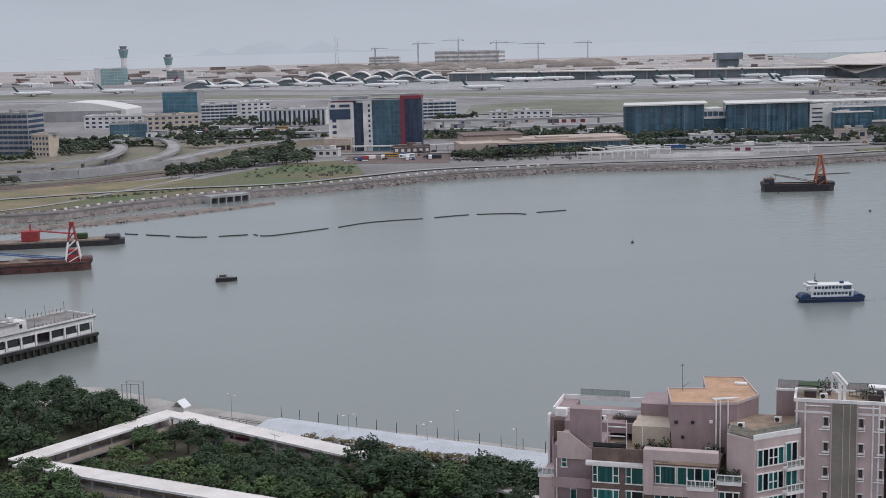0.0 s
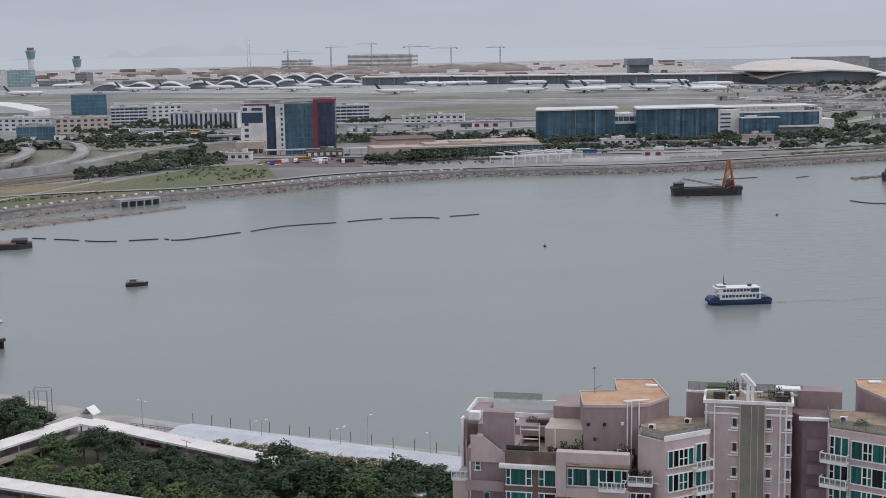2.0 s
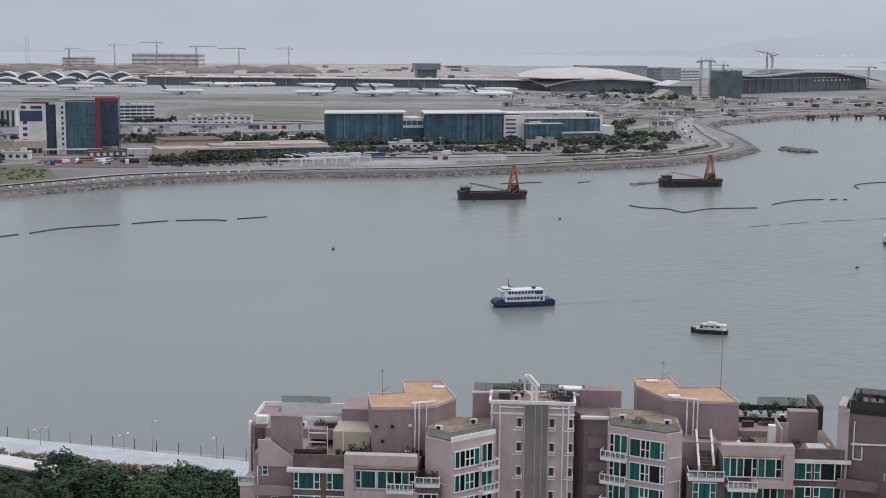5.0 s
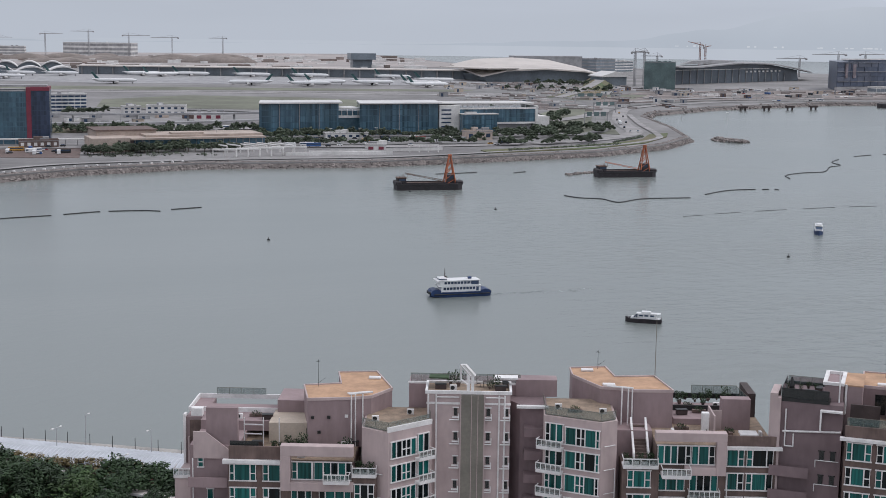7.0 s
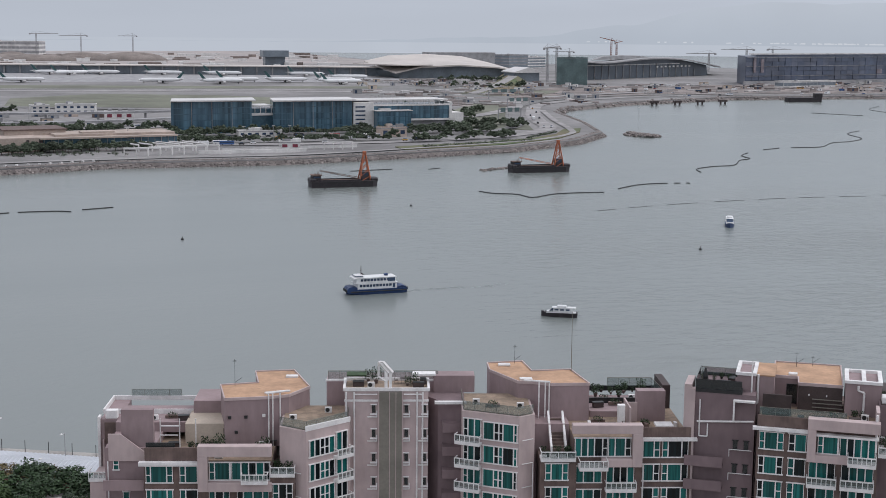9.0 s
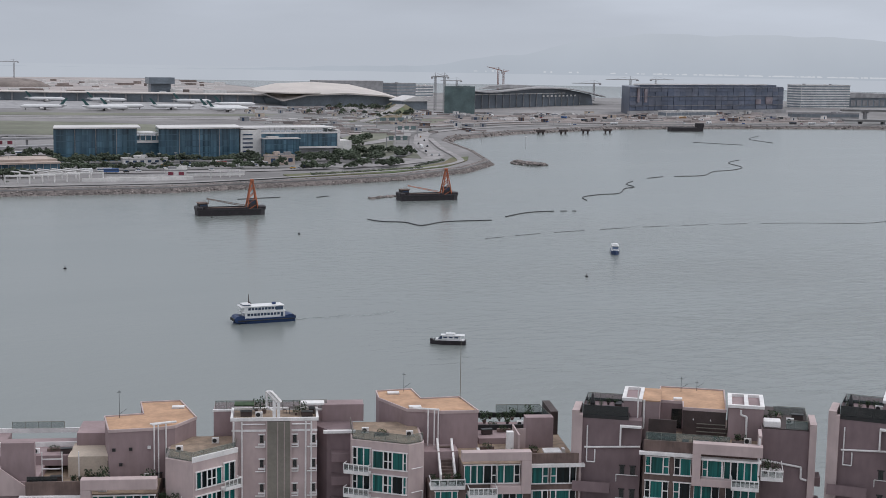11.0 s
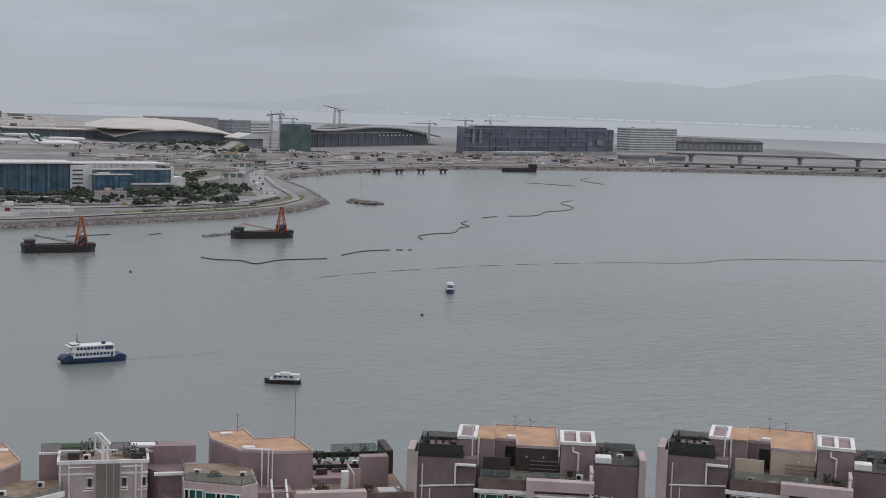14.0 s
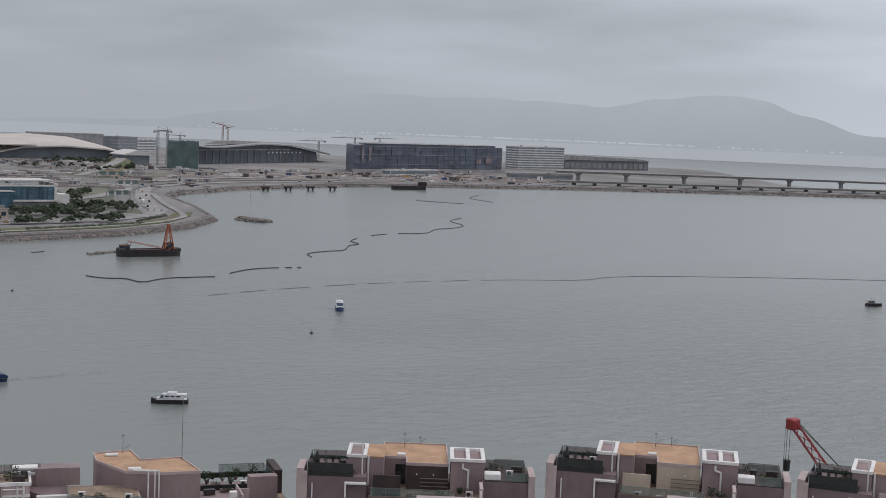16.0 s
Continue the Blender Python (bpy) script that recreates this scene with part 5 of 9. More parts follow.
def office(p0, p1, depth, top, label, floors=4, cols=8, wall=M_OFF, glass=M_GLASS_D, style="bands", name="office_building", group=""):
    """A building by its front edge. bands: a ribbon of glass on each floor; grid: single windows; slats: upright fins."""
    m, w = front(p0, p1)
    h = top - 4.0
    o = thing(name, m, label, name.replace("_", " "), group)
    part("wall", boxes((0, w, 0, depth, 0, h)), wall, o)
    part("roof", boxes((-0.3, w + 0.3, -0.3, depth + 0.3, h, h + 0.5)), M_GREYC, o)
    part("parapet", hollow(bmesh.new(), -0.3, w + 0.3, -0.3, depth + 0.3, h + 0.5, h + 1.3, 0.4), wall, o)
    rnd = random.Random(int(abs(p0[0] * 3 + p0[1])))
    for _ in range(3):
        x, y = rnd.uniform(0.1, 0.8) * w, rnd.uniform(0.2, 0.7) * depth
        part("plant_room", boxes((x, x + rnd.uniform(3, 7), y, y + rnd.uniform(2, 5), h + 0.5, h + rnd.uniform(1.8, 3.6)), bevel=0.1), M_GREYC if rnd.random() < 0.5 else wall, o)
    fh = h / floors
    if style == "bands":
        me = box_mesh("pane", w / cols - 0.5, 0.3, fh * 0.55, glass)
        side = box_mesh("pane", depth - 2, 0.3, fh * 0.55, glass)
        for k in range(floors):
            for i in range(cols):
                piece("pane", me, o, w * (i + 0.5) / cols, -0.05, fh * (k + 0.3))
            for x in (-0.05, w + 0.05):
                piece("side_pane", side, o, x, depth / 2, fh * (k + 0.3), math.pi / 2)
    elif style == "grid":
        me = box_mesh("pane", w / cols * 0.5, 0.3, fh * 0.45, glass)
        for k in range(floors):
            for i in range(cols):
                piece("pane", me, o, w * (i + 0.5) / cols, -0.05, fh * (k + 0.35))
    elif style == "curtain":
        me = box_mesh("pane", w / cols - 0.35, 0.3, fh - 0.4, glass)
        for k in range(floors):
            for i in range(cols):
                piece("pane", me, o, w * (i + 0.5) / cols, -0.1, fh * k + 0.2)
    elif style == "slats":
        me = box_mesh("fin", w / cols * 0.45, 0.8, h * 0.95, M_GLASS_N)
        for i in range(cols):
            piece("fin", me, o, w * (i + 0.5) / cols, -0.2, h * 0.02)
    return o


def red_tower():
    m, w = front((-88, 1106), (-14, 1103))
    o = thing("hotel_tower", m, "white, navy glass and crimson mid-rise with a cream podium", "building")
    part("white_wing", boxes((0, 20, 0, 26, 0, 39)), M_OFF, o)
    part("recess", boxes((20, 27.5, 1.2, 26, 0, 38)), M_GLASS_N, o)
    part("white_fin", boxes((27.5, 34.5, -0.6, 26, 0, 40)), M_OFF, o)
    part("glass_wall", boxes((34.5, 57, 0, 26, 0, 40)), M_GLASS_D, o)
    part("crimson_frame", boxes((57, 60.5, -0.8, 26, 4, 43), (60.5, 74, -0.8, 26, 40.5, 43.2)), M_RED, o)
    part("navy_wall", boxes((60.5, 74, 0, 26, 3, 40.5)), M_GLASS_N, o)
    part("roof", boxes((0, 57, -0.4, 26, 40, 40.6), (2, 30, 8, 22, 40.6, 43), (34, 72, 6, 24, 43.2, 44.4)), M_GREYC, o)
    part("roof_sign_rail", boxes((3, 22, -0.2, 0.3, 39, 40.5)), M_RED, o)
    me = box_mesh("pane", 2.1, 0.3, 3.1, M_PANE_FAR)
    for k in range(10):
        for i in range(9):
            piece("pane", me, o, 36.0 + 2.45 * i, -0.15, 2.4 + 3.72 * k)
    me = box_mesh("pane", 2.05, 0.3, 3.2, M_PANE_NAVY)
    for k in range(10):
        for i in range(6):
            piece("pane", me, o, 61.8 + 2.2 * i, -0.15, 4.0 + 3.62 * k)
        for i in range(3):
            piece("pane", me, o, 21.4 + 2.4 * i, 1.05, 1.0 + 3.62 * k)
    me = box_mesh("window", 1.5, 0.3, 2.0, M_GLASS_N)
    for k in range(9):
        piece("window", me, o, 32.3, -0.7, 3.0 + 4.0 * k)
    me2 = box_mesh("window", 3.2, 0.3, 2.3, M_GLASS_N)
    for k in range(4):
        piece("window", me2, o, 4.5, -0.1, 9.5 + 4.6 * k)
    part("window", boxes((1, 17.5, -0.25, 0, 25.5, 33.5)), M_GLASS_N, o)
    part("window", boxes((2, 5.5, -0.25, 0, 35, 37.2), (9, 17, -0.25, 0, 35, 37.2)), M_GLASS_N, o)
    part("podium", boxes((-3, 19, -14, 0, 0, 11.5), bevel=0.2), M_BEIGE, o)
    part("podium_window", boxes((5, 14, -14.2, -14, 2.5, 6), (15, 18, -14.2, -14, 2.5, 6)), M_DARKWOOD, o)
    part("canopy", boxes((19, 110, -12, -8, 4.2, 5.2), bevel=0.1), M_OFF, o)
    for i in range(10):
        part("column", boxes((22 + 9 * i, 22.6 + 9 * i, -10.3, -9.7, 0, 4.2)), M_GREYC, o)


red_tower()


def glass_halls():
    """The long low glass building: two halls, a link, a white core and an east wing."""
    m, w = front((153, 1168), (403, 1186))
    o = thing("glass_office_building", m, "long dark teal glass office building with thin white roofs", "office building")
    for x0, x1, h, d in ((0.5, 69, 26.3, 0), (86.5, 157, 25.8, -4)):
        part("hall", prism(bmesh.new(), [(x0, d), (x1, d), (x1 + 8, 34), (x0 + 8, 34)], 0, h), M_GLASS_D, o)
        part("roof", prism(bmesh.new(), [(x0 - 1, d - 4), (x1 + 2.5, d - 4), (x1 + 10, 35), (x0 + 8, 35)], h + 0.6, h + 1.7), M_ROOFW, o)
        part("eave_board", prism(bmesh.new(), [(x0, d - 0.5), (x1, d - 0.5), (x1 + 8, 34), (x0 + 8, 34)], h, h + 0.6), M_BLACK, o)
        me = box_mesh("pane", 5.3, 0.35, 4.7, M_PANE_FAR)
        n = int((x1 - x0) / 5.6)
        for k in range(5):
            for i in range(n):
                piece("pane", me, o, x0 + 3 + 5.6 * i, d - 0.2, 1.0 + 5.2 * k)
        for i in range(3):
            part("mullion", boxes((x0 + (x1 - x0) * (i + 1) / 4 - 0.2, x0 + (x1 - x0) * (i + 1) / 4 + 0.2, d - 0.7, d - 0.3, 0, h)), M_GREYC, o)
    part("link", boxes((67, 89, 6, 30, 0, 20)), M_GLASS_D, o)
    part("link_roof", boxes((67, 89, 4, 31, 14.2, 16.2), (67, 89, 4, 31, 22, 22.8)), M_ROOFW, o)
    for i in range(5):
        part("link_column", boxes((68 + 4.8 * i, 68.5 + 4.8 * i, 4.5, 5.2, 16, 22)), M_ROOFW, o)
    part("white_core", boxes((159, 178, -2, 34, 0, 24.5), bevel=0.2), M_OFF, o)
    for k in range(6):
        part("core_window", boxes((161, 170, -2.3, -2, 2 + 3.6 * k, 3.2 + 3.6 * k)), M_GLASS_N, o)
    part("east_wing", boxes((178, 250, 0, 34, 9, 22)), M_GLASS_D, o)
    part("east_base", boxes((180, 248, 3, 34, 0, 9)), M_GREYC, o)
    part("east_frame", boxes((178, 252, -1.2, 0.2, 8, 9.6), (250, 252.5, -1.2, 34, 8, 24), (178, 252, -1.2, 0.2, 21, 22.4)), M_OFF, o)
    part("east_roof", boxes((160, 250, 2, 34, 25.5, 26.4)), M_ROOFW, o)
    for i in range(14):
        part("roof_post", boxes((182 + 5 * i, 182.6 + 5 * i, 3, 3.6, 22, 25.5)), M_ROOFW, o)
    me = box_mesh("pane", 5.6, 0.3, 3.5, M_PANE_FAR)
    for k in range(3):
        for i in range(12):
            piece("pane", me, o, 181 + 6.0 * i, -0.2, 9.8 + 3.8 * k)
    part("glass_box", boxes((178, 210, -10, 0, 0, 17)), M_GLASS_D, o)
    part("glass_box_roof", boxes((177, 211, -11, 0, 17, 17.7), (182, 192, -7, -2, 17.7, 19)), M_ROOFW, o)
    me = box_mesh("pane", 4.8, 0.3, 3.5, M_PANE_FAR)
    for k in range(4):
        for i in range(6):
            piece("pane", me, o, 181 + 5.2 * i, -10.2, 0.6 + 4.0 * k)
    part("tail", boxes((252, 266, 4, 30, 0, 14)), M_OFF, o)


glass_halls()


def beige_terminal():
    m, w = front((15, 1024), (142, 1044))
    o = thing("low_terminal", m, "low beige stone terminal with a long glazed wing", "building")
    part("stone_block", boxes((0, 28, 0, 30, 0, 10.2), bevel=0.2), M_BEIGE, o)
    part("upper_block", boxes((8, 52, 26, 62, 0, 13.5), bevel=0.2), M_BEIGE, o)
    part("upper_roof", boxes((7, 53, 25, 63, 13.5, 14.3)), M_BROWN, o)
    part("slot", boxes((18.6, 20.6, -0.2, 0, 0, 8.5), (27.5, 30, -0.4, 0, 0, 9)), M_DARKWOOD, o)
    part("wing_roof", boxes((28, 128, -2, 46, 8.6, 9.8), (40, 128, 6, 40, 9.8, 11.4), (60, 84, 10, 20, 11.4, 12.6)), M_BEIGE, o)
    part("wing_wall", boxes((28, 128, 0, 44, 0, 3.6)), M_OFF, o)
    part("wing_glass", boxes((28, 128, 0.6, 44, 3.6, 8.6)), M_GLASS_D, o)
    for i in range(20):
        part("mullion", boxes((31 + 5 * i, 31.3 + 5 * i, 0.2, 0.7, 3.6, 8.6)), M_GREYC, o)


beige_terminal()
LEFT = (((-362, 1143), (-335, 1136), 26, 38, "dark glass office with pale floor bands", 8, 6, M_GREYC, M_GLASS_N, "bands"),
        ((-420, 1150), (-363, 1144), 26, 36, "dark glass office with pale roof plant", 8, 10, M_GREYC, M_GLASS_N, "bands"),
        ((-329, 1124), (-314, 1119), 14, 21, "small cream office with punched windows", 4, 5, M_CREAM, M_GLASS_N, "grid"),
        ((-373, 1466), (-303, 1459), 30, 17, "long low white depot with a flat roof", 3, 10, M_OFF, M_GLASS_N, "grid"),
        ((-298, 1422), (-247, 1438), 26, 18, "low cream depot with roof plant", 3, 8, M_CREAM, M_GLASS_N, "grid"),
        ((-312, 1319), (-277, 1322), 16, 17, "grey workshop with a teal glass front", 2, 6, M_GREYC, M_GLASS_D, "curtain"),
        ((-350, 1772), (-305, 1766), 30, 29, "blue glass cube office building", 5, 6, M_GREYC, M_GLASS_B, "curtain"),
        ((-265, 1557), (-226, 1562), 24, 22, "white office with ribbon windows", 5, 8, M_OFF, M_GLASS_N, "bands"),
        ((-226, 1590), (-192, 1594), 24, 22, "white storage block with roof plant", 4, 5, M_OFF, M_GLASS_N, "grid"),
        ((-188, 1452), (-118, 1448), 24, 20, "grey block with dark upright fins", 4, 14, M_OFF, M_GLASS_N, "slats"),
        ((-19, 1500), (18, 1505), 22, 22, "white office with ribbon windows", 5, 6, M_OFF, M_GLASS_N, "bands"),
        ((54, 1470), (72, 1473), 12, 11, "small white shed with a flat roof", 2, 3, M_OFF, M_GLASS_N, "grid"),
        ((76, 1452), (115, 1446), 14, 13, "small white shed with a flat roof", 2, 6, M_OFF, M_GLASS_N, "grid"),
        ((116, 1356), (143, 1354), 12, 11, "low white shed with a red panel", 1, 3, M_OFF, M_RED, "grid"),
        ((203, 1130), (239, 1132), 10, 8, "low white service building", 1, 6, M_OFF, M_GLASS_N, "grid"),
        ((211, 1008), (226, 1006), 7, 9, "white kiosk with a faded red front", 1, 2, M_OFF, M_RED, "grid"),
        ((315, 1101), (338, 1104), 10, 11, "low beige pump house", 1, 3, M_BEIGE, M_GLASS_N, "grid"),
        ((-104, 1062), (-78, 1058), 10, 9, "low brown and white gatehouse", 1, 5, M_OFF, M_DARKWOOD, "grid"),
        ((-36, 1068), (-8, 1070), 10, 9, "low brown pavilion with a white band", 1, 6, M_BROWN, M_OFF, "grid"))
for p0, p1, d, top, label, fl, co, wall, gl, st in LEFT:
    office(p0, p1, d, top, label, fl, co, wall, gl, st)


def arched_hangar():
    m, w = front((-480, 1624), (-361, 1612))
    o = thing("hangar", m, "wide hangar with a pale shallow arched roof", "hangar")
    bm = bmesh.new()
    prof = [(w * i / 16, 13 + 9 * math.sin(math.pi * i / 16)) for i in range(17)]
    prism(bm, [(0, 0)] + prof + [(w, 0)], 0, 60)
    r = part("hall", bm, M_ROOFW, o)
    for v in r.data.vertices:
        v.co = (v.co.x, v.co.z, v.co.y)
    part("door", boxes((6, w - 6, -0.4, 0, 0, 12)), M_GREYC, o)
    part("annex", boxes((-60, -4, 10, 40, 0, 9), bevel=0.3), M_GLASS_B, o)
    part("annex_roof", boxes((-61, -3, 9, 41, 9, 10)), M_ROOFW, o)


arched_hangar()


def control_tower(x, y, top, dark):
    o = thing("control_tower", at(x, y, 4), "tall air traffic control tower with a flared glass cab", "tower")
    h = top - 4
    bm = bmesh.new()
    tube(bm, (0, 0, 0), (0, 0, h - 22), 6.5, 6.5, 10)
    part("shaft", bm, M_OFF, o)
    bm = bmesh.new()
    tube(bm, (0, 0, h - 24), (0, 0, h - 8), 7.5, 10.5, 10)
    part("cab", bm, M_TEALP, o)
    part("gallery", tube(bmesh.new(), (0, 0, h - 9), (0, 0, h - 6), 11, 11, 10), M_GREYC, o)
    part("lantern", tube(bmesh.new(), (0, 0, h - 6), (0, 0, h), 6.5, 8, 10), M_HALL, o)


control_tower(-664, 2972, 84, False)
control_tower(-620, 3232, 62, True)
office((-706, 2934), (-656, 2966), 40, 38, "pale teal glass control centre", 6, 8, M_OFF, M_TEALP, "curtain")
office((-592, 3059), (-565, 3040), 20, 27, "pale grey operations building", 4, 5, M_GREYC, M_HALL, "bands")
office((-650, 2960), (-590, 2960), 20, 14, "long low pale operations annex", 2, 10, M_GREYC, M_HALL, "bands")


def terminal():
    o = thing("airport_terminal", at(0, 0, 4), "long airport terminal with a run of pale vaulted roofs", "airport terminal")

    def vault(x, y, w, h, depth, rot, z=3.0):
        bm = bmesh.new()
        n = 14
        outer = [(-w / 2 + w * i / n, z + h * math.sin(math.pi * i / n) ** 0.8) for i in range(n + 1)]
        inner = [(-w / 2 + w * i / n, z + max(0, (h - 1.8)) * math.sin(math.pi * i / n) ** 0.8 - 0.6) for i in range(n, -1, -1)]
        prism(bm, outer + inner, -3, depth)
        r = part("vault", bm, M_ROOFW, o)
        for v in r.data.vertices:
            v.co = (v.co.x, v.co.z, v.co.y)
        r.matrix_basis = at(x, y, 0, rot)
        bm = bmesh.new()
        prism(bm, [(-w / 2, 0)] + outer + [(w / 2, 0)], 2, depth - 2)
        g = part("end_wall", bm, M_HALL, o)
        for v in g.data.vertices:
            v.co = (v.co.x * 0.97, v.co.z, v.co.y * 0.93)
        g.matrix_basis = at(x, y, 0, rot)

    for i in range(9):
        vault(-448 + 55 * i, 2612 + 6 * i, 56, 11.0, 60, 4)
    for i in range(6):
        vault(-260 + 46 * i, 2990, 46, 12, 60, 0)
    for i in range(3):
        vault(560 + 44 * i, 2545 - 10 * i, 44, 11, 40, -14)
    # straight concourse
    bm = bmesh.new()
    prism(bm, [(20, 2660), (705, 2465), (720, 2510), (30, 2710)], 0, 14.5)
    part("concourse", bm, M_HALL, o)
    bm = bmesh.new()
    prism(bm, [(15, 2652), (705, 2455), (722, 2515), (28, 2720)], 14.5, 16.2)
    part("concourse_roof", bm, M_ROOFT, o)
    for i in range(26):
        t = i / 25
        part("pylon", boxes((24 + 680 * t, 26.5 + 680 * t, 2655 - 194 * t, 2658 - 194 * t, 0, 14)), M_GREYC, o)
    # main hall with a sweeping roof
    bm = bmesh.new()
    top = [(-5, 17), (40, 27), (110, 30), (180, 26), (235, 14)]
    prism(bm, [(0, 0)] + top + [(235, 0)], 0, 150)
    h = part("main_hall", bm, M_HALL, o)
    bm = bmesh.new()
    prism(bm, [(a * 1.04 - 8, c + 0.2) for a, c in top] + [(a * 1.04 - 8, c + 2.6) for a, c in top[::-1]], -14, 170)
    r = part("main_roof", bm, M_ROOFT, o)
    for p in (h, r):
        for v in p.data.vertices:
            lean = -9 + 15 * (v.co.z + 14) / 184
            v.co = (v.co.x, v.co.z, v.co.y + lean if p is r else v.co.y * 0.66)
        p.matrix_basis = at(705, 2345, 0, 2)
    part("porch_roof", prism(bmesh.new(), [(640, 2420), (700, 2320), (760, 2330), (720, 2450)], 22, 24), M_ROOFT, o)
    part("upper_hall", boxes((1001, 1162, 3090, 3150, 0, 30)), M_GREYC, o)
    part("ramp_control", boxes((611, 655, 3063, 3090, 0, 20), (605, 662, 3055, 3095, 20, 34)), M_HALL, o)


terminal()


def skyline_blocks():
    office((1044, 2696), (1096, 2722), 40, 36, "grey car park block", 5, 6, M_GREYC, M_HALL, "bands")
    office((1151, 2867), (1210, 2900), 40, 28, "pale grey flat-roofed block", 4, 6, M_OFF, M_HALL, "bands")
    office((878, 2057), (922, 2037), 20, 46, "block wrapped in green scaffold netting", 6, 8, M_SCAF, M_SCAF, "bands")
    # wavy-roofed hall
    m, w = front((985, 2212), (1374, 2438))
    o = thing("passenger_hall", m, "dark glass hall with a sweeping wave-shaped roof", "airport terminal")
    crest = smooth_run([(-6, 33.4), (70, 30.2), (142, 33.0), (218, 35.9), (317, 33.5), (380, 27.9), (443, 19.7), (462, 16.5)], 4)

    def wave(pts, y0, y1, drift):
        """A profile carried back from the front, drifting sideways as it goes."""
        b = prism(bmesh.new(), pts, y0, y1)
        for v in b.verts:
            v.co = (v.co.x + drift * (v.co.z - y0), v.co.z, v.co.y)
        bmesh.ops.recalc_face_normals(b, faces=b.faces)
        return b

    part("glass_body", wave([(0, 0)] + [(min(x, w - 14), z - 1.5) for x, z in crest[:-5]] + [(w - 14, 0)], 6, 60, 1.2), mat("hall_dark_glass", (0.095, 0.115, 0.14), 0.3, var=0.3, scale=0.02, fine=0.3, bump=0), o)
    part("wave_roof", wave([(x, z - 2.0) for x, z in crest] + [(x, z) for x, z in crest[::-1]], -8, 64, 1.2), M_GREYC, o)
    part("upper_roof", wave([(100, 33), (130, 38.5), (190, 40), (250, 38.5), (300, 34)], 40, 70, 1.2), M_GREYC, o)
    part("soffit_band", wave([(20, 24), (330, 24), (330, 25.2), (20, 25.2)], 4.5, 6, 1.2), M_OFF, o)
    for i in range(18):
        part("mullion", boxes((10 + 22 * i, 11 + 22 * i, 4.5, 6.2, 0, 26 if i < 15 else 16)), M_GREYC, o)
    part("lamp_row", boxes(*[(250 + 14 * i, 256 + 14 * i, 3.8, 4.6, 18, 21) for i in range(9)]), M_OFF, o)
    # large dark mall with angled screens
    m, w = front((1190, 2010), (1554, 2086))
    o = thing("shopping_mall", m, "huge dark blue-grey faceted mall building", "building")
    part("body", prism(prism(bmesh.new(), [(0, 0), (w, 0), (w + 60, 90), (64, 90)], 0, 46), [(30, 8), (w - 10, 8), (w + 40, 80), (84, 80)], 45.9, 49), mat("mall_wall", (0.085, 0.10, 0.14), 0.4, var=0.3, scale=0.02, fine=0.2, bump=0), o)
    part("base", boxes((-4, w + 4, -6, 0, 0, 6)), M_GREYC, o)
    rnd = random.Random(3)
    shades = [mat("mall_panel_a", (0.095, 0.115, 0.165), 0.35, var=0.3, scale=0.02, fine=0.2, bump=0), mat("mall_panel_b", (0.125, 0.14, 0.185), 0.35, var=0.3, scale=0.02, fine=0.2, bump=0), mat("mall_panel_c", (0.16, 0.13, 0.15), 0.4, var=0.3, scale=0.02, fine=0.2, bump=0)]
    for i in range(26):
        for j in range(5):
            x = w * i / 26
            bm = bmesh.new()
            dx = rnd.uniform(0.2, 1.6)
            box(bm, x + 0.3, x + w / 26 - 0.3, -dx, -0.05, 7.5 + 7.6 * j, 7.5 + 7.6 * j + rnd.uniform(6.2, 7.4))
            part("panel", bm, shades[rnd.choice((0, 0, 0, 0, 1, 1))], o)
    for x0, x1, z0, z1 in ((16, 21, 20, 43), (32, 38, 20, 42), (300, 312, 16, 24), (326, 342, 16, 28)):
        part("sign_panel", boxes((x0, x1, -2.4, -0.2, z0, z1)), mat("mall_screen", (0.26, 0.22, 0.24), 0.5, var=0.4, scale=0.08, fine=0.5, bump=0), o)
    for z in (14, 30, 44):
        part("ledge", boxes((2, w - 2, -2.0, -0.1, z, z + 0.5)), M_GREYC, o)
    part("roof_rail", boxes((10, w - 40, 3, 3.6, 49, 51)), M_OFF, o)
    office((1201, 1911), (1312, 1936), 20, 13, "long low white bus shelter building", 1, 14, M_OFF, M_HALL, "bands")
    office((1420, 1880), (1540, 1860), 14, 12, "long low grey service building", 1, 14, M_GREYC, M_HALL, "bands")
    o = office((1748, 2287), (1881, 2304), 40, 49, "white hotel block with rows of windows", 9, 20, M_OFF, M_HALL, "bands", "hotel")
    # low exhibition halls
    m, w = front((1906, 2335), (2149, 2333))
    o = thing("exhibition_hall", m, "long grey exhibition hall with a shallow roof", "building")
    part("body", boxes((0, w, 0, 80, 0, 20)), M_HALL, o)
    bm = bmesh.new()
    prism(bm, [(-10, 24), (0, 30), (60, 29), (150, 27), (w - 20, 24), (w, 20), (-10, 20)], -6, 90)
    r = part("roof", bm, M_GREYC, o)
    for v in r.data.vertices:
        v.co = (v.co.x, v.co.z, v.co.y)
    for i in range(16):
        part("bay", boxes((4 + 15 * i, 15 + 15 * i, -0.8, 0, 3, 15)), M_GREYC, o)


skyline_blocks()


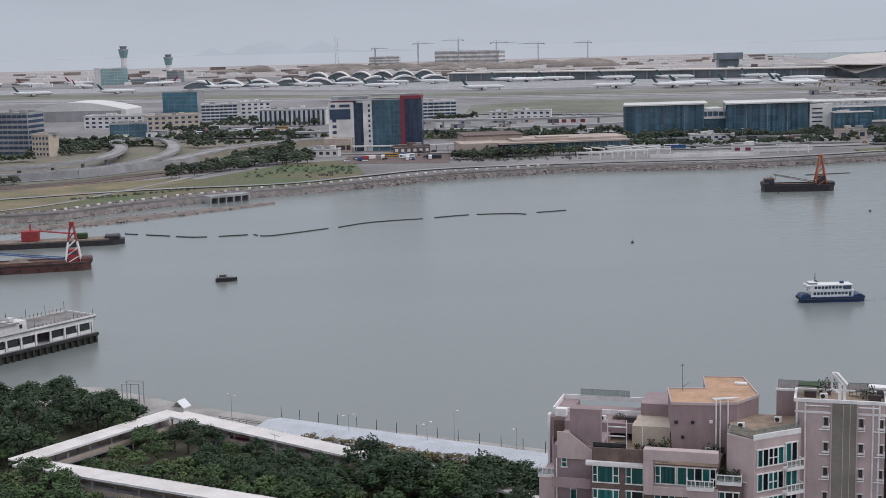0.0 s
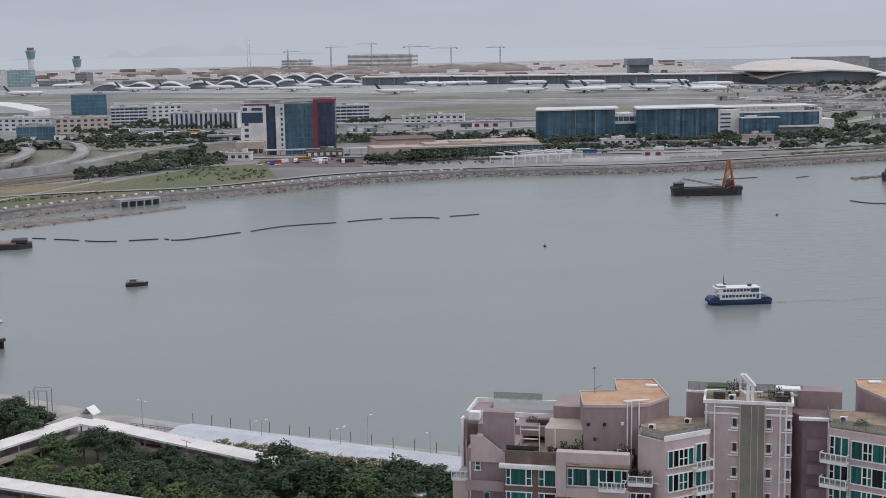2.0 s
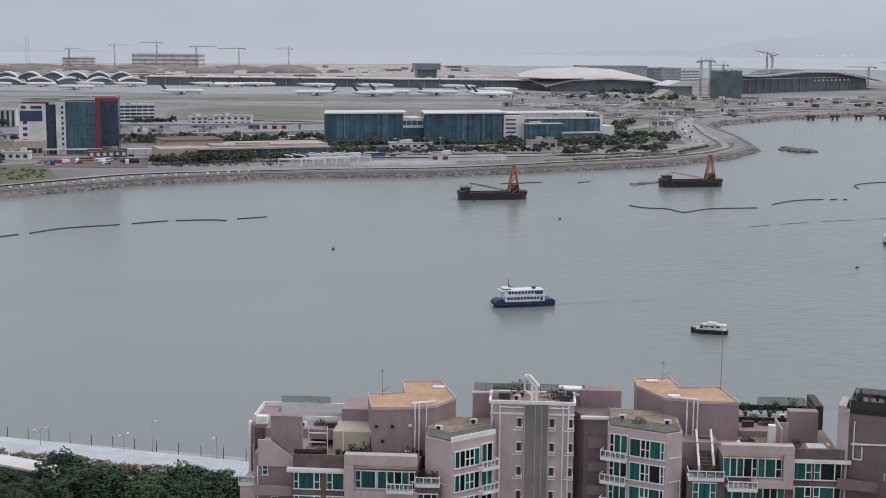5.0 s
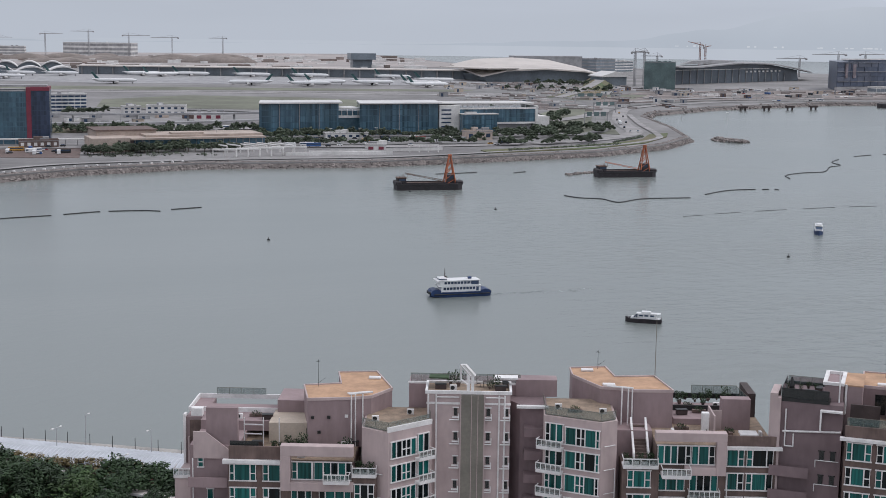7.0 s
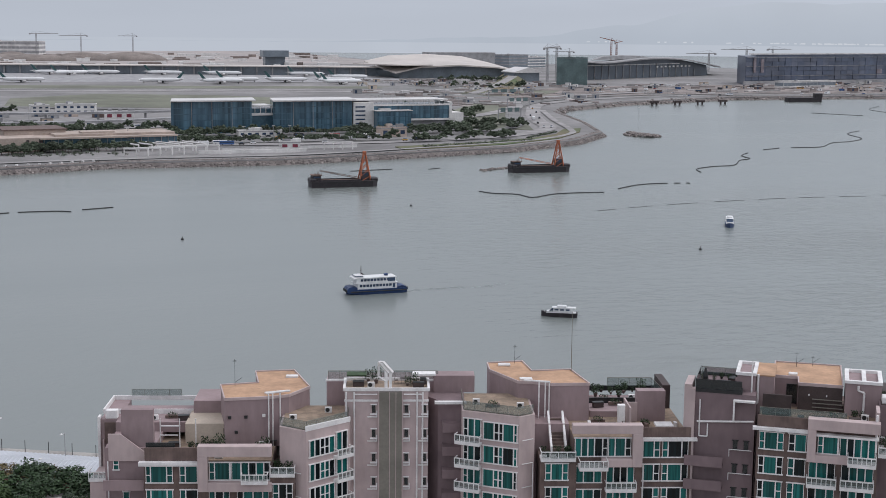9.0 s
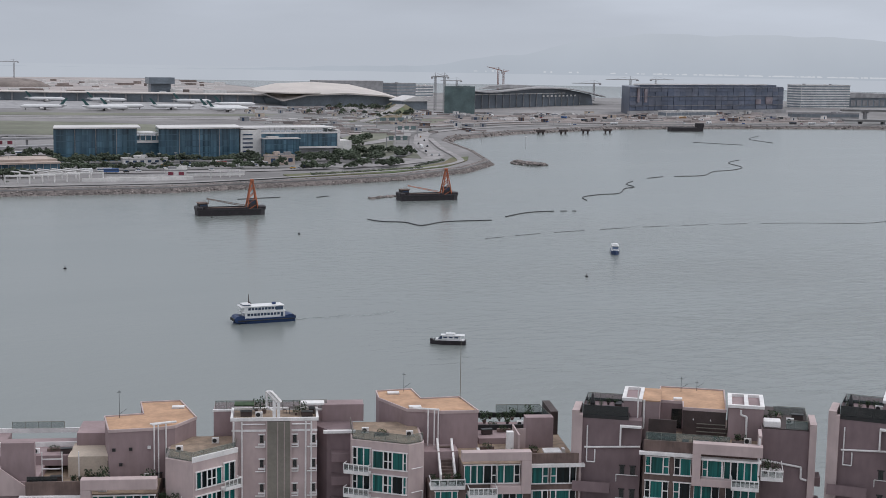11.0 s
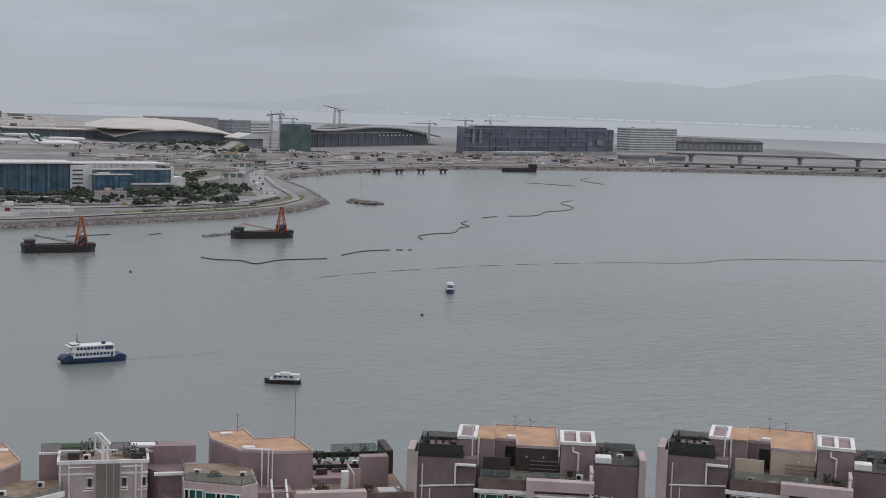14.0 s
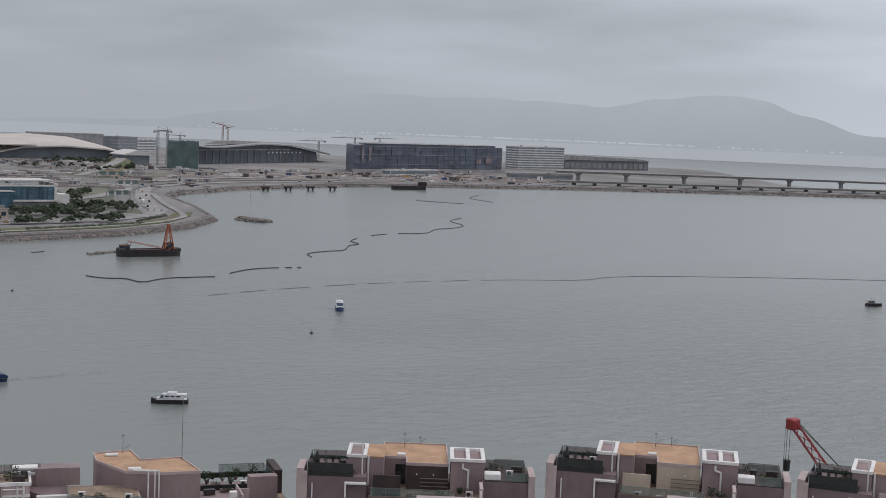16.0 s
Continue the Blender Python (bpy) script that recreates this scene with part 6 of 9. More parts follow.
def airliner_mesh_parts(o, tail):
    bm = bmesh.new()
    prof = [(-34, 0.4), (-31, 1.9), (-27, 2.9), (-20, 3.1), (16, 3.1), (26, 2.4), (34, 0.7)]
    rings = [[bm.verts.new((x, r * math.cos(a * math.tau / 10), 5.2 + (1.4 if x > 25 else 0) * (x - 25) / 9 + r * math.sin(a * math.tau / 10))) for a in range(10)] for x, r in prof]
    for a, b in zip(rings, rings[1:]):
        for i in range(10):
            bm.faces.new((a[i], a[(i + 1) % 10], b[(i + 1) % 10], b[i]))
    bm.faces.new(rings[0])
    bm.faces.new(rings[-1][::-1])
    part("fuselage", bm, M_PLANE, o, smooth=True)
    for s in (-1, 1):
        bm = prism(bmesh.new(), [(-8, 2 * s), (4, 2 * s), (16, 31 * s), (12, 31 * s)], 4.0, 4.7)
        part("wing", bm, M_GREYC, o)
        part("engine", tube(bmesh.new(), (-6, 10 * s, 2.6), (0, 10 * s, 2.6), 1.7, 1.3, 8), M_OFF, o)
        part("tailplane", prism(bmesh.new(), [(26, 1 * s), (32, 1 * s), (35, 11 * s), (32.5, 11 * s)], 6.8, 7.2), M_PLANE, o)
        part("landing_gear", boxes((1, 3, 4 * s - 0.6, 4 * s + 0.6, 0, 3.5)), M_BLACK, o)
    part("nose_gear", boxes((-27, -26, -0.4, 0.4, 0, 3)), M_BLACK, o)
    bm = bmesh.new()
    prism(bm, [(23, 7.6), (29, 8), (36, 17.5), (32.5, 17.5)], -0.3, 0.3)
    f = part("tail_fin", bm, tail, o)
    for v in f.data.vertices:
        v.co = (v.co.x, v.co.z, v.co.y)


M_PLANE = mat("airliner_white", (0.72, 0.72, 0.72), 0.35, var=0.08, scale=0.05, fine=0.5, bump=0)
M_TAIL_G = mat("dark_green_tail", (0.03, 0.085, 0.085), 0.4, var=0.1, scale=0.1, fine=1, bump=0)
jet = thing("airliner", at(273, 2180, 4.2, -2), "white twin-engined airliner with a dark green tail parked on concrete", "airliner", "parked airliners")
airliner_mesh_parts(jet, M_TAIL_G)
jet2 = thing("airliner", at(-560, 2830, 4.2, 20), "white twin-engined airliner with a red tail parked on concrete", "airliner", "parked airliners")
airliner_mesh_parts(jet2, M_RED)
for x, y, a in ((395, 2200, 184), (360, 2150, 178), (470, 2190, 176), (545, 2170, 174), (540, 2110, 186), (70, 2230, 176), (-100, 2420, 170), (-560, 2440, 178), (-10, 2560, 150), (-80, 2575, 140), (-160, 2540, 160),
                (-240, 2560, 150), (-320, 2560, 155), (-390, 2550, 175), (130, 2570, 165), (215, 2560, 160), (320, 2520, 160), (420, 2490, 158), (560, 2440, 150), (-700, 2420, 182), (600, 2300, 170), (160, 2540, 200)):
    copy_thing(jet, at(x, y, 4.2, a))
for x, y, a in ((-640, 3000, 150), (-760, 2980, 170), (-860, 2960, 160), (-960, 3000, 165), (-700, 2760, 140), (-1000, 2900, 175)):
    copy_thing(jet2, at(x, y, 4.2, a))


def tower_crane(m, h, jib, label, material=M_GREYC, luff=0.0):
    o = thing("tower_crane", m, label, "crane", "construction cranes")
    bm = bmesh.new()
    s = 1.4
    for a in (-s, s):
        for b in (-s, s):
            tube(bm, (a, b, 0), (a, b, h), 0.45, sides=4)
    for i in range(int(h / 4)):
        z = 4 * i
        for p, q in (((-s, -s), (s, -s)), ((s, s), (-s, s)), ((-s, s), (-s, -s))):
            tube(bm, (*p, z), (*q, z + 4), 0.22, sides=3)
    part("mast", bm, material, o)
    bm = bmesh.new()
    e = (jib * math.cos(luff), 0, h + jib * math.sin(luff))
    tube(bm, (-jib * 0.3, 0, h), e, 1.0, 0.6, 4)
    tube(bm, (0, 0, h), (0, 0, h + 7), 0.7, 0.3, 4)
    tube(bm, (0, 0, h + 7), (jib * 0.7 * math.cos(luff), 0, h + jib * 0.7 * math.sin(luff) + 0.4), 0.2, sides=3)
    tube(bm, (0, 0, h + 7), (-jib * 0.28, 0, h + 0.4), 0.2, sides=3)
    part("jib", bm, material, o)
    part("counterweight", boxes((-jib * 0.32, -jib * 0.24, -1.5, 1.5, h - 3, h)), M_GREYC, o)


M_CRANE_R = mat("rust_crane_paint", (0.26, 0.12, 0.09), 0.6, var=0.3, scale=0.2, fine=1, bump=0)
for x, y, h, j, r, mt, lf in ((1290, 2730, 62, 26, 160, M_CRANE_R, 0.3), (1312, 2750, 58, 18, 20, M_CRANE_R, 0.2), (1600, 2700, 46, 60, 175, M_GREYC, 0), (1690, 2740, 46, 50, 5, M_GREYC, 0), (1480, 2650, 38, 50, 170, M_GREYC, 0),
                              (905, 2160, 56, 26, 15, M_GREYC, 0.1), (930, 2180, 56, 26, 185, M_GREYC, 0), (1180, 2700, 40, 40, 190, M_GREYC, 0),
                              (-60, 4200, 62, 50, 10, M_GREYC, 0), (60, 4150, 70, 50, 170, M_GREYC, 0), (170, 4100, 60, 60, 5, M_GREYC, 0), (290, 4080, 55, 60, 175, M_GREYC, 0), (-190, 4250, 50, 40, 20, M_GREYC, 0), (430, 4050, 55, 40, 170, M_GREYC, 0)):
    tower_crane(at(x, y, 4, r), h, j, "tall construction tower crane above a building site", mt, lf)
office((-11, 4250), (180, 4180), 60, 40, "pale unfinished concourse shell", 3, 18, M_OFF, M_GREYC, "bands")
office((-210, 4260), (-120, 4250), 40, 28, "pale unfinished concourse shell", 3, 8, M_OFF, M_GREYC, "bands")


def lattice_mast(x, y, h):
    o = thing("radar_mast", at(x, y, 4), "tall pale lattice tower beyond the airfield", "mast")
    bm = bmesh.new()
    for a, b in ((-5, -5), (5, -5), (5, 5), (-5, 5)):
        tube(bm, (a, b, 0), (a * 0.8, b * 0.8, h), 0.8, sides=4)
    part("legs", bm, M_OFF, o)
    for i in range(8):
        part("platform", boxes((-5.5, 5.5, -5.5, 5.5, h * (i + 1) / 8 - 1.4, h * (i + 1) / 8)), M_OFF, o)


lattice_mast(-335, 4640, 88)

# ---- boats, barges and floating booms ----
M_HULL_BK = mat("black_hull_paint", (0.030, 0.024, 0.028), 0.6, var=0.4, scale=0.5, fine=3)
M_HULL_RD = mat("rusty_red_hull", (0.105, 0.040, 0.035), 0.7, var=0.4, scale=0.3, fine=2)
M_HULL_BL = mat("blue_hull_paint", (0.016, 0.042, 0.125), 0.5, var=0.25, scale=0.5, fine=3)
M_BOATW = mat("boat_white", (0.72, 0.72, 0.72), 0.45, var=0.1, scale=0.5, fine=3)
M_ORANGE = mat("orange_crane_paint", (0.42, 0.13, 0.06), 0.6, var=0.3, scale=0.5, fine=3)
M_REDP = mat("bright_red_paint", (0.30, 0.032, 0.035), 0.55, var=0.25, scale=0.5, fine=3)
M_BLUEP = mat("blue_steel_paint", (0.035, 0.10, 0.28), 0.55, var=0.25, scale=0.5, fine=3)
M_RUST = mat("rusty_deck", (0.14, 0.085, 0.065), 0.85, var=0.4, scale=0.3, fine=2)
M_BOOM = mat("dark_float_rubber", (0.026, 0.027, 0.030), 0.7, var=0.3, scale=0.5, fine=2)


def hull_bm(length, beam, z0, z1, bow=0.18, stern=0.05, flare=0.12):
    """A ship's hull, bow towards -x: sections from stern to stem."""
    bm = bmesh.new()
    rows = []
    n = 12
    for i in range(n + 1):
        t = i / n
        x = length / 2 - length * t
        w = 1.0
        if t > 1 - bow * 2:
            w = max(0.05, 1 - ((t - (1 - bow * 2)) / (bow * 2)) ** 2)
        if t < stern * 2:
            w *= 0.85 + 0.15 * t / (stern * 2)
        sheer = 0.0 + (z1 - z0) * 0.25 * max(0, (t - 0.65) / 0.35) ** 2
        rows.append([bm.verts.new((x, s * beam / 2 * w * (1 - flare * (1 - f)), z0 + (z1 + sheer - z0) * f)) for s, f in ((-1, 1), (-1, 0), (1, 0), (1, 1))])
    for a, b in zip(rows, rows[1:]):
        for j in range(4):
            bm.faces.new((a[j], b[j], b[(j + 1) % 4], a[(j + 1) % 4]))
    bm.faces.new(rows[0])
    bm.faces.new(rows[-1][::-1])
    bmesh.ops.recalc_face_normals(bm, faces=bm.faces)
    return bm


def ferry(m):
    o = thing("ferry", m, "double-deck white passenger ferry with a blue hull", "ferry")
    hull = part("hull", hull_bm(24, 7, -0.8, 2.0, 0.14), M_HULL_BL, o)
    for x0, z1, sgn in ((-12.2, 3.2, 1), (12.0, 2.9, -1)):
        bm = prism(bmesh.new(), [(x0, 1.2), (x0 + 0.9 * sgn, 0.4), (x0 + 4.6 * sgn, 0.4), (x0 + 4.6 * sgn, z1 - 0.6), (x0 + 2.2 * sgn, z1), (x0 + 0.7 * sgn, z1 - 0.3), (x0 - 0.1 * sgn, z1 - 1.3)], -2.9, 2.9)
        for v in bm.verts:
            v.co = (v.co.x, v.co.z, v.co.y)
        bmesh.ops.recalc_face_normals(bm, faces=bm.faces)
        part("bulwark", bm, M_HULL_BL, o)
        for k in range(3):
            y = -2.0 + 2.0 * k
            part("tyre_fender", tube(bmesh.new(), (x0 - 0.35 * sgn, y, 1.6), (x0 + 0.3 * sgn, y, 1.6), 0.6, 0.6, 10), M_BLACK, o)
    part("fender", boxes((-11, 11.6, -3.62, 3.62, 1.1, 1.4), bevel=0.1), M_BLACK, hull)
    part("lower_cabin", boxes((-8.2, 7.8, -3.0, 3.0, 2.0, 4.3), bevel=0.1), M_BOATW, o)
    part("upper_cabin", boxes((-8.6, 7.2, -2.9, 2.9, 4.4, 6.4), bevel=0.1), M_BOATW, o)
    part("deck_edge", boxes((-9.2, 8.0, -3.2, 3.2, 4.25, 4.45)), M_BOATW, o)
    part("roof", boxes((-9.0, 7.6, -3.1, 3.1, 6.4, 6.6), bevel=0.05), M_BOATW, o)
    part("wheelhouse", boxes((-8.8, -5.4, -2.2, 2.2, 6.6, 7.5), bevel=0.25), M_BOATW, o)
    part("fore_wing", boxes((-9.9, -8.2, -2.9, 2.9, 5.9, 6.7), bevel=0.2), M_BOATW, o)
    part("wheelhouse_glass", boxes((-8.85, -5.8, -2.25, 2.25, 6.9, 7.25)), M_GLASS_N, o)
    me = box_mesh("window", 1.02, 0.08, 0.95, M_GLASS_N, 0.02)
    for s in (-1, 1):
        for i in range(10):
            piece("window", me, o, -6.8 + 1.32 * i, 3.02 * s, 2.95)
            if i < 9:
                piece("window", me, o, -6.4 + 1.32 * i, 2.92 * s, 5.15)
    part("stern_opening", boxes((6.0, 7.0, -3.05, 3.05, 2.3, 3.9), (4.0, 7.0, -2.95, 2.95, 4.85, 6.2)), M_GLASS_N, o)
    bm = bmesh.new()
    tube(bm, (-5.2, 0, 7.2), (-5.8, 0, 8.0), 0.4, 0.25)
    tube(bm, (-6.0, 0, 6.6), (-6.0, 0, 11.0), 0.22, 0.1)
    tube(bm, (-6.0, -0.9, 9.0), (-6.0, 0.9, 9.0), 0.08)
    part("mast", bm, M_DARKWOOD, o)
    part("funnel", boxes((3.4, 4.8, -0.6, 0.6, 6.6, 7.5), bevel=0.15), M_HULL_BL, o)


def launch(m, label, hull_m, s=1.0, length=13.0):
    o = thing("launch", m @ Matrix.Scale(s, 4), label, "boat")
    part("hull", hull_bm(length, 3.8, -0.5, 1.5, 0.2), hull_m, o)
    part("deck", boxes((-length * 0.36, length * 0.46, -1.6, 1.6, 1.5, 1.65), bevel=0.05), M_BOATW, o)
    part("foredeck", boxes((-length * 0.34, -1.5, -1.2, 1.2, 1.65, 2.1), bevel=0.15), M_BOATW, o)
    part("cabin", boxes((-2.2, 4.6, -1.35, 1.35, 1.65, 3.3), bevel=0.2), M_BOATW, o)
    bm = prism(bmesh.new(), [(-3.6, 2.0), (-2.0, 2.0), (-2.0, 3.2), (-2.4, 3.2)], -1.25, 1.25)
    for v in bm.verts:
        v.co = (v.co.x, v.co.z, v.co.y)
    bmesh.ops.recalc_face_normals(bm, faces=bm.faces)
    part("windscreen", bm, M_GLASS_N, o)
    part("flybridge", boxes((-0.8, 2.6, -1.1, 1.1, 3.45, 4.1), bevel=0.15), M_BOATW, o)
    part("cabin_window", boxes((-1.6, -0.2, -1.38, 1.38, 2.4, 2.95), (0.4, 1.8, -1.38, 1.38, 2.4, 2.95), (2.4, 3.8, -1.38, 1.38, 2.4, 2.95), (-2.25, -2.1, -1.0, 1.0, 2.4, 2.95)), M_GLASS_N, o)
    part("cabin_roof", boxes((-2.6, 6.0, -1.5, 1.5, 3.3, 3.45), bevel=0.05), M_BOATW, o)
    bm = bmesh.new()
    for a in (5.8,):
        for b in (-1.4, 1.4):
            tube(bm, (a, b, 1.6), (a, b, 3.3), 0.06)
    part("stanchions", bm, M_BOATW, o)
    bm = bmesh.new()
    tube(bm, (0.8, 0, 3.4), (0.8, 0, 5.0), 0.06, 0.03)
    tube(bm, (0.8, -0.6, 4.3), (0.8, 0.6, 4.3), 0.04)
    part("mast", bm, M_BOATW, o)
    bm = bmesh.new()
    for i in range(7):
        x = -length * 0.4 + i * 0.8
        tube(bm, (x, -1.25 - 0.04 * i, 1.6), (x, -1.25 - 0.04 * i, 2.4), 0.03, sides=4)
    tube(bm, (-length * 0.4, -1.25, 2.4), (-length * 0.4 + 4.8, -1.5, 2.4), 0.03, sides=4)
    part("rail", bm, M_BOATW, o)
    return o


def workboat(m, label):
    o = thing("workboat", m, label, "boat")
    part("hull", hull_bm(10, 3.6, -0.5, 1.4, 0.22), M_HULL_BK, o)
    part("bulwark", boxes((-3.2, 4.6, -1.7, 1.7, 1.3, 1.75), bevel=0.1), M_HULL_BK, o)
    part("wheelhouse", boxes((0.4, 3.2, -1.1, 1.1, 1.6, 3.3), bevel=0.12), M_OLIVE, o)
    part("window", boxes((0.35, 2.6, -1.12, 1.12, 2.4, 2.9)), M_GLASS_N, o)
    part("awning", boxes((-0.4, 4.4, -1.4, 1.4, 3.35, 3.5), bevel=0.05), M_GREYC, o)
    bm = bmesh.new()
    for x in (-0.2, 4.2):
        for y in (-1.3, 1.3):
            tube(bm, (x, y, 1.6), (x, y, 3.4), 0.05)
    tube(bm, (2, 0, 3.4), (2, 0, 5.0), 0.06)
    part("posts", bm, M_DARKWOOD, o)


def derrick_barge(m, length, label, hull_m, frame_m, frame2, boom_m, cabin_m, load=None, h=15.0):
    """A dumb barge with an A-frame derrick at its +x end and a long lowered boom."""
    o = thing("derrick_barge", m, label, "barge", "moored barges")
    L = length / 2
    hull = part("hull", prism(bmesh.new(), [(-L, -5.5), (L - 3, -5.5), (L, -3.5), (L, 3.5), (L - 3, 5.5), (-L, 5.5)], -1.0, 3.6), hull_m, o)
    part("rubbing_strake", prism(bmesh.new(), [(-L - 0.2, -5.7), (L - 3, -5.7), (L + 0.2, -3.6), (L + 0.2, 3.6), (L - 3, 5.7), (-L - 0.2, 5.7)], 2.9, 3.3), M_BLACK, hull)
    part("bow_block", boxes((L - 4, L + 0.8, -3.6, 3.6, 2.6, 5.2), bevel=0.6), hull_m, o)
    part("stern_block", boxes((-L - 0.6, -L + 3, -5, 5, 2.6, 5.4), bevel=0.6), hull_m, o)
    part("coaming", hollow(bmesh.new(), -L + 4, L - 10, -4.6, 4.6, 3.6, 4.5, 0.3), M_RUST if hull_m is not M_HULL_BK else hull_m, o)
    part("hold", boxes((-L + 4.3, L - 10.3, -4.3, 4.3, 3.6, 3.9)), M_RUST, o)
    x0 = L - 7
    lo = bmesh.new()
    hi = bmesh.new()
    for s in (-1, 1):
        for dx in (-3.4, 3.4):
            a, b = Vector((x0 + dx, 2.8 * s, 2.6)), Vector((x0 + dx * 0.15, 0.5 * s, h))
            c = a.lerp(b, 0.55)
            tube(lo, a, c, 0.45, 0.4)
            tube(hi, c, b, 0.4, 0.34)
        for k in range(5):
            t, u = k / 5, (k + 1) / 5
            p = Vector((x0 - 3.4 + 2.9 * t, (2.8 - 2.3 * t) * s, 2.6 + (h - 2.6) * t))
            q = Vector((x0 + 3.4 - 2.9 * u, (2.8 - 2.3 * u) * s, 2.6 + (h - 2.6) * u))
            tube(lo if k < 3 else hi, p, q, 0.24, sides=4)
    for k in range(5):
        t = (k + 0.5) / 5
        y = 2.8 - 2.3 * t
        tube(lo if k < 3 else hi, (x0 - 3.4 + 2.9 * t, -y, 2.6 + (h - 2.6) * t), (x0 - 3.4 + 2.9 * t, y, 2.6 + (h - 2.6) * t), 0.16, sides=4)
    part("frame_base", lo, frame2, o)
    part("frame_top", hi, frame_m, o)
    part("frame_head", boxes((x0 - 1.0, x0 + 1.0, -1.0, 1.0, h - 0.6, h + 0.8), bevel=0.15), frame_m, o)
    part("winch_house", boxes((x0 - 2.2, x0 + 2.6, -2.2, 2.2, 2.6, 8.6), bevel=0.2), cabin_m, o)
    part("winch_window", boxes((x0 - 1.4, x0 + 1.4, -2.25, 2.25, 6.6, 7.8)), M_GLASS_N, o)
    bm = bmesh.new()
    e = Vector((-L + 6, 0, 9.4))
    st = Vector((x0 - 2, 0, 4.2))
    for y, z in ((-0.6, 0), (0.6, 0), (0, 0.9)):
        tube(bm, st + Vector((0, y, z)), e + Vector((0, y * 0.5, z * 0.5)), 0.15, sides=4)
    for k in range(16):
        p, q = st.lerp(e, k / 16), st.lerp(e, (k + 1) / 16)
        tube(bm, p + Vector((0, -0.6, 0)), q + Vector((0, 0.6, 0)), 0.08, sides=3)
        tube(bm, p + Vector((0, 0.6, 0)), q + Vector((0, 0, 0.9)), 0.08, sides=3)
    part("boom", bm, boom_m, o)
    bm = bmesh.new()
    tube(bm, (x0, 0, h), e + Vector((0, 0, 0.8)), 0.06, sides=3)
    part("cable", bm, M_BLACK, o)
    part("deck_house", boxes((-L + 1, -L + 6, -3.4, 3.4, 2.6, 7.0), bevel=0.2), cabin_m, o)
    part("deck_house_roof", boxes((-L + 0.6, -L + 6.6, -3.8, 3.8, 7.0, 7.3)), M_OFF if cabin_m is not M_HULL_BK else M_RUST, o)
    part("deck_house_window", boxes((-L + 1.6, -L + 5.4, -3.45, 3.45, 5.6, 6.5)), M_GLASS_N, o)
    rnd = random.Random(int(length * 10))
    bm = bmesh.new()
    for k in range(7):
        tube(bm, (-L + 1 + k * 0.9, -3.2, 7.3), (-L + 0.7 + k * 0.9 + rnd.uniform(-0.6, 0.6), -3.2, 7.3 + rnd.uniform(0.8, 2.2)), 0.12, sides=4)
    part("deck_gear", bm, M_RUST, o)
    me = bpy.data.meshes.new("tyre_fender")
    b = bmesh.new()
    tube(b, (0, 0, 0), (0, 0.35, 0), 0.6, 0.6, 8)
    b.to_mesh(me)
    b.free()
    me.materials.append(M_BLACK)
    for k in range(7):
        piece("tyre_fender", me, o, -L + 3 + (length - 9) * k / 6, -6.0, 1.4)
    if load:
        bm = bmesh.new()
        bmesh.ops.create_cone(bm, cap_ends=True, segments=18, radius1=4.2, radius2=0.6, depth=2.6, matrix=Matrix.Translation((-L * 0.1, 0, 4.4)) @ Matrix.Diagonal((1.9, 1, 1, 1)))
        for v in bm.verts:
            v.co += Vector((0, 0, 0.4 * noise.noise(v.co * 0.5)))
        part("spoil_heap", bm, load, o)
    return o


ferry(at(134, 475, 0, 1) @ Matrix.Scale(0.92, 4))
launch(at(181.2, 418, 0, -28), "white cabin launch with a black hull at anchor", M_HULL_BK, 0.92)
launch(at(346, 593, 0, 62), "white motor yacht seen end on with a dark hull", M_HULL_BL, 1.15)
workboat(at(-86, 544, 0, 195) @ Matrix.Scale(0.85, 4), "small dark open workboat with a grey wheelhouse")
workboat(at(652, 513, 0, 160), "small dark open workboat under way in the bay")
SAND = mat("damp_sand", (0.24, 0.19, 0.155), 0.95, var=0.3, scale=0.4, fine=3)
derrick_barge(at(206, 802, 0, -2), 40, "dark steel derrick barge with an orange A-frame", M_HULL_BK, M_ORANGE, M_ORANGE, M_RUST, M_HULL_BK, h=20)
derrick_barge(at(353, 853, 0, -3), 40, "dark steel derrick barge with a rusty orange A-frame", M_HULL_BK, M_ORANGE, M_ORANGE, M_ORANGE, M_HULL_BK, h=20)
derrick_barge(at(-176, 579, 0, 12), 54, "rust-red derrick barge with a red and white A-frame and spoil", M_HULL_RD, M_REDP, M_OFF, M_BLUEP, M_REDP, SAND, 19.5)


def flat_barge():
    o = thing("deck_barge", at(-182, 652, 0, 10), "flat dark barge carrying a red crane and gravel", "barge", "moored barges")
    part("hull", prism(bmesh.new(), [(-31, -6), (26, -6), (31, -3), (31, 3), (26, 6), (-31, 6)], -1, 2.4), M_HULL_BK, o)
    part("deck", boxes((-28, 24, -5, 5, 2.4, 3.0)), SAND, o)
    part("crane_house", boxes((-16, -8, -3, 3, 3.0, 8.0), bevel=0.3), M_REDP, o)
    bm = bmesh.new()
    for y in (-0.8, 0.8):
        tube(bm, (-12, y, 8), (8, y, 5.5), 0.25, sides=4)
        tube(bm, (-12, y, 8), (-12, y, 11), 0.25, sides=4)
    part("crane_boom", bm, M_REDP, o)
    part("bow_gear", boxes((22, 29, -4, 4, 2.4, 4.2), bevel=0.3), M_HULL_BK, o)
    part("machine", boxes((8, 14, -2, 2, 3.0, 5.6), bevel=0.4), M_PLANT, o, "green excavator body")


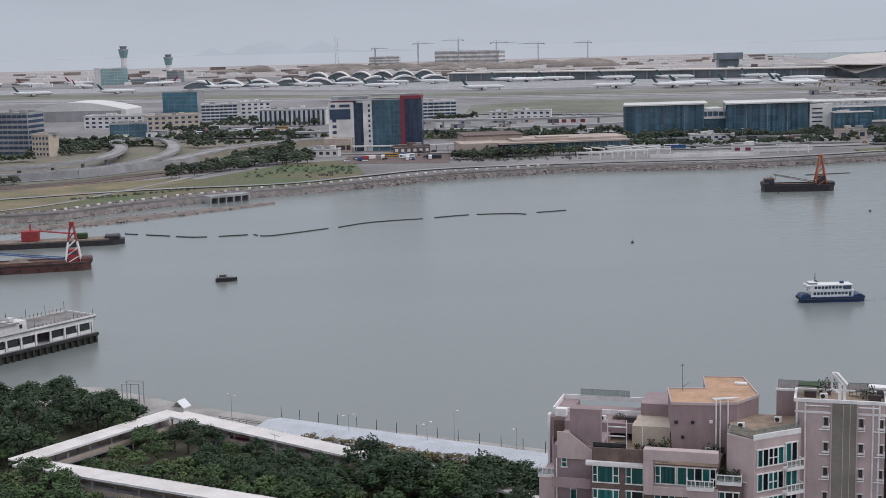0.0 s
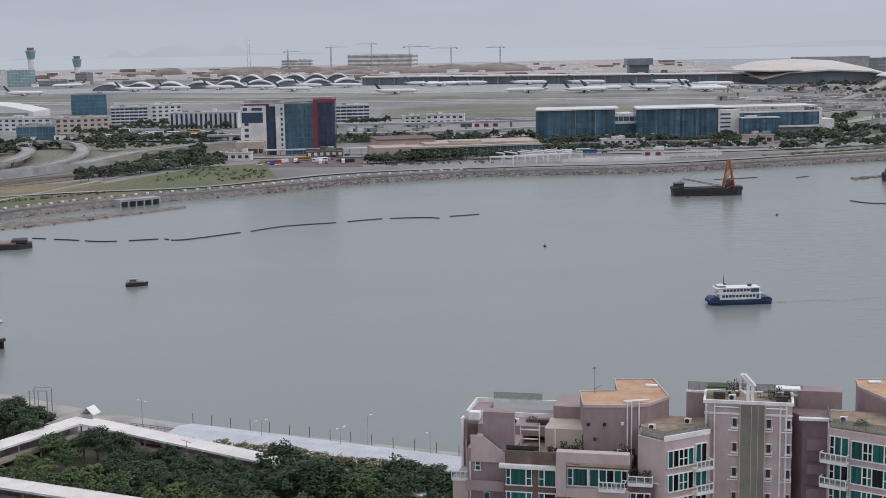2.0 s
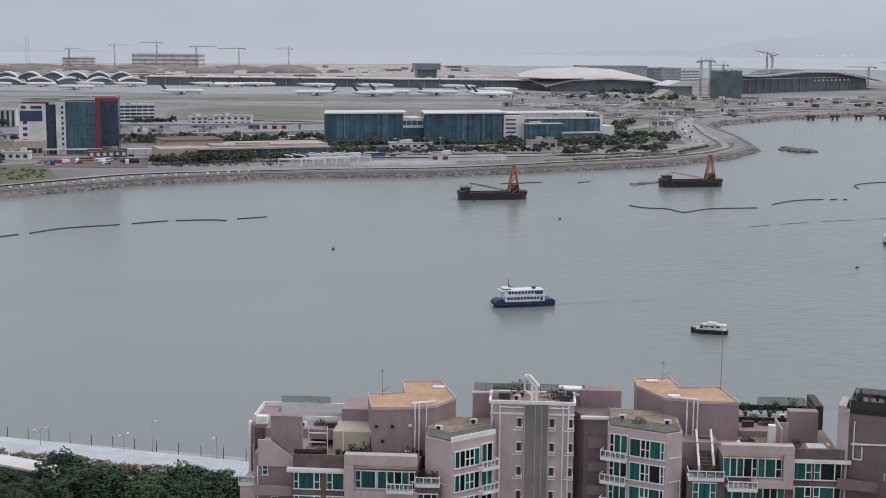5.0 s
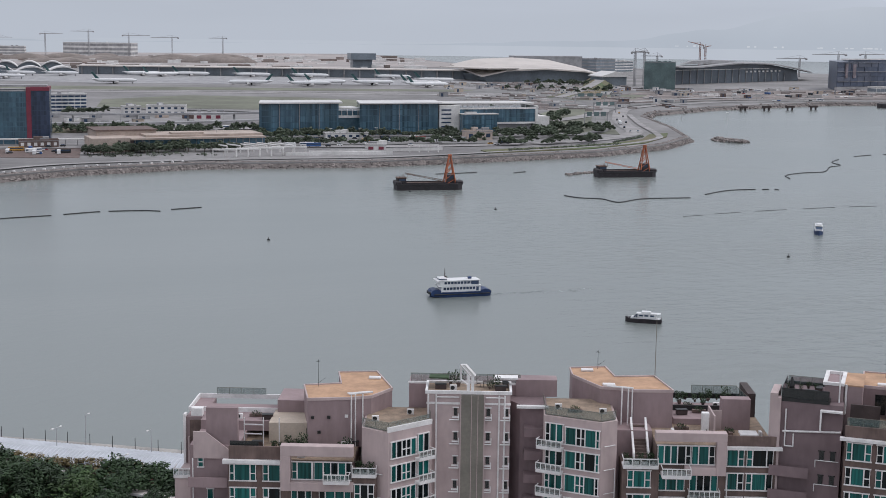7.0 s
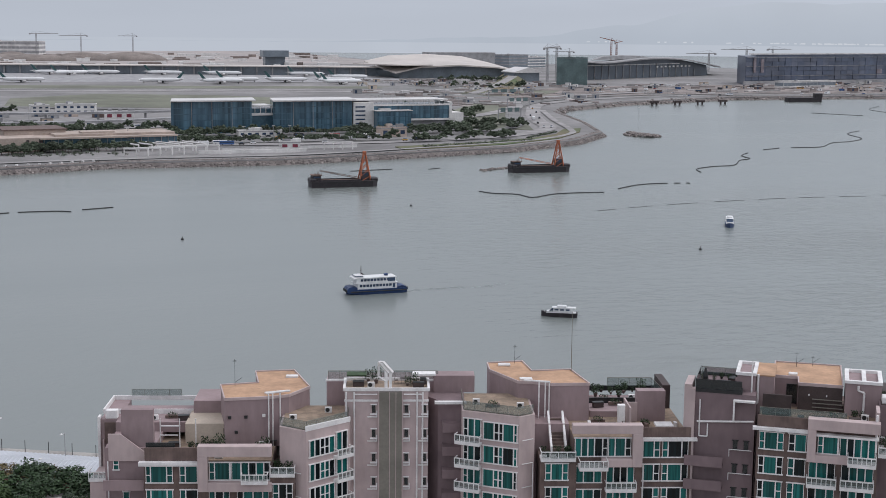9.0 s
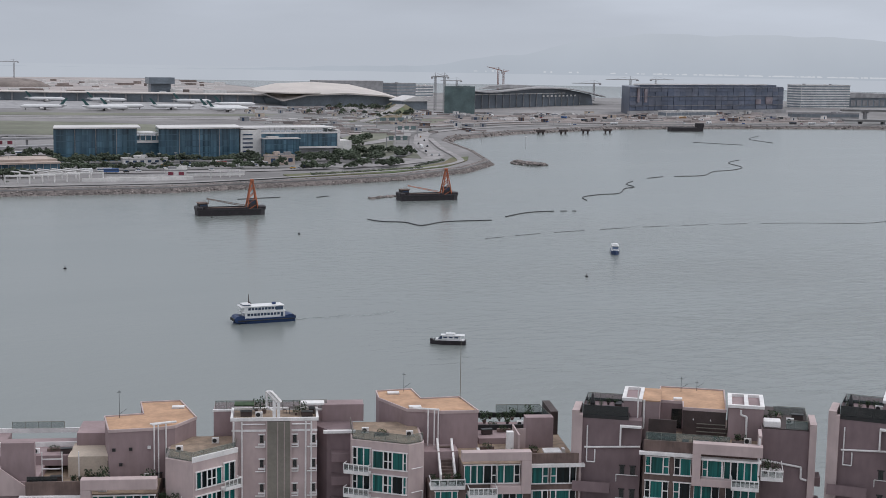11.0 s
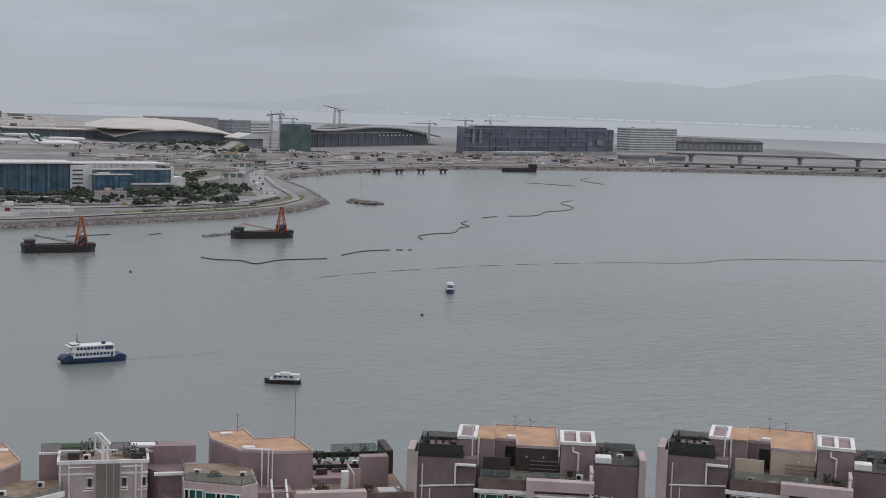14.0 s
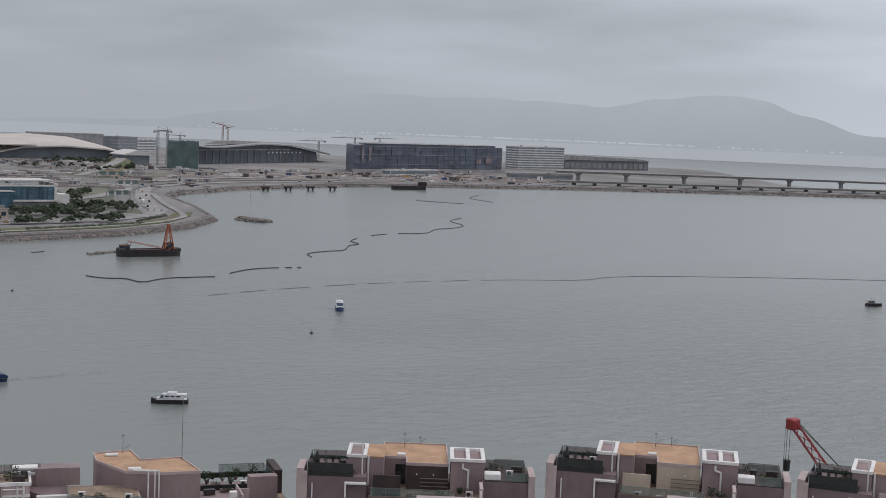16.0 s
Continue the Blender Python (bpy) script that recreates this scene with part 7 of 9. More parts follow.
flat_barge()
hb = thing("deck_barge", at(1040, 1604, 0, -8), "long flat dark barge moored by the far sea wall", "barge", "moored barges")
part("hull", prism(bmesh.new(), [(-25, -6), (22, -6), (25, 0), (22, 6), (-25, 6)], -1, 5.5), M_HULL_BK, hb)
part("deck_house", boxes((14, 24, -4, 4, 5.5, 11), bevel=0.3), M_HULL_BK, hb)
pl = thing("mooring_piles", at(0, 0, 0), "row of four dark concrete mooring dolphins", "dolphins")
for x, y in ((796, 1557), (830, 1561), (864, 1565), (898, 1568)):
    part("pile_cap", boxes((x - 5, x + 5, y - 3, y + 3, 3.2, 5.6), (x - 4, x - 2.4, y - 1, y + 1, -2, 3.2), (x + 2.4, x + 4, y - 1, y + 1, -2, 3.2)), M_DARKWOOD, pl)


def boom(pts, gaps=()):
    """A line of floats, bent and broken as it drifts."""
    o = thing("floating_boom", at(0, 0, 0), "dark floating silt boom drifting on the water", "boom", "silt booms")
    run = smooth_run(pts, 5)
    for i, (a, b) in enumerate(zip(run, run[1:])):
        if i not in gaps:
            part("float", tube(bmesh.new(), (*a, 0.15), (*b, 0.15), 0.37, 0.37, 6), M_BOOM, o)


boom([(-158, 687), (-137, 677), (-119, 669), (-95, 673)], (2, 6, 11))
boom([(-92, 673), (-83, 668), (-57, 689)], (2,))
boom([(-52, 692), (-36, 708), (-10, 717)])
boom([(-4, 720), (14, 728), (35, 729), (44, 725)], (5,))
boom([(50, 731), (66, 737)])
boom([(276, 757), (281, 745), (292, 738), (295.4, 722), (316, 735), (345, 735)])
boom([(361, 749), (382, 765), (400, 769), (418, 766)], (11, 13))
boom([(457, 823), (465, 843), (485, 856), (504, 861), (526, 891), (541, 902), (547, 924), (565, 945)])
boom([(591, 966), (618, 978), (652, 979), (686, 1013), (710, 1022), (740, 1048), (759, 1097), (793, 1128)], (4, 5))
boom([(907, 1384), (938, 1329)])
boom([(1001, 1358), (1017, 1428), (1071, 1485)])
boom([(232, 884), (262, 890)])
boom([(286, 884), (296, 890)])
rope = thing("floating_rope", at(0, 0, 0), "long thin dark mooring rope afloat on the bay", "rope")
run = smooth_run([(302, 659), (345, 672), (407, 682), (460, 683), (512, 677), (560, 664), (599, 672), (669, 654), (766, 612), (860, 560)], 6)
for i, (a, b) in enumerate(zip(run, run[1:])):
    if i > 21 or i % 3:
        part("rope_length", tube(bmesh.new(), (*a, 0.05), (*b, 0.05), 0.2 if i > 26 else 0.13, 0.13, 5), M_BOOM, rope)


def ferry_wake():
    """Low ripples and flecks of foam trailing from the ferry's stern."""
    r = random.Random(8)
    bm = bmesh.new()
    for k in range(70):
        t = r.random() ** 1.5
        x, y = 146 + 42 * t, 475 + 1.5 * t + r.uniform(-1, 1) * (1.2 + 2.5 * t)
        w, d = r.uniform(0.5, 2.2) * (1 - 0.6 * t), r.uniform(0.08, 0.25)
        q = [bm.verts.new((x + w * math.cos(a) + 0.1 * math.sin(3 * a), y + d * math.sin(a), 0.03)) for a in (i * math.tau / 7 for i in range(7))]
        top = bm.verts.new((x, y, 0.12))
        for i in range(7):
            bm.faces.new((q[i], q[(i + 1) % 7], top))
    tagged(part("ferry_wake", bm, mat("thin_foam", (0.30, 0.33, 0.33), 0.5, var=0.3, scale=1.0, fine=5.0, bump=0)), "thin broken foam trailing behind a ferry", "wake", kind="stuff")


ferry_wake()
for x, y in ((85, 618), (218, 704), (296, 531), (192, 790)):
    b = thing("mooring_buoy", at(x, y, 0), "small dark mooring buoy afloat", "buoy", "mooring buoys")
    part("float", tube(bmesh.new(), (0, 0, -0.3), (0, 0, 0.6), 0.75, 0.6, 10), M_BLACK, b)
    part("post", tube(bmesh.new(), (0, 0, 0.6), (0, 0, 1.5), 0.12), M_DARKWOOD, b)
bm = bmesh.new()
rnd = random.Random(9)
for k in range(70):
    t = rnd.random()
    rock_bm(rnd, bm, (318 + 34 * t, 868 + 18 * t + rnd.uniform(-3, 3), 0.1), rnd.uniform(0.8, 1.8))
tagged(part("awash_rocks", bm, M_ROCK), "dark rocks just awash by the barge", "rocks", kind="stuff")


# ---- elevated road bridge on the far side of the bay ----
def ribbon(run, width, z0, z1):
    """A solid deck along a run of points, in one piece."""
    bm = bmesh.new()
    rows = []
    for i, p in enumerate(run):
        p = Vector(p[:2])
        d = (Vector(run[min(i + 1, len(run) - 1)][:2]) - Vector(run[max(i - 1, 0)][:2])).normalized()
        n = Vector((-d.y, d.x)) * width / 2
        rows.append([bm.verts.new((*(p + n * s), z)) for s, z in ((-1, z0), (1, z0), (1, z1), (-1, z1))])
    for a, b in zip(rows, rows[1:]):
        for j in range(4):
            bm.faces.new((a[j], b[j], b[(j + 1) % 4], a[(j + 1) % 4]))
    bm.faces.new(rows[0])
    bm.faces.new(rows[-1][::-1])
    bmesh.ops.recalc_face_normals(bm, faces=bm.faces)
    return bm


def bridge():
    o = thing("road_bridge", at(0, 0, 0), "long low concrete road viaduct on piers", "bridge")
    run = smooth_run([(1480, 1830), (1600, 1790), (1760, 1720), (1893, 1650), (2040, 1560), (2300, 1400)], 5)
    part("deck", ribbon(run, 14, 17.5, 20.0), M_ASPH, o)
    part("parapet", ribbon(run, 14.6, 20.0, 21.0), M_GREYC, o)
    for i in range(2, len(run) - 1, 3):
        x, y = run[i]
        part("pier", boxes((x - 2, x + 2, y - 3, y + 3, 0, 17.5)), M_GREYC, o)
        part("pier_cap", boxes((x - 4.5, x + 4.5, y - 4, y + 4, 15.6, 17.5)), M_GREYC, o)
    low = smooth_run([(1380, 1700), (1600, 1625), (1830, 1545), (2100, 1440), (2500, 1290)], 6)
    o2 = thing("road_bridge", at(0, 0, 0), "low highway viaduct along the far sea wall", "bridge")
    part("deck", ribbon(low, 18, 8.0, 10.8), M_ASPH, o2)
    for i in range(1, len(low) - 1):
        x, y = low[i]
        part("pier", boxes((x - 1.6, x + 1.6, y - 3, y + 3, 0, 8)), M_GREYC, o2)


bridge()

# ---- near shore: promenade, covered walkway, trees, old pier ----
M_PROM = mat("promenade_paving", (0.33, 0.31, 0.29), 0.9, var=0.3, scale=0.15, fine=1.5)
# Soil colour is set dark, with the shade of the trees in it.
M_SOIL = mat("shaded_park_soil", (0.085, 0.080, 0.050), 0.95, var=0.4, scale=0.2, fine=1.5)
M_CANOPY = mat("white_canopy_sheet", (0.70, 0.655, 0.625), 0.6, var=0.10, scale=0.15, fine=1.5, bump=0.02, tint=(0.58, 0.535, 0.505))
M_SHEET = mat("pale_blue_grey_sheet_metal", (0.47, 0.485, 0.52), 0.5, metal=0.1, var=0.12, scale=0.2, fine=2.0, bump=0.02)
M_MAGENTA = mat("magenta_hoarding", (0.34, 0.03, 0.10), 0.6, var=0.2, scale=0.2, fine=2.0)
M_LEAF_A = mat("dark_green_leaves", (0.034, 0.066, 0.024), 0.7, var=0.45, scale=0.12, fine=0.9, bump=0, island=0.5)
M_LEAF_B = mat("mid_green_leaves", (0.060, 0.105, 0.032), 0.7, var=0.4, scale=0.12, fine=0.9, bump=0, island=0.5)
M_LEAF_C = mat("light_green_leaves", (0.105, 0.150, 0.050), 0.7, var=0.35, scale=0.12, fine=0.9, bump=0, island=0.4)
M_LEAF_D = mat("yellowing_leaves", (0.165, 0.125, 0.050), 0.7, var=0.35, scale=0.12, fine=0.9, bump=0, island=0.5)
NEAR = [(-600, 345), (-250, 372), (-92, 362), (-66, 342), (-43, 328), (-12, 313), (20, 297), (75, 268), (140, 225), (215, 160), (300, 60), (520, -120), (520, -600), (-600, -600)]
tagged(part("near_ground", prism(bmesh.new(), NEAR, -5, 4.0), M_PROM), "paved waterfront promenade and housing estate ground", "ground", kind="structure")
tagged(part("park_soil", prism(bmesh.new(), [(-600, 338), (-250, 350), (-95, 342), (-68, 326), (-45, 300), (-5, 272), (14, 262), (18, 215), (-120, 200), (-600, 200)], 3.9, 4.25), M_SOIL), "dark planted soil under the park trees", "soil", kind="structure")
bm = bmesh.new()
rnd = random.Random(21)
for a, b in zip(NEAR[1:9], NEAR[2:10]):
    d = Vector(b) - Vector(a)
    for k in range(int(d.length * 1.3)):
        t, s = rnd.random(), rnd.random()
        n = Vector((-d.y, d.x)).normalized()
        p = Vector(a) + d * t + n * (s * 5.0 - 0.5)
        rock_bm(rnd, bm, (p.x, p.y, 3.2 - 3.6 * s), rnd.uniform(0.5, 1.1))
tagged(part("near_boulders", bm, M_ROCK), "boulders sloping from the promenade into the sea", "rocks", kind="stuff")


def leaf_cloud(bm, rnd, c, r, n, size, flat=0.75):
    for _ in range(n):
        d = Vector((rnd.gauss(0, 1), rnd.gauss(0, 1), rnd.gauss(0, 1))).normalized()
        p = c + Vector((d.x * r, d.y * r, d.z * r * flat)) * rnd.uniform(0.55, 1.05)
        u = Vector((rnd.uniform(-1, 1), rnd.uniform(-1, 1), rnd.uniform(-0.4, 0.4))).normalized() * size * rnd.uniform(0.6, 1.2)
        w = (u.cross(d + Vector((0.01, 0.02, 0.5)))).normalized() * size * rnd.uniform(0.35, 0.6)
        bm.faces.new([bm.verts.new(p + q) for q in (-u, w, u, -w)])


def tree_meshes(seed, h, r, leaf, clusters, per, size, crown_low=0.35):
    """A trunk with limbs, and a crown of leaf clusters with gaps."""
    rnd = random.Random(seed)
    tb, cb = bmesh.new(), bmesh.new()
    tube(tb, (0, 0, -0.3), (0.1, 0.05, h * 0.45), 0.03 * h, 0.02 * h, 7)
    for k in range(clusters):
        a = k * 2.39996 + rnd.uniform(-0.4, 0.4)
        f = math.sqrt((k + 0.5) / clusters)
        z = h * (crown_low + (1 - crown_low) * 0.86 * math.sqrt(max(0.0, 1 - 0.85 * f * f)) * rnd.uniform(0.72, 1.06))
        c = Vector((r * f * math.cos(a) * rnd.uniform(0.75, 1.12), r * f * math.sin(a) * rnd.uniform(0.75, 1.12), z))
        leaf_cloud(cb, rnd, c, r * rnd.uniform(0.22, 0.36), per, size)
        if k % 2 == 0:
            tube(tb, (0.05, 0.02, h * rnd.uniform(0.2, 0.42)), c - Vector((0, 0, 0.3)), 0.011 * h, 0.003 * h, 5)
    out = []
    for nm, b, mt in (("trunk", tb, M_BARK), ("crown", cb, leaf)):
        me = bpy.data.meshes.new(nm)
        b.to_mesh(me)
        b.free()
        me.materials.append(mt)
        out.append(me)
    return out


BIG = [tree_meshes(1, 10, 5.2, M_LEAF_A, 26, 85, 0.42), tree_meshes(2, 9, 4.8, M_LEAF_A, 24, 85, 0.42), tree_meshes(3, 8.5, 4.6, M_LEAF_B, 22, 85, 0.40), tree_meshes(4, 11, 5.0, M_LEAF_A, 26, 85, 0.42)]
MID = [tree_meshes(11, 6.5, 3.2, M_LEAF_B, 16, 80, 0.34), tree_meshes(12, 6.0, 3.0, M_LEAF_C, 16, 80, 0.32)]
SMALL = [tree_meshes(21, 4.2, 1.7, M_LEAF_C, 9, 80, 0.26, 0.3), tree_meshes(22, 4.6, 2.2, M_LEAF_D, 9, 45, 0.26, 0.35)]
FAR = [tree_meshes(31, 8, 4.6, M_LEAF, 16, 36, 1.0, 0.12), tree_meshes(32, 7, 4.0, M_LEAF2, 14, 36, 1.0, 0.1), tree_meshes(33, 9, 4.0, M_LEAF, 14, 36, 1.0, 0.15)]


def tree(meshes, x, y, z, s, rot, label, group, name="tree"):
    o = thing(name, at(x, y, z, rot) @ Matrix.Scale(s, 4), label, name, group)
    piece("trunk", meshes[0], o, 0, 0, 0)
    piece("crown", meshes[1], o, 0, 0, 0)


rnd = random.Random(77)


def grove(kind, pts, z, spread, lo, hi, label, group):
    for x, y in pts:
        tree(rnd.choice(kind), x + rnd.uniform(-spread, spread), y + rnd.uniform(-spread, spread), z, rnd.uniform(lo, hi), rnd.uniform(0, 360), label, group)


grove(BIG, [(-112, 338), (-104, 334), (-97, 339), (-90, 333), (-82, 328), (-108, 322), (-99, 318), (-91, 320), (-83, 314), (-76, 312), (-118, 330), (-106, 308), (-97, 304), (-88, 305), (-120, 316), (-114, 300), (-104, 296), (-95, 292), (-126, 340), (-124, 300)] + [(-116 + 4.2 * i, 335 - 1.6 * i + (4 if i % 2 else -3)) for i in range(11)] + [(-128 + 5 * i, 312 - 2.0 * i) for i in range(9)], 4.1, 1.2, 0.68, 0.92,
      "dense dark green broadleaf tree in the waterfront park", "park trees")
grove(BIG, [(-58, 298), (-52, 294), (-46, 289), (-40, 285), (-34, 281), (-27, 277), (-21, 273), (-14, 270), (-8, 266), (-2, 262), (4, 259), (10, 258), (16, 256), (-50, 286), (-43, 280), (-36, 275), (-30, 270), (-23, 267), (-16, 263), (-9, 259), (-3, 255), (5, 251), (13, 250), (22, 250), (20, 258), (27, 247)] + [(-55 + 4.5 * i, 280 - 3.0 * i) for i in range(9)], 4.1, 1.0, 0.60, 0.78,
      "dense dark green broadleaf tree inside the walkway", "park trees")
grove(BIG, [(-17, 275), (-11, 271), (-5, 267), (1, 264), (7, 262), (-13, 262), (-7, 262), (0, 257), (9, 256), (15, 259), (19, 254), (24, 254), (30, 250)], 4.1, 1.0, 0.85, 1.0, "dense dark green broadleaf tree beside the shed", "park trees")
grove(MID, [(-74, 280), (-69, 277), (-64, 274), (-58, 271), (-53, 268), (-47, 265), (-41, 261), (-35, 258), (-29, 255), (-60, 279), (-54, 275), (-48, 271), (-42, 267), (-36, 264), (-30, 261), (-24, 258), (-18, 255), (-24, 252), (-66, 283), (-66, 296), (-62, 291), (-70, 289), (-67, 302), (-60, 300), (-12, 252), (-6, 249)], 4.1, 0.8, 0.85, 1.1,
      "leafy mid-green small tree beside the walkway", "park shrubs")
grove(MID, [(-88, 266), (-82, 264), (-76, 260), (-70, 257), (-64, 254), (-92, 272), (-86, 258), (-79, 254), (-72, 250), (-58, 251), (-66, 247), (-98, 268), (-52, 247)], 4.1, 0.8, 0.75, 0.98,
      "leafy mid-green small tree beside the walkway", "park shrubs")
grove(SMALL[:1], [(-32 + 2.3 * i, 252.5 - 1.0 * i) for i in range(12)] + [(-30 + 2.3 * i, 249.0 - 1.0 * i) for i in range(10)], 4.1, 0.3, 0.85, 1.05, "clipped light green bushy tree in a row", "clipped trees")
grove(SMALL[1:], [(-30 + 4.1 * i, 296 - 2.2 * i) for i in range(12)] + [(-6 + 3 * i, 281 - 1.6 * i) for i in range(8)], 4.1, 0.7, 0.85, 1.25, "thin yellowing tree by the shed hoarding", "thin trees")


def covered_walkway():
    w = thing("covered_walkway", at(0, 0, 0), "long elevated walkway under a white flat canopy", "walkway")
    for a, b in (((-63.5, 316.5), (-90, 280.5)), ((-62.5, 314), (18, 250.5)), ((-88.5, 279.5), (-18, 241.5))):
        a, b = Vector(a), Vector(b)
        d = (b - a).normalized()
        n = Vector((-d.y, d.x)) * 2.6
        L = (b - a).length
        q = lambda k: [tuple(a - n * k), tuple(b - n * k), tuple(b + n * k), tuple(a + n * k)]
        dz = 0.0 if b.y > 279 and b.x < -80 else (0.06 if b.x > 0 else 0.12)
        c = part("canopy", prism(bmesh.new(), q(1.0), 8.9 + dz, 9.15 + dz), M_CANOPY, w)
        edge = bmesh.new()
        for s in (-1, 1):
            e = n * s
            prism(edge, [tuple(a + e * 0.97), tuple(b + e * 0.97), tuple(b + e * 1.02), tuple(a + e * 1.02)], 8.75 + dz, 9.22 + dz)
        part("canopy_edge", edge, M_WHITE, c)
        for k in range(int(L / 6.0)):
            p = a + d * (6.0 * k + 3)
            seam = bmesh.new()
            prism(seam, [tuple(p - n - d * 0.06), tuple(p - n + d * 0.06), tuple(p + n + d * 0.06), tuple(p + n - d * 0.06)], 9.14 + dz, 9.19 + dz)
            part("seam", seam, M_CANOPY, c)
            for s in (-0.8, 0.8):
                x, y = p + n * s
                part("column", boxes((x - 0.15, x + 0.15, y - 0.15, y + 0.15, 4.0, 8.9)), M_GREYC, w)
        part("deck", prism(bmesh.new(), q(0.85), 5.6, 6.0), M_GREYC, w)
        for s in (-0.85, 0.85):
            r = bmesh.new()
            prism(r, [tuple(a + n * (s - 0.03)), tuple(b + n * (s - 0.03)), tuple(b + n * (s + 0.03)), tuple(a + n * (s + 0.03))], 6.0, 7.0)
            part("parapet", r, M_BEIGE, w)


covered_walkway()
grove(MID + BIG[2:3], [(-97, 294), (-94, 288), (-85, 274), (-88, 272), (-76, 265), (-81, 261), (-69, 257), (-85, 258), (-72, 253), (-62, 252), (-89, 281), (-80, 269)], 4.1, 1.0, 0.85, 1.05, "leafy green tree beside the walkway's outer side", "park trees")


def market_shed():
    a, b = Vector((-41.5, 309)), Vector((36, 266.5))
    ang = math.degrees(math.atan2(b.y - a.y, b.x - a.x))
    L = (b - a).length
    o = thing("long_shed", at(a.x, a.y, 4.0, ang), "long shed with a pale ribbed sheet-metal roof", "shed")
    me = bpy.data.meshes.new("roof_panel")
    t = bmesh.new()
    prof = [(0.0, 0.0), (0.12, 0.10), (0.26, 0.10), (0.38, 0.0), (0.9, 0.0)]
    lo = [t.verts.new((x, -6, 3.6 + z)) for x, z in prof]
    md = [t.verts.new((x, 0, 4.6 + z)) for x, z in prof]
    hi = [t.verts.new((x, 6, 3.6 + z)) for x, z in prof]
    for p, q in ((lo, md), (md, hi)):
        for i in range(4):
            t.faces.new((p[i], p[i + 1], q[i + 1], q[i]))
    t.to_mesh(me)
    t.free()
    me.materials.append(M_SHEET)
    for k in range(int(L / 0.9)):
        piece("roof_panel", me, o, 0.9 * k, 0, 0)
    part("wall", boxes((0.3, L - 0.3, -5.6, -5.4, 0, 3.5), (0.3, L - 0.3, 5.4, 5.6, 0, 3.5), (0.1, 0.3, -5.6, 5.6, 0, 3.6)), M_GREYC, o)
    part("hoarding", boxes((-4, L, -8.2, -8.05, 0, 2.6)), M_MAGENTA, o)
    part("hoarding_band", boxes((-4, L, -8.24, -8.2, 2.2, 2.5)), M_DARKWOOD, o)
    for k in range(16):
        for y, nm in ((7.6, "post"), (-7.0, "post")):
            x = -1 + 5.2 * k
            part(nm, tube(bmesh.new(), (x, y, 0), (x, y, 5.6 if y > 0 else 5.0), 0.09, 0.07, 5), M_BLACK, o)
    bm = bmesh.new()
    for z in (1.0, 0.6):
        tube(bm, (-20, 8.6, z), (L, 8.6, z), 0.05, sides=4)
    for k in range(48):
        tube(bm, (-20 + 2 * k, 8.6, 0), (-20 + 2 * k, 8.6, 1.1), 0.05, sides=4)
    part("seafront_rail", bm, M_BLACK, o)


market_shed()
ub = bmesh.new()
ur = random.Random(3)
for _ in range(900):
    t, q = ur.random(), ur.random()
    x = -128 + 150 * t
    y = (258 + 75 * q) if x < -72 else (246 - 0.1 * x + 40 * q * (1 - 0.4 * t))
    if x > -72 and y > 311 - 0.78 * (x + 62):
        continue
    leaf_cloud(ub, ur, Vector((x, y, 4.9)), 1.6, 12, 0.42, 0.6)
tagged(part("undergrowth", ub, M_LEAF_A), "dark green undergrowth filling the park beds", "shrubs", kind="stuff")


def lamp_post(x, y, h, twin=False, head=True):
    o = thing("street_lamp", at(x, y, 4.0, rnd.uniform(0, 360)), "slim grey street lamp on the promenade", "street lamp", "promenade lamps")
    part("pole", tube(bmesh.new(), (0, 0, 0), (0, 0, h), 0.09, 0.06, 6), M_GREYC, o)
    bm = bmesh.new()
    tube(bm, (-1.2 if twin else 0, 0, h), (1.2, 0, h + 0.1), 0.05, sides=5)
    part("arm", bm, M_GREYC, o)
    for s in ((-1, 1) if twin else (1,)):
        part("lamp_head", boxes((s * 1.2 - 0.35, s * 1.2 + 0.35, -0.18, 0.18, h, h + 0.18), bevel=0.04), M_OFF, o)


for x, y, h, tw in ((-35.8, 279.8, 9.5, True), (1.5, 296, 9, False), (-21.8, 299, 8, True), (-4.4, 291, 8, True), (14.5, 284, 8.5, False), (-52, 327, 6, True), (8, 262, 10, True)):
    lamp_post(x, y, h, tw)

# steel gantry, rails and a little gabled kiosk at the water's edge
g = thing("steel_gantry", at(-79, 342, 4.0, -8), "bare steel boat-hoist gantry by the water", "gantry")
bm = bmesh.new()
for x in (-2.2, 2.2):
    for y in (-1.6, 1.6):
        tube(bm, (x, y, 0), (x, y, 6.0), 0.16, sides=5)
    tube(bm, (x, -1.6, 6), (x, 1.6, 6), 0.14, sides=5)
for y in (-1.6, 1.6):
    tube(bm, (-2.2, y, 6), (2.2, y, 6), 0.14, sides=5)
tube(bm, (0, -1.6, 0), (0, -1.6, 6), 0.12, sides=5)
part("frame", bm, M_GREYC, g)
bm = bmesh.new()
for k in range(9):
    tube(bm, (-9 + 1.1 * k, 0.6, 0), (-9 + 1.1 * k, 0.6, 1.2 + 0.12 * k), 0.06, sides=4)
for z in (0.6, 1.2):
    tube(bm, (-9, 0.6, z), (0, 0.6, z + 1.0), 0.06, sides=4)
    tube(bm, (-9, -0.8, z), (0, -0.8, z + 1.0), 0.06, sides=4)
part("ramp_rail", bm, M_OFF, g)
kx = thing("kiosk", at(-64.8, 330.5, 4.0, -25), "small white gabled shelter by the sea rail", "kiosk")
part("wall", hollow(bmesh.new(), -1.4, 1.4, -1.2, 1.2, 0, 2.6, 0.35), M_OFF, kx)
bm = bmesh.new()
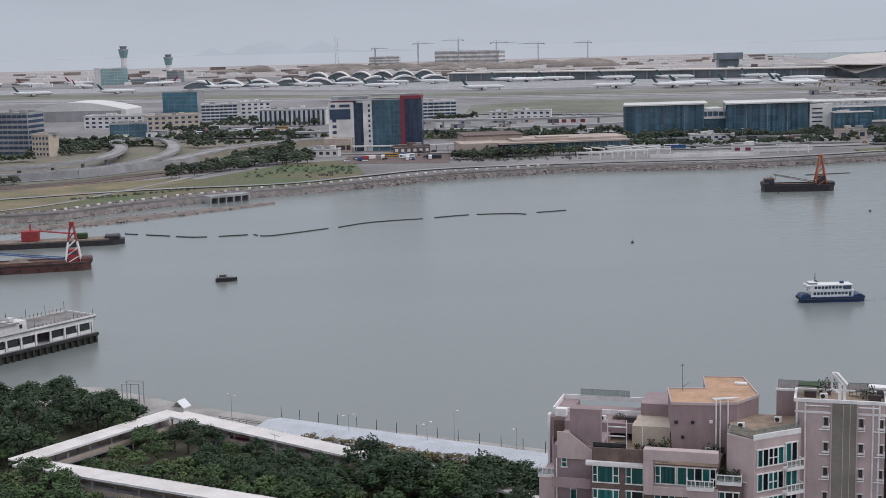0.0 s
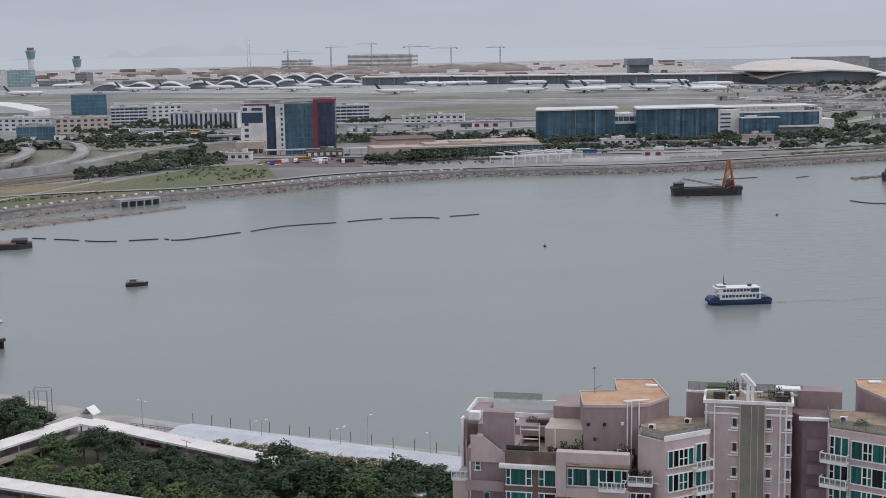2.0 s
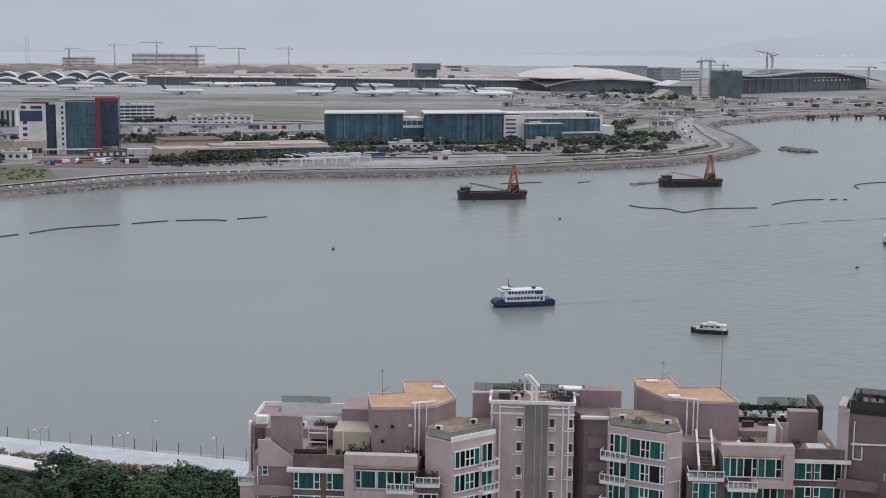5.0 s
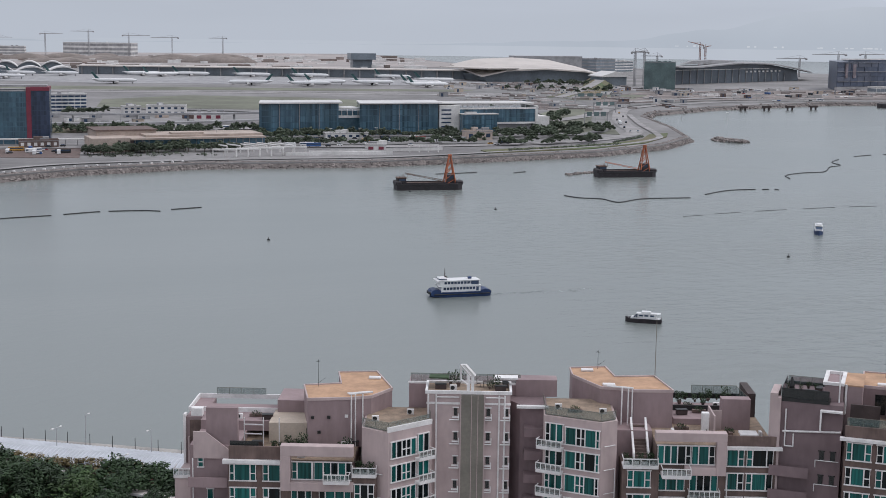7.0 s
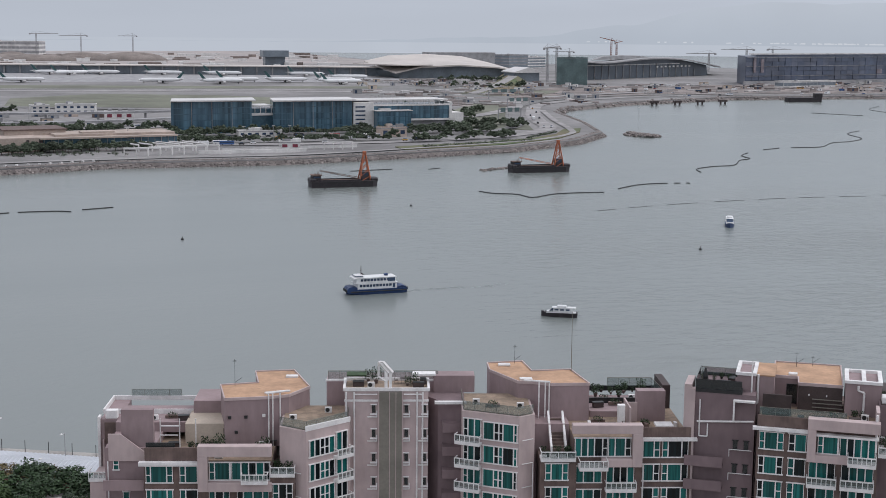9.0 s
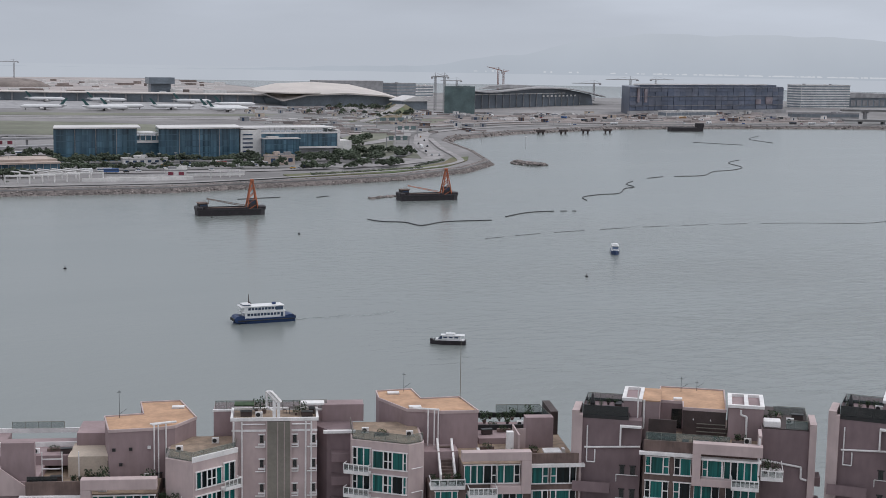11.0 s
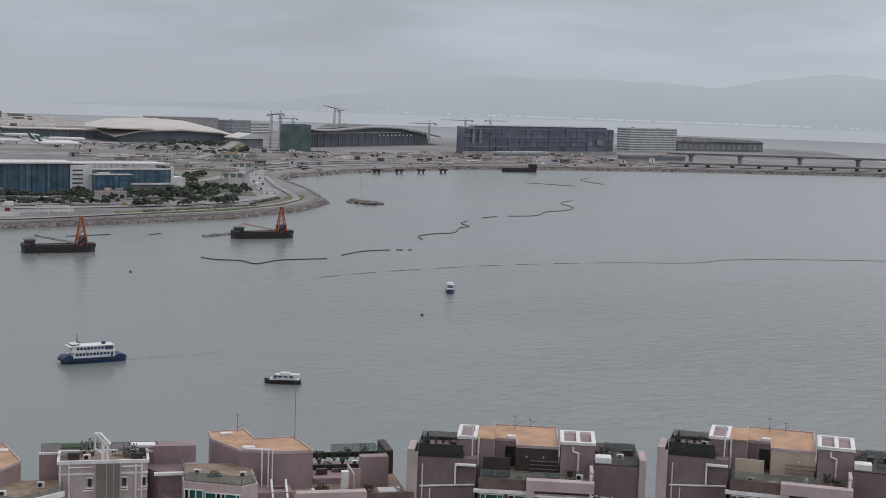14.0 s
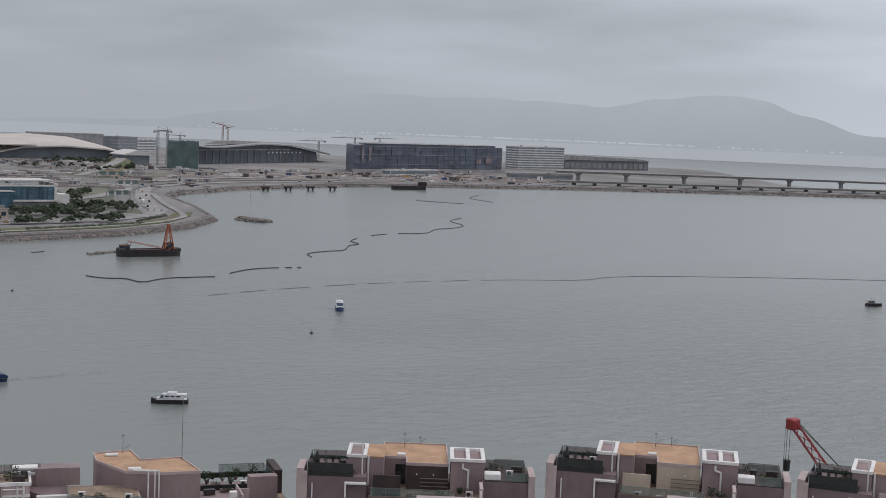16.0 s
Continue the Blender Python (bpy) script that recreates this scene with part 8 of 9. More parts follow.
prism(bm, [(-1.8, 2.4), (0, 4.0), (1.8, 2.4), (1.8, 2.65), (0, 4.3), (-1.8, 2.65)], -1.6, 1.6)
r = part("roof", bm, M_BOATW, kx)
for v in r.data.vertices:
    v.co = (v.co.x, v.co.z, v.co.y)


def old_pier():
    a, b = Vector((-150, 383.5)), Vector((-110.6, 437))
    ang = math.degrees(math.atan2(b.y - a.y, b.x - a.x))
    L = (b - a).length
    o = thing("ferry_pier", at(a.x, a.y, 0, ang), "old white concrete ferry pier building on dark piles", "pier")
    part("deck", boxes((-40, L, 0, 16, 2.2, 3.2), bevel=0.1), mat("dark_wet_timber", (0.035, 0.033, 0.030), 0.9, var=0.4, scale=0.5, fine=3), o)
    me = box_mesh("pile", 0.7, 0.7, 5.2, MATS["dark_wet_timber"])
    for k in range(44):
        for y in (0.5, 5.5, 10.5, 15.5):
            piece("pile", me, o, -39 + (L + 38) * k / 43, y, -2.8)
    part("fender_wall", boxes((-40, L - 0.2, 0.9, 15, -2, 2.2)), MATS["dark_wet_timber"], o)
    part("floor", boxes((-40, L - 0.5, 0.4, 15.6, 3.2, 3.5)), M_GREYC, o)
    part("rear_wall", boxes((-40, L - 2, 9, 9.3, 3.5, 8.0)), M_MAUVE, o)
    part("lintel", boxes((-40, L - 1, 0.6, 1.0, 6.9, 8.2), (L - 1.4, L - 1, 0.6, 15, 6.9, 8.2)), M_OFF, o)
    part("roof", boxes((-40.4, L - 0.6, 0.2, 15.4, 8.2, 8.6), bevel=0.05), mat("stained_roof_concrete", (0.22, 0.205, 0.195), 0.9, var=0.4, scale=0.2, fine=1.5), o)
    part("roof_kerb", hollow(bmesh.new(), -40.4, L - 0.6, 0.2, 15.4, 8.6, 9.1, 0.3), M_OFF, o)
    for k in range(20):
        x = -39 + (L + 37) * k / 19
        part("column", boxes((x - 0.3, x + 0.3, 0.6, 1.1, 3.5, 6.9)), M_OFF, o)
    for k in range(19):
        x = -38.4 + (L + 37) * k / 19
        if k % 4 != 3:
            part("dado", boxes((x, x + 4.2, 0.7, 0.9, 3.5, 4.5)), M_OFF, o)
            part("opening", boxes((x, x + 4.2, 1.3, 1.4, 4.5, 6.8)), M_DARKGLASS, o)
    part("upper_storey", boxes((-14, L - 30, 1.4, 10, 8.6, 11.2), bevel=0.05), M_OFF, o)
    part("upper_roof", boxes((-14.6, L - 29.4, 0.8, 10.6, 11.2, 11.5)), MATS["stained_roof_concrete"], o)
    for k in range(6):
        x = -12 + 6.4 * k
        part("upper_window", boxes((x, x + 2, 1.32, 1.4, 9.4, 10.6)), M_DARKGLASS, o)
    part("turret", boxes((L - 32, L - 26, 2, 7, 8.6, 11.6), (L - 31.4, L - 29.6, 3, 5, 11.9, 12.9)), M_OFF, o)
    part("turret_window", boxes((L - 31, L - 30, 1.9, 2, 9.4, 10.6), (L - 28.6, L - 27.6, 1.9, 2, 9.4, 10.6)), M_DARKGLASS, o)
    bm = bmesh.new()
    for k in range(16):
        x = L - 24 + 1.5 * k
        h = 1.0 if k % 5 else 3.0
        tube(bm, (x, 14.8, 9), (x, 14.8, 9 + h), 0.09, sides=4)
        tube(bm, (x, 0.8, 9), (x, 0.8, 9 + h * 0.7), 0.07, sides=4)
    part("roof_posts", bm, M_BLACK, o)


old_pier()


def crawler_crane():
    o = thing("crawler_crane", at(194.6, 125.8, 4.0), "red lattice-boom crawler crane with a black hook block", "crane")
    tip, base = Vector((-21, 25, 44.6)), Vector((0, 0, 3))
    part("tracks", boxes((-4, 4, -3.4, -2.2, 0, 1.2), (-4, 4, 2.2, 3.4, 0, 1.2), bevel=0.3), M_BLACK, o)
    part("house", boxes((-3, 4.5, -1.8, 1.8, 1.2, 4.2), bevel=0.3), M_REDP, o)
    d = (tip - base).normalized()
    s = d.cross(Vector((0, 0, 1))).normalized() * 0.9
    u = s.cross(d).normalized() * 0.9
    bm = bmesh.new()
    for a in (s + u, s - u, -s + u, -s - u):
        tube(bm, base + a, tip + a * 0.6, 0.13, 0.11, 5)
    n = 26
    for k in range(n):
        p, q = base.lerp(tip, k / n), base.lerp(tip, (k + 1) / n)
        for a, b in ((s + u, s - u), (s - u, -s - u), (-s - u, -s + u), (-s + u, s + u)):
            tube(bm, p + a * (1 - 0.4 * k / n), q + b * (1 - 0.4 * k / n), 0.07, sides=4)
    part("boom", bm, M_REDP, o)
    part("boom_head", boxes((tip.x - 1.1, tip.x + 0.9, tip.y - 0.8, tip.y + 0.8, tip.z - 0.9, tip.z + 0.9), bevel=0.2), M_REDP, o)
    bm = bmesh.new()
    for k in (-0.3, 0.3):
        tube(bm, tip + Vector((-1.0, k, -0.5)), tip + Vector((-1.0, k, -6.0)), 0.05, sides=4)
    tube(bm, tip + Vector((-1.8, 0, -0.3)), tip + Vector((-1.8, 0, -16)), 0.04, sides=4)
    tube(bm, tip + Vector((0.4, 0, 0.8)), base + Vector((4, -3, 6)), 0.06, sides=4)
    tube(bm, tip + Vector((0.4, 0.5, 0.8)), base + Vector((5, -3, 6)), 0.06, sides=4)
    part("cable", bm, M_BLACK, o)
    part("hook_block", tube(bmesh.new(), tip + Vector((-1.0, 0, -7.6)), tip + Vector((-1.0, 0, -5.8)), 0.5, 0.6, 8), M_BLACK, o)


crawler_crane()

# ---- trees and clutter on the island ----
rnd = random.Random(99)
WOODS = ([(-178 + 5.2 * i + rnd.uniform(-3, 3), 925 + 7.5 * i + rnd.uniform(-9, 9)) for i in range(16)] + [(-170 + 5.2 * i + rnd.uniform(-3, 3), 945 + 7.0 * i + rnd.uniform(-9, 9)) for i in range(14)]
         + [(-150 + 7 * i + rnd.uniform(-4, 4), 990 + 3 * i + rnd.uniform(-8, 8)) for i in range(9)]
         + [(16 + 6 * i + rnd.uniform(-2, 2), 1006 + 2.6 * i + rnd.uniform(-4, 4)) for i in range(13)]
         + [(60 + 9 * i, 1100 + rnd.uniform(-16, 16)) for i in range(10)] + [(-8 + 9 * i, 1200 + rnd.uniform(-18, 18)) for i in range(14)]
         + [(155 + 6.5 * i + rnd.uniform(-2, 2), 1142 + rnd.uniform(-8, 8)) for i in range(16)]
         + [(300 + 6 * i + rnd.uniform(-2, 2), 1150 + rnd.uniform(-14, 10)) for i in range(20)] + [(405 + 5 * i, 1175 + 4 * i + rnd.uniform(-10, 10)) for i in range(8)]
         + [(-330 + 9 * i + rnd.uniform(-4, 4), 1180 + 6 * i + rnd.uniform(-20, 20)) for i in range(8)] + [(-268 + 6 * i, 1385 + rnd.uniform(-14, 14)) for i in range(9)]
         + [(-240 + 8 * i, 1500 + rnd.uniform(-14, 14)) for i in range(14)] + [(-4 + 5 * i, 1478 + rnd.uniform(-6, 6)) for i in range(9)]
         + [(-345 + 7 * i, 1080 + rnd.uniform(-10, 10)) for i in range(5)] + [(-345 + 6 * i, 862 + 4 * i + rnd.uniform(-5, 5)) for i in range(12)]
         + [(640 + 18 * i, 2000 + rnd.uniform(-30, 30)) for i in range(8)] + [(780 + 16 * i, 2190 + rnd.uniform(-30, 30)) for i in range(6)])
WOODS += ([(130 + 5.5 * i, 1146 + rnd.uniform(-7, 5)) for i in range(34)] + [(128 + 7 * i, 1070 + rnd.uniform(-4, 4)) for i in range(28)] + [(14 + 5 * i, 1008 + 2.4 * i + rnd.uniform(-5, 5)) for i in range(16)]
          + [(300 + 5 * i, 1128 + rnd.uniform(-12, 12)) for i in range(26)] + [(330 + 6 * i, 1052 + 1.5 * i + rnd.uniform(-10, 10)) for i in range(16)] + [(-185 + 4.6 * i, 940 + 6.6 * i + rnd.uniform(-14, 14)) for i in range(20)]
          + [(-100 + 8 * i, 1216 + rnd.uniform(-10, 10)) for i in range(40)] + [(-300 + 9 * i, 1440 + rnd.uniform(-8, 8)) for i in range(20)] + [(-330 + 5 * i, 1240 + rnd.uniform(-40, 40)) for i in range(26)] + [(-210 + 8 * i, 1180 + 4 * i + rnd.uniform(-12, 12)) for i in range(12)]
          + [(440 + 7 * i, 1290 + 12 * i + rnd.uniform(-10, 10)) for i in range(12)])
WOODS += ([(rnd.uniform(-335, -268), rnd.uniform(1130, 1235)) for _ in range(70)] + [(-236 + 3.0 * i + rnd.uniform(-3, 3), 1275 + rnd.uniform(-12, 12)) for i in range(40)]
          + [(-166 + 2.2 * i + rnd.uniform(-5, 5), 958 + 10 * i + rnd.uniform(-8, 8)) for i in range(20)] + [(-150 + 2.6 * i + rnd.uniform(-5, 5), 1000 + 7 * i + rnd.uniform(-6, 6)) for i in range(14)]
          + [(10 + 4.4 * i + rnd.uniform(-2, 2), 1010 + 0.9 * i + rnd.uniform(-5, 3)) for i in range(26)] + [(700 + 5 * i + rnd.uniform(-5, 5), 1880 + 7 * i + rnd.uniform(-14, 14)) for i in range(24)]
          + [(740 + 5 * i, 2240 + rnd.uniform(-20, 20)) for i in range(34)] + [(rnd.uniform(420, 480), rnd.uniform(1160, 1240)) for _ in range(24)])
WOODS.sort(key=lambda p: math.hypot(*p))
for x, y in WOODS[:150]:
    tree(rnd.choice(FAR), x, y, 4.1, rnd.uniform(0.7, 1.15), rnd.uniform(0, 360), "haze-paled green broadleaf tree on the airport island", "island trees")


def far_woods(spots):
    """The remoter trees as one leafy mass of crowns."""
    co, fa = [], []
    for x, y in spots:
        me = rnd.choice(FAR)[1]
        v = np.empty(len(me.vertices) * 3)
        me.vertices.foreach_get("co", v)
        a, s = rnd.uniform(0, 6.28), rnd.uniform(0.75, 1.2)
        v = v.reshape(-1, 3) * s
        r = np.array(((math.cos(a), -math.sin(a), 0), (math.sin(a), math.cos(a), 0), (0, 0, 1)))
        base = sum(len(c) for c in co)
        co.append(v @ r.T + np.array((x, y, 4.0)))
        fa.append(np.arange(len(v)).reshape(-1, 4) + base)
    me = bpy.data.meshes.new("far_trees")
    me.from_pydata(np.concatenate(co).tolist(), [], np.concatenate(fa).tolist())
    me.materials.append(M_LEAF)
    tagged(new("far_trees", me), "haze-paled green trees spread over the airport island", "trees", kind="stuff")


far_woods(WOODS[150:] + [(rnd.uniform(380, 470), rnd.uniform(1190, 1500)) for _ in range(40)])


def bush_belt(name, rows, label):
    """Low scrub as one leafy mass."""
    r = random.Random(len(rows) * 7)
    bm = bmesh.new()
    for x, y, s in rows:
        leaf_cloud(bm, r, Vector((x, y, 4.3 + s * 0.5)), s, 26, 0.55, 0.6)
    tagged(part(name, bm, M_LEAF), label, "shrubs", kind="stuff")


bush_belt("shrub_belt", [(318 + 1.5 * i + rnd.uniform(-1, 1), 1000 + 0.62 * i + rnd.uniform(-4, 4), rnd.uniform(1.2, 2.4)) for i in range(74)] + [(430 + 1.0 * i, 1065 + 1.15 * i + rnd.uniform(-3, 3), rnd.uniform(0.8, 1.8)) for i in range(50)], "dark green hedge of shrubs along the sea wall")
bush_belt("park_scrub", [(rnd.uniform(-130, -60), rnd.uniform(905, 990), rnd.uniform(0.8, 2.0)) for i in range(70)] + [(-215 + 2.2 * i + rnd.uniform(-1, 1), 806 + 1.4 * i + rnd.uniform(-3, 3), rnd.uniform(0.8, 1.7)) for i in range(30)] + [(rnd.uniform(10, 100), rnd.uniform(985, 1012), rnd.uniform(0.8, 2.0)) for i in range(60)], "scattered shrubs and young palms on the park grass")


def flyover():
    o = thing("ramp_bridge", at(0, 0, 0), "curved concrete road ramp on columns", "bridge")
    run = smooth_run([(-420, 930), (-303, 952), (-268, 985), (-250, 1040), (-256, 1120), (-276, 1185), (-268, 1222), (-240, 1205), (-220, 1150), (-208, 1070), (-218, 1010), (-240, 975), (-300, 940)], 5)
    bm, pb = bmesh.new(), bmesh.new()
    rows, rail = [], []
    for i, p in enumerate(run):
        p = Vector(p)
        d = (Vector(run[min(i + 1, len(run) - 1)]) - Vector(run[max(i - 1, 0)])).normalized()
        n = Vector((-d.y, d.x))
        z = 10.0 - 4.0 * max(0, i - 42) / 18
        rows.append([bm.verts.new((*(p + n * s), z + h)) for s, h in ((-5, 0), (5, 0), (5, -1.2), (-5, -1.2))])
        rail.append([[pb.verts.new((*(p + n * s), z + h)) for s, h in ((e, 0), (e, 1.1), (e + 0.4, 1.1), (e + 0.4, 0))] for e in (-5, 4.6)])
    for a, b in zip(rows, rows[1:]):
        for j in range(4):
            bm.faces.new((a[j], b[j], b[(j + 1) % 4], a[(j + 1) % 4]))
    for a, b in zip(rail, rail[1:]):
        for s in (0, 1):
            for j in range(3):
                pb.faces.new((a[s][j], b[s][j], b[s][j + 1], a[s][j + 1]))
    part("deck", bm, M_ROAD_L, o)
    part("parapet", pb, M_GREYC, o)
    for i in range(3, len(run) - 3, 3):
        x, y = run[i]
        part("pier", boxes((x - 1, x + 1, y - 1, y + 1, 4, 8.6)), M_GREYC, o)
    wall = thing("retaining_wall", at(0, 0, 0), "long pale concrete retaining wall beside the road", "wall")
    rn = [(-420, 902), (-300, 915), (-245, 939), (-212, 980), (-178, 1022)]
    for a, b in zip(rn, rn[1:]):
        d = (Vector(b) - Vector(a)).normalized()
        n = Vector((-d.y, d.x)) * 0.6
        part("panel", prism(bmesh.new(), [tuple(Vector(a) - n), tuple(Vector(b) - n), tuple(Vector(b) + n), tuple(Vector(a) + n)], 4.2, 9.6), M_GREYC, wall)
    # elevated road behind the low terminal
    o2 = thing("road_bridge", at(0, 0, 0), "long low elevated road behind the terminal", "bridge")
    run = smooth_run([(-130, 1262), (0, 1248), (110, 1262), (200, 1300), (330, 1330)], 5)
    for k, (z, w, off) in enumerate(((8.5, 10, 0), (13.0, 9, 60))):
        part("deck", ribbon([(x + off, y + off) for x, y in run], w, z, z + 1.8), M_GREYC, o2)
        for i in range(1, len(run), 2):
            x, y = Vector(run[i]) + Vector((off, off))
            part("pier", boxes((x - 0.9, x + 0.9, y - 1.5, y + 1.5, 4, z)), M_GREYC, o2)


flyover()

# white ramp beams of the pick-up shelter
sh = thing("beam_shelter", at(100, 970, 4.2, 17), "row of white slanting shelter beams by the shore road", "shelter")
for k in range(7):
    b = part("beam", boxes((0, 17, -0.6, 0.6, 0, 1.2), bevel=0.1), M_OFF, sh)
    b.matrix_basis = at(9 * k, 12, 4.6, -38)
    part("post", boxes((9 * k - 0.4, 9 * k + 0.4, 11.6, 12.4, 0, 5.4)), M_OFF, sh)
    part("post", boxes((9 * k + 12.6, 9 * k + 13.4, 1.4, 2.2, 0, 4.6)), M_OFF, sh)
lw = part("shelter_wall", boxes((148, 226, 984, 985.2, 4.0, 6.6)), M_OFF)
tagged(lw, "long low white wall beside the shore road", "wall")
gt = thing("sign_gantry", at(242, 999, 4.2, -3), "white steel sign gantry over the shore road", "gantry")
part("beam", boxes((0, 22, -0.3, 0.3, 5.2, 6.0)), M_OFF, gt)
for x in (0, 7, 14, 21.4):
    part("post", boxes((x, x + 0.6, -0.3, 0.3, 0, 5.2)), M_OFF, gt)


def vehicles():
    """Cars, vans and buses on roads and in the yards: bodies with cabins and wheels, built once per colour."""
    cols = (("white", M_BOATW), ("dark grey", M_BLACK), ("red", M_REDP), ("blue", M_BLUEP), ("yellow", M_YEL))
    protos = {}

    def make(kind, cname, mt, m):
        lab = {"car": "%s saloon car on the island road", "bus": "%s single-deck bus on the island road", "truck": "%s box truck parked in a yard"}[kind] % cname
        o = thing(kind, m, lab, kind, "island vehicles")
        l, w, h = {"car": (4.4, 1.8, 0.8), "bus": (11, 2.5, 2.6), "truck": (8, 2.5, 2.7)}[kind]
        part("body", boxes((-l / 2, l / 2, -w / 2, w / 2, 0.4, 0.4 + h), bevel=0.15), mt, o)
        if kind == "car":
            part("cabin", boxes((-1.3, 1.4, -0.8, 0.8, 1.2, 1.75), bevel=0.2), M_GLASS_N, o)
        else:
            part("window", boxes((-l / 2 + 0.4, l / 2 - (0.4 if kind == "bus" else 5.8), -w / 2 - 0.03, w / 2 + 0.03, 1.6, 2.5)), M_GLASS_N, o)
        for x in (-l * 0.3, l * 0.3):
            part("axle_wheels", tube(bmesh.new(), (x, -w / 2, 0.35), (x, w / 2, 0.35), 0.35, 0.35, 8), M_BLACK, o)
        return o

    r = random.Random(17)
    spots = []
    for pts, n, z in ((((-20, 1072), (120, 1062), (250, 1050), (357, 1062)), 20, 4.5), (((492, 1170), (520, 1262), (566, 1388), (640, 1540)), 10, 4.5), (((-260, 1300), (-120, 1270), (60, 1240), (240, 1260), (420, 1290)), 26, 4.5), (((900, 1692), (1134, 1705), (1340, 1672)), 12, 4.5)):
        run = smooth_run(list(pts), 8)
        for _ in range(n):
            i = r.randrange(len(run) - 1)
            a, b = Vector(run[i]), Vector(run[i + 1])
            p = a.lerp(b, r.random()) + Vector((-(b - a).y, (b - a).x)).normalized() * r.choice((-3.5, 3.5))
            spots.append((p.x, p.y, math.degrees(math.atan2((b - a).y, (b - a).x)), z))
    for _ in range(46):
        spots.append((r.uniform(130, 330), r.uniform(1078, 1128), r.choice((0, 90, 12)), 4.05))
    for _ in range(50):
        spots.append((r.uniform(-300, -110), r.uniform(1330, 1420), r.choice((0, 90, 30)), 4.05))
    for _ in range(30):
        spots.append((r.uniform(-70, 0), r.uniform(1010, 1050), r.choice((0, 90, 30)), 4.05))
    for _ in range(60):
        spots.append((r.uniform(700, 1400), r.uniform(1760, 1990), r.uniform(0, 180), 4.25))
    for x, y, a, z in spots:
        kind = r.choice(("car", "car", "car", "truck", "bus"))
        c = r.choice(cols[:2] * 6 + cols)
        key = (kind, c[0])
        if key in protos:
            copy_thing(protos[key], at(x, y, z, a))
        else:
            protos[key] = make(kind, c[0], c[1], at(x, y, z, a))


vehicles()


def site_clutter():
    """Cabins, stacks and sheds of the works and cargo yards."""
    r = random.Random(41)
    mats = [M_OFF, M_GREYC, M_GREYC, M_OFF, M_BEIGE, M_CREAM, M_BROWN]
    names = ["white", "grey", "grey", "white", "beige", "cream", "brown"]
    for i in range(120):
        k = r.randrange(len(mats))
        zone = r.choice((0, 0, 1, 2, 3))
        x, y = ((r.uniform(650, 1450), r.uniform(1770, 2040)), (r.uniform(480, 760), r.uniform(1550, 2100)), (r.uniform(-330, 120), r.uniform(1290, 1420)), (r.uniform(560, 900), r.uniform(2050, 2260)))[zone]
        w, d, h = r.uniform(5, 16), r.uniform(4, 8), r.uniform(2.6, 6)
        o = thing("site_cabin", at(x, y, 4.0, r.uniform(-20, 20)), "%s site cabin in a works yard" % names[k], "cabin", "site cabins")
        part("body", boxes((0, w, 0, d, 0, h), bevel=0.1), mats[k], o)
        part("roof", boxes((-0.3, w + 0.3, -0.3, d + 0.3, h, h + 0.25)), M_GREYC, o)
        part("door", boxes((w * 0.2, w * 0.45, -0.08, 0, 0.3, h * 0.8)), M_GLASS_N, o)
    for i in range(26):
        x, y = r.choice(((r.uniform(-260, 420), r.uniform(1055, 1075)), (r.uniform(-200, 420), r.uniform(1230, 1300)), (r.uniform(500, 640), r.uniform(1200, 1560)), (r.uniform(850, 1500), r.uniform(1690, 1760))))
        o = thing("light_mast", at(x, y, 4.2), "tall grey road lighting mast on the island", "street lamp", "island lamps")
        part("pole", tube(bmesh.new(), (0, 0, 0), (0, 0, 13), 0.2, 0.12, 5), M_GREYC, o)
        part("head", boxes((-1.2, 1.2, -0.2, 0.2, 13, 13.3)), M_OFF, o)


site_clutter()


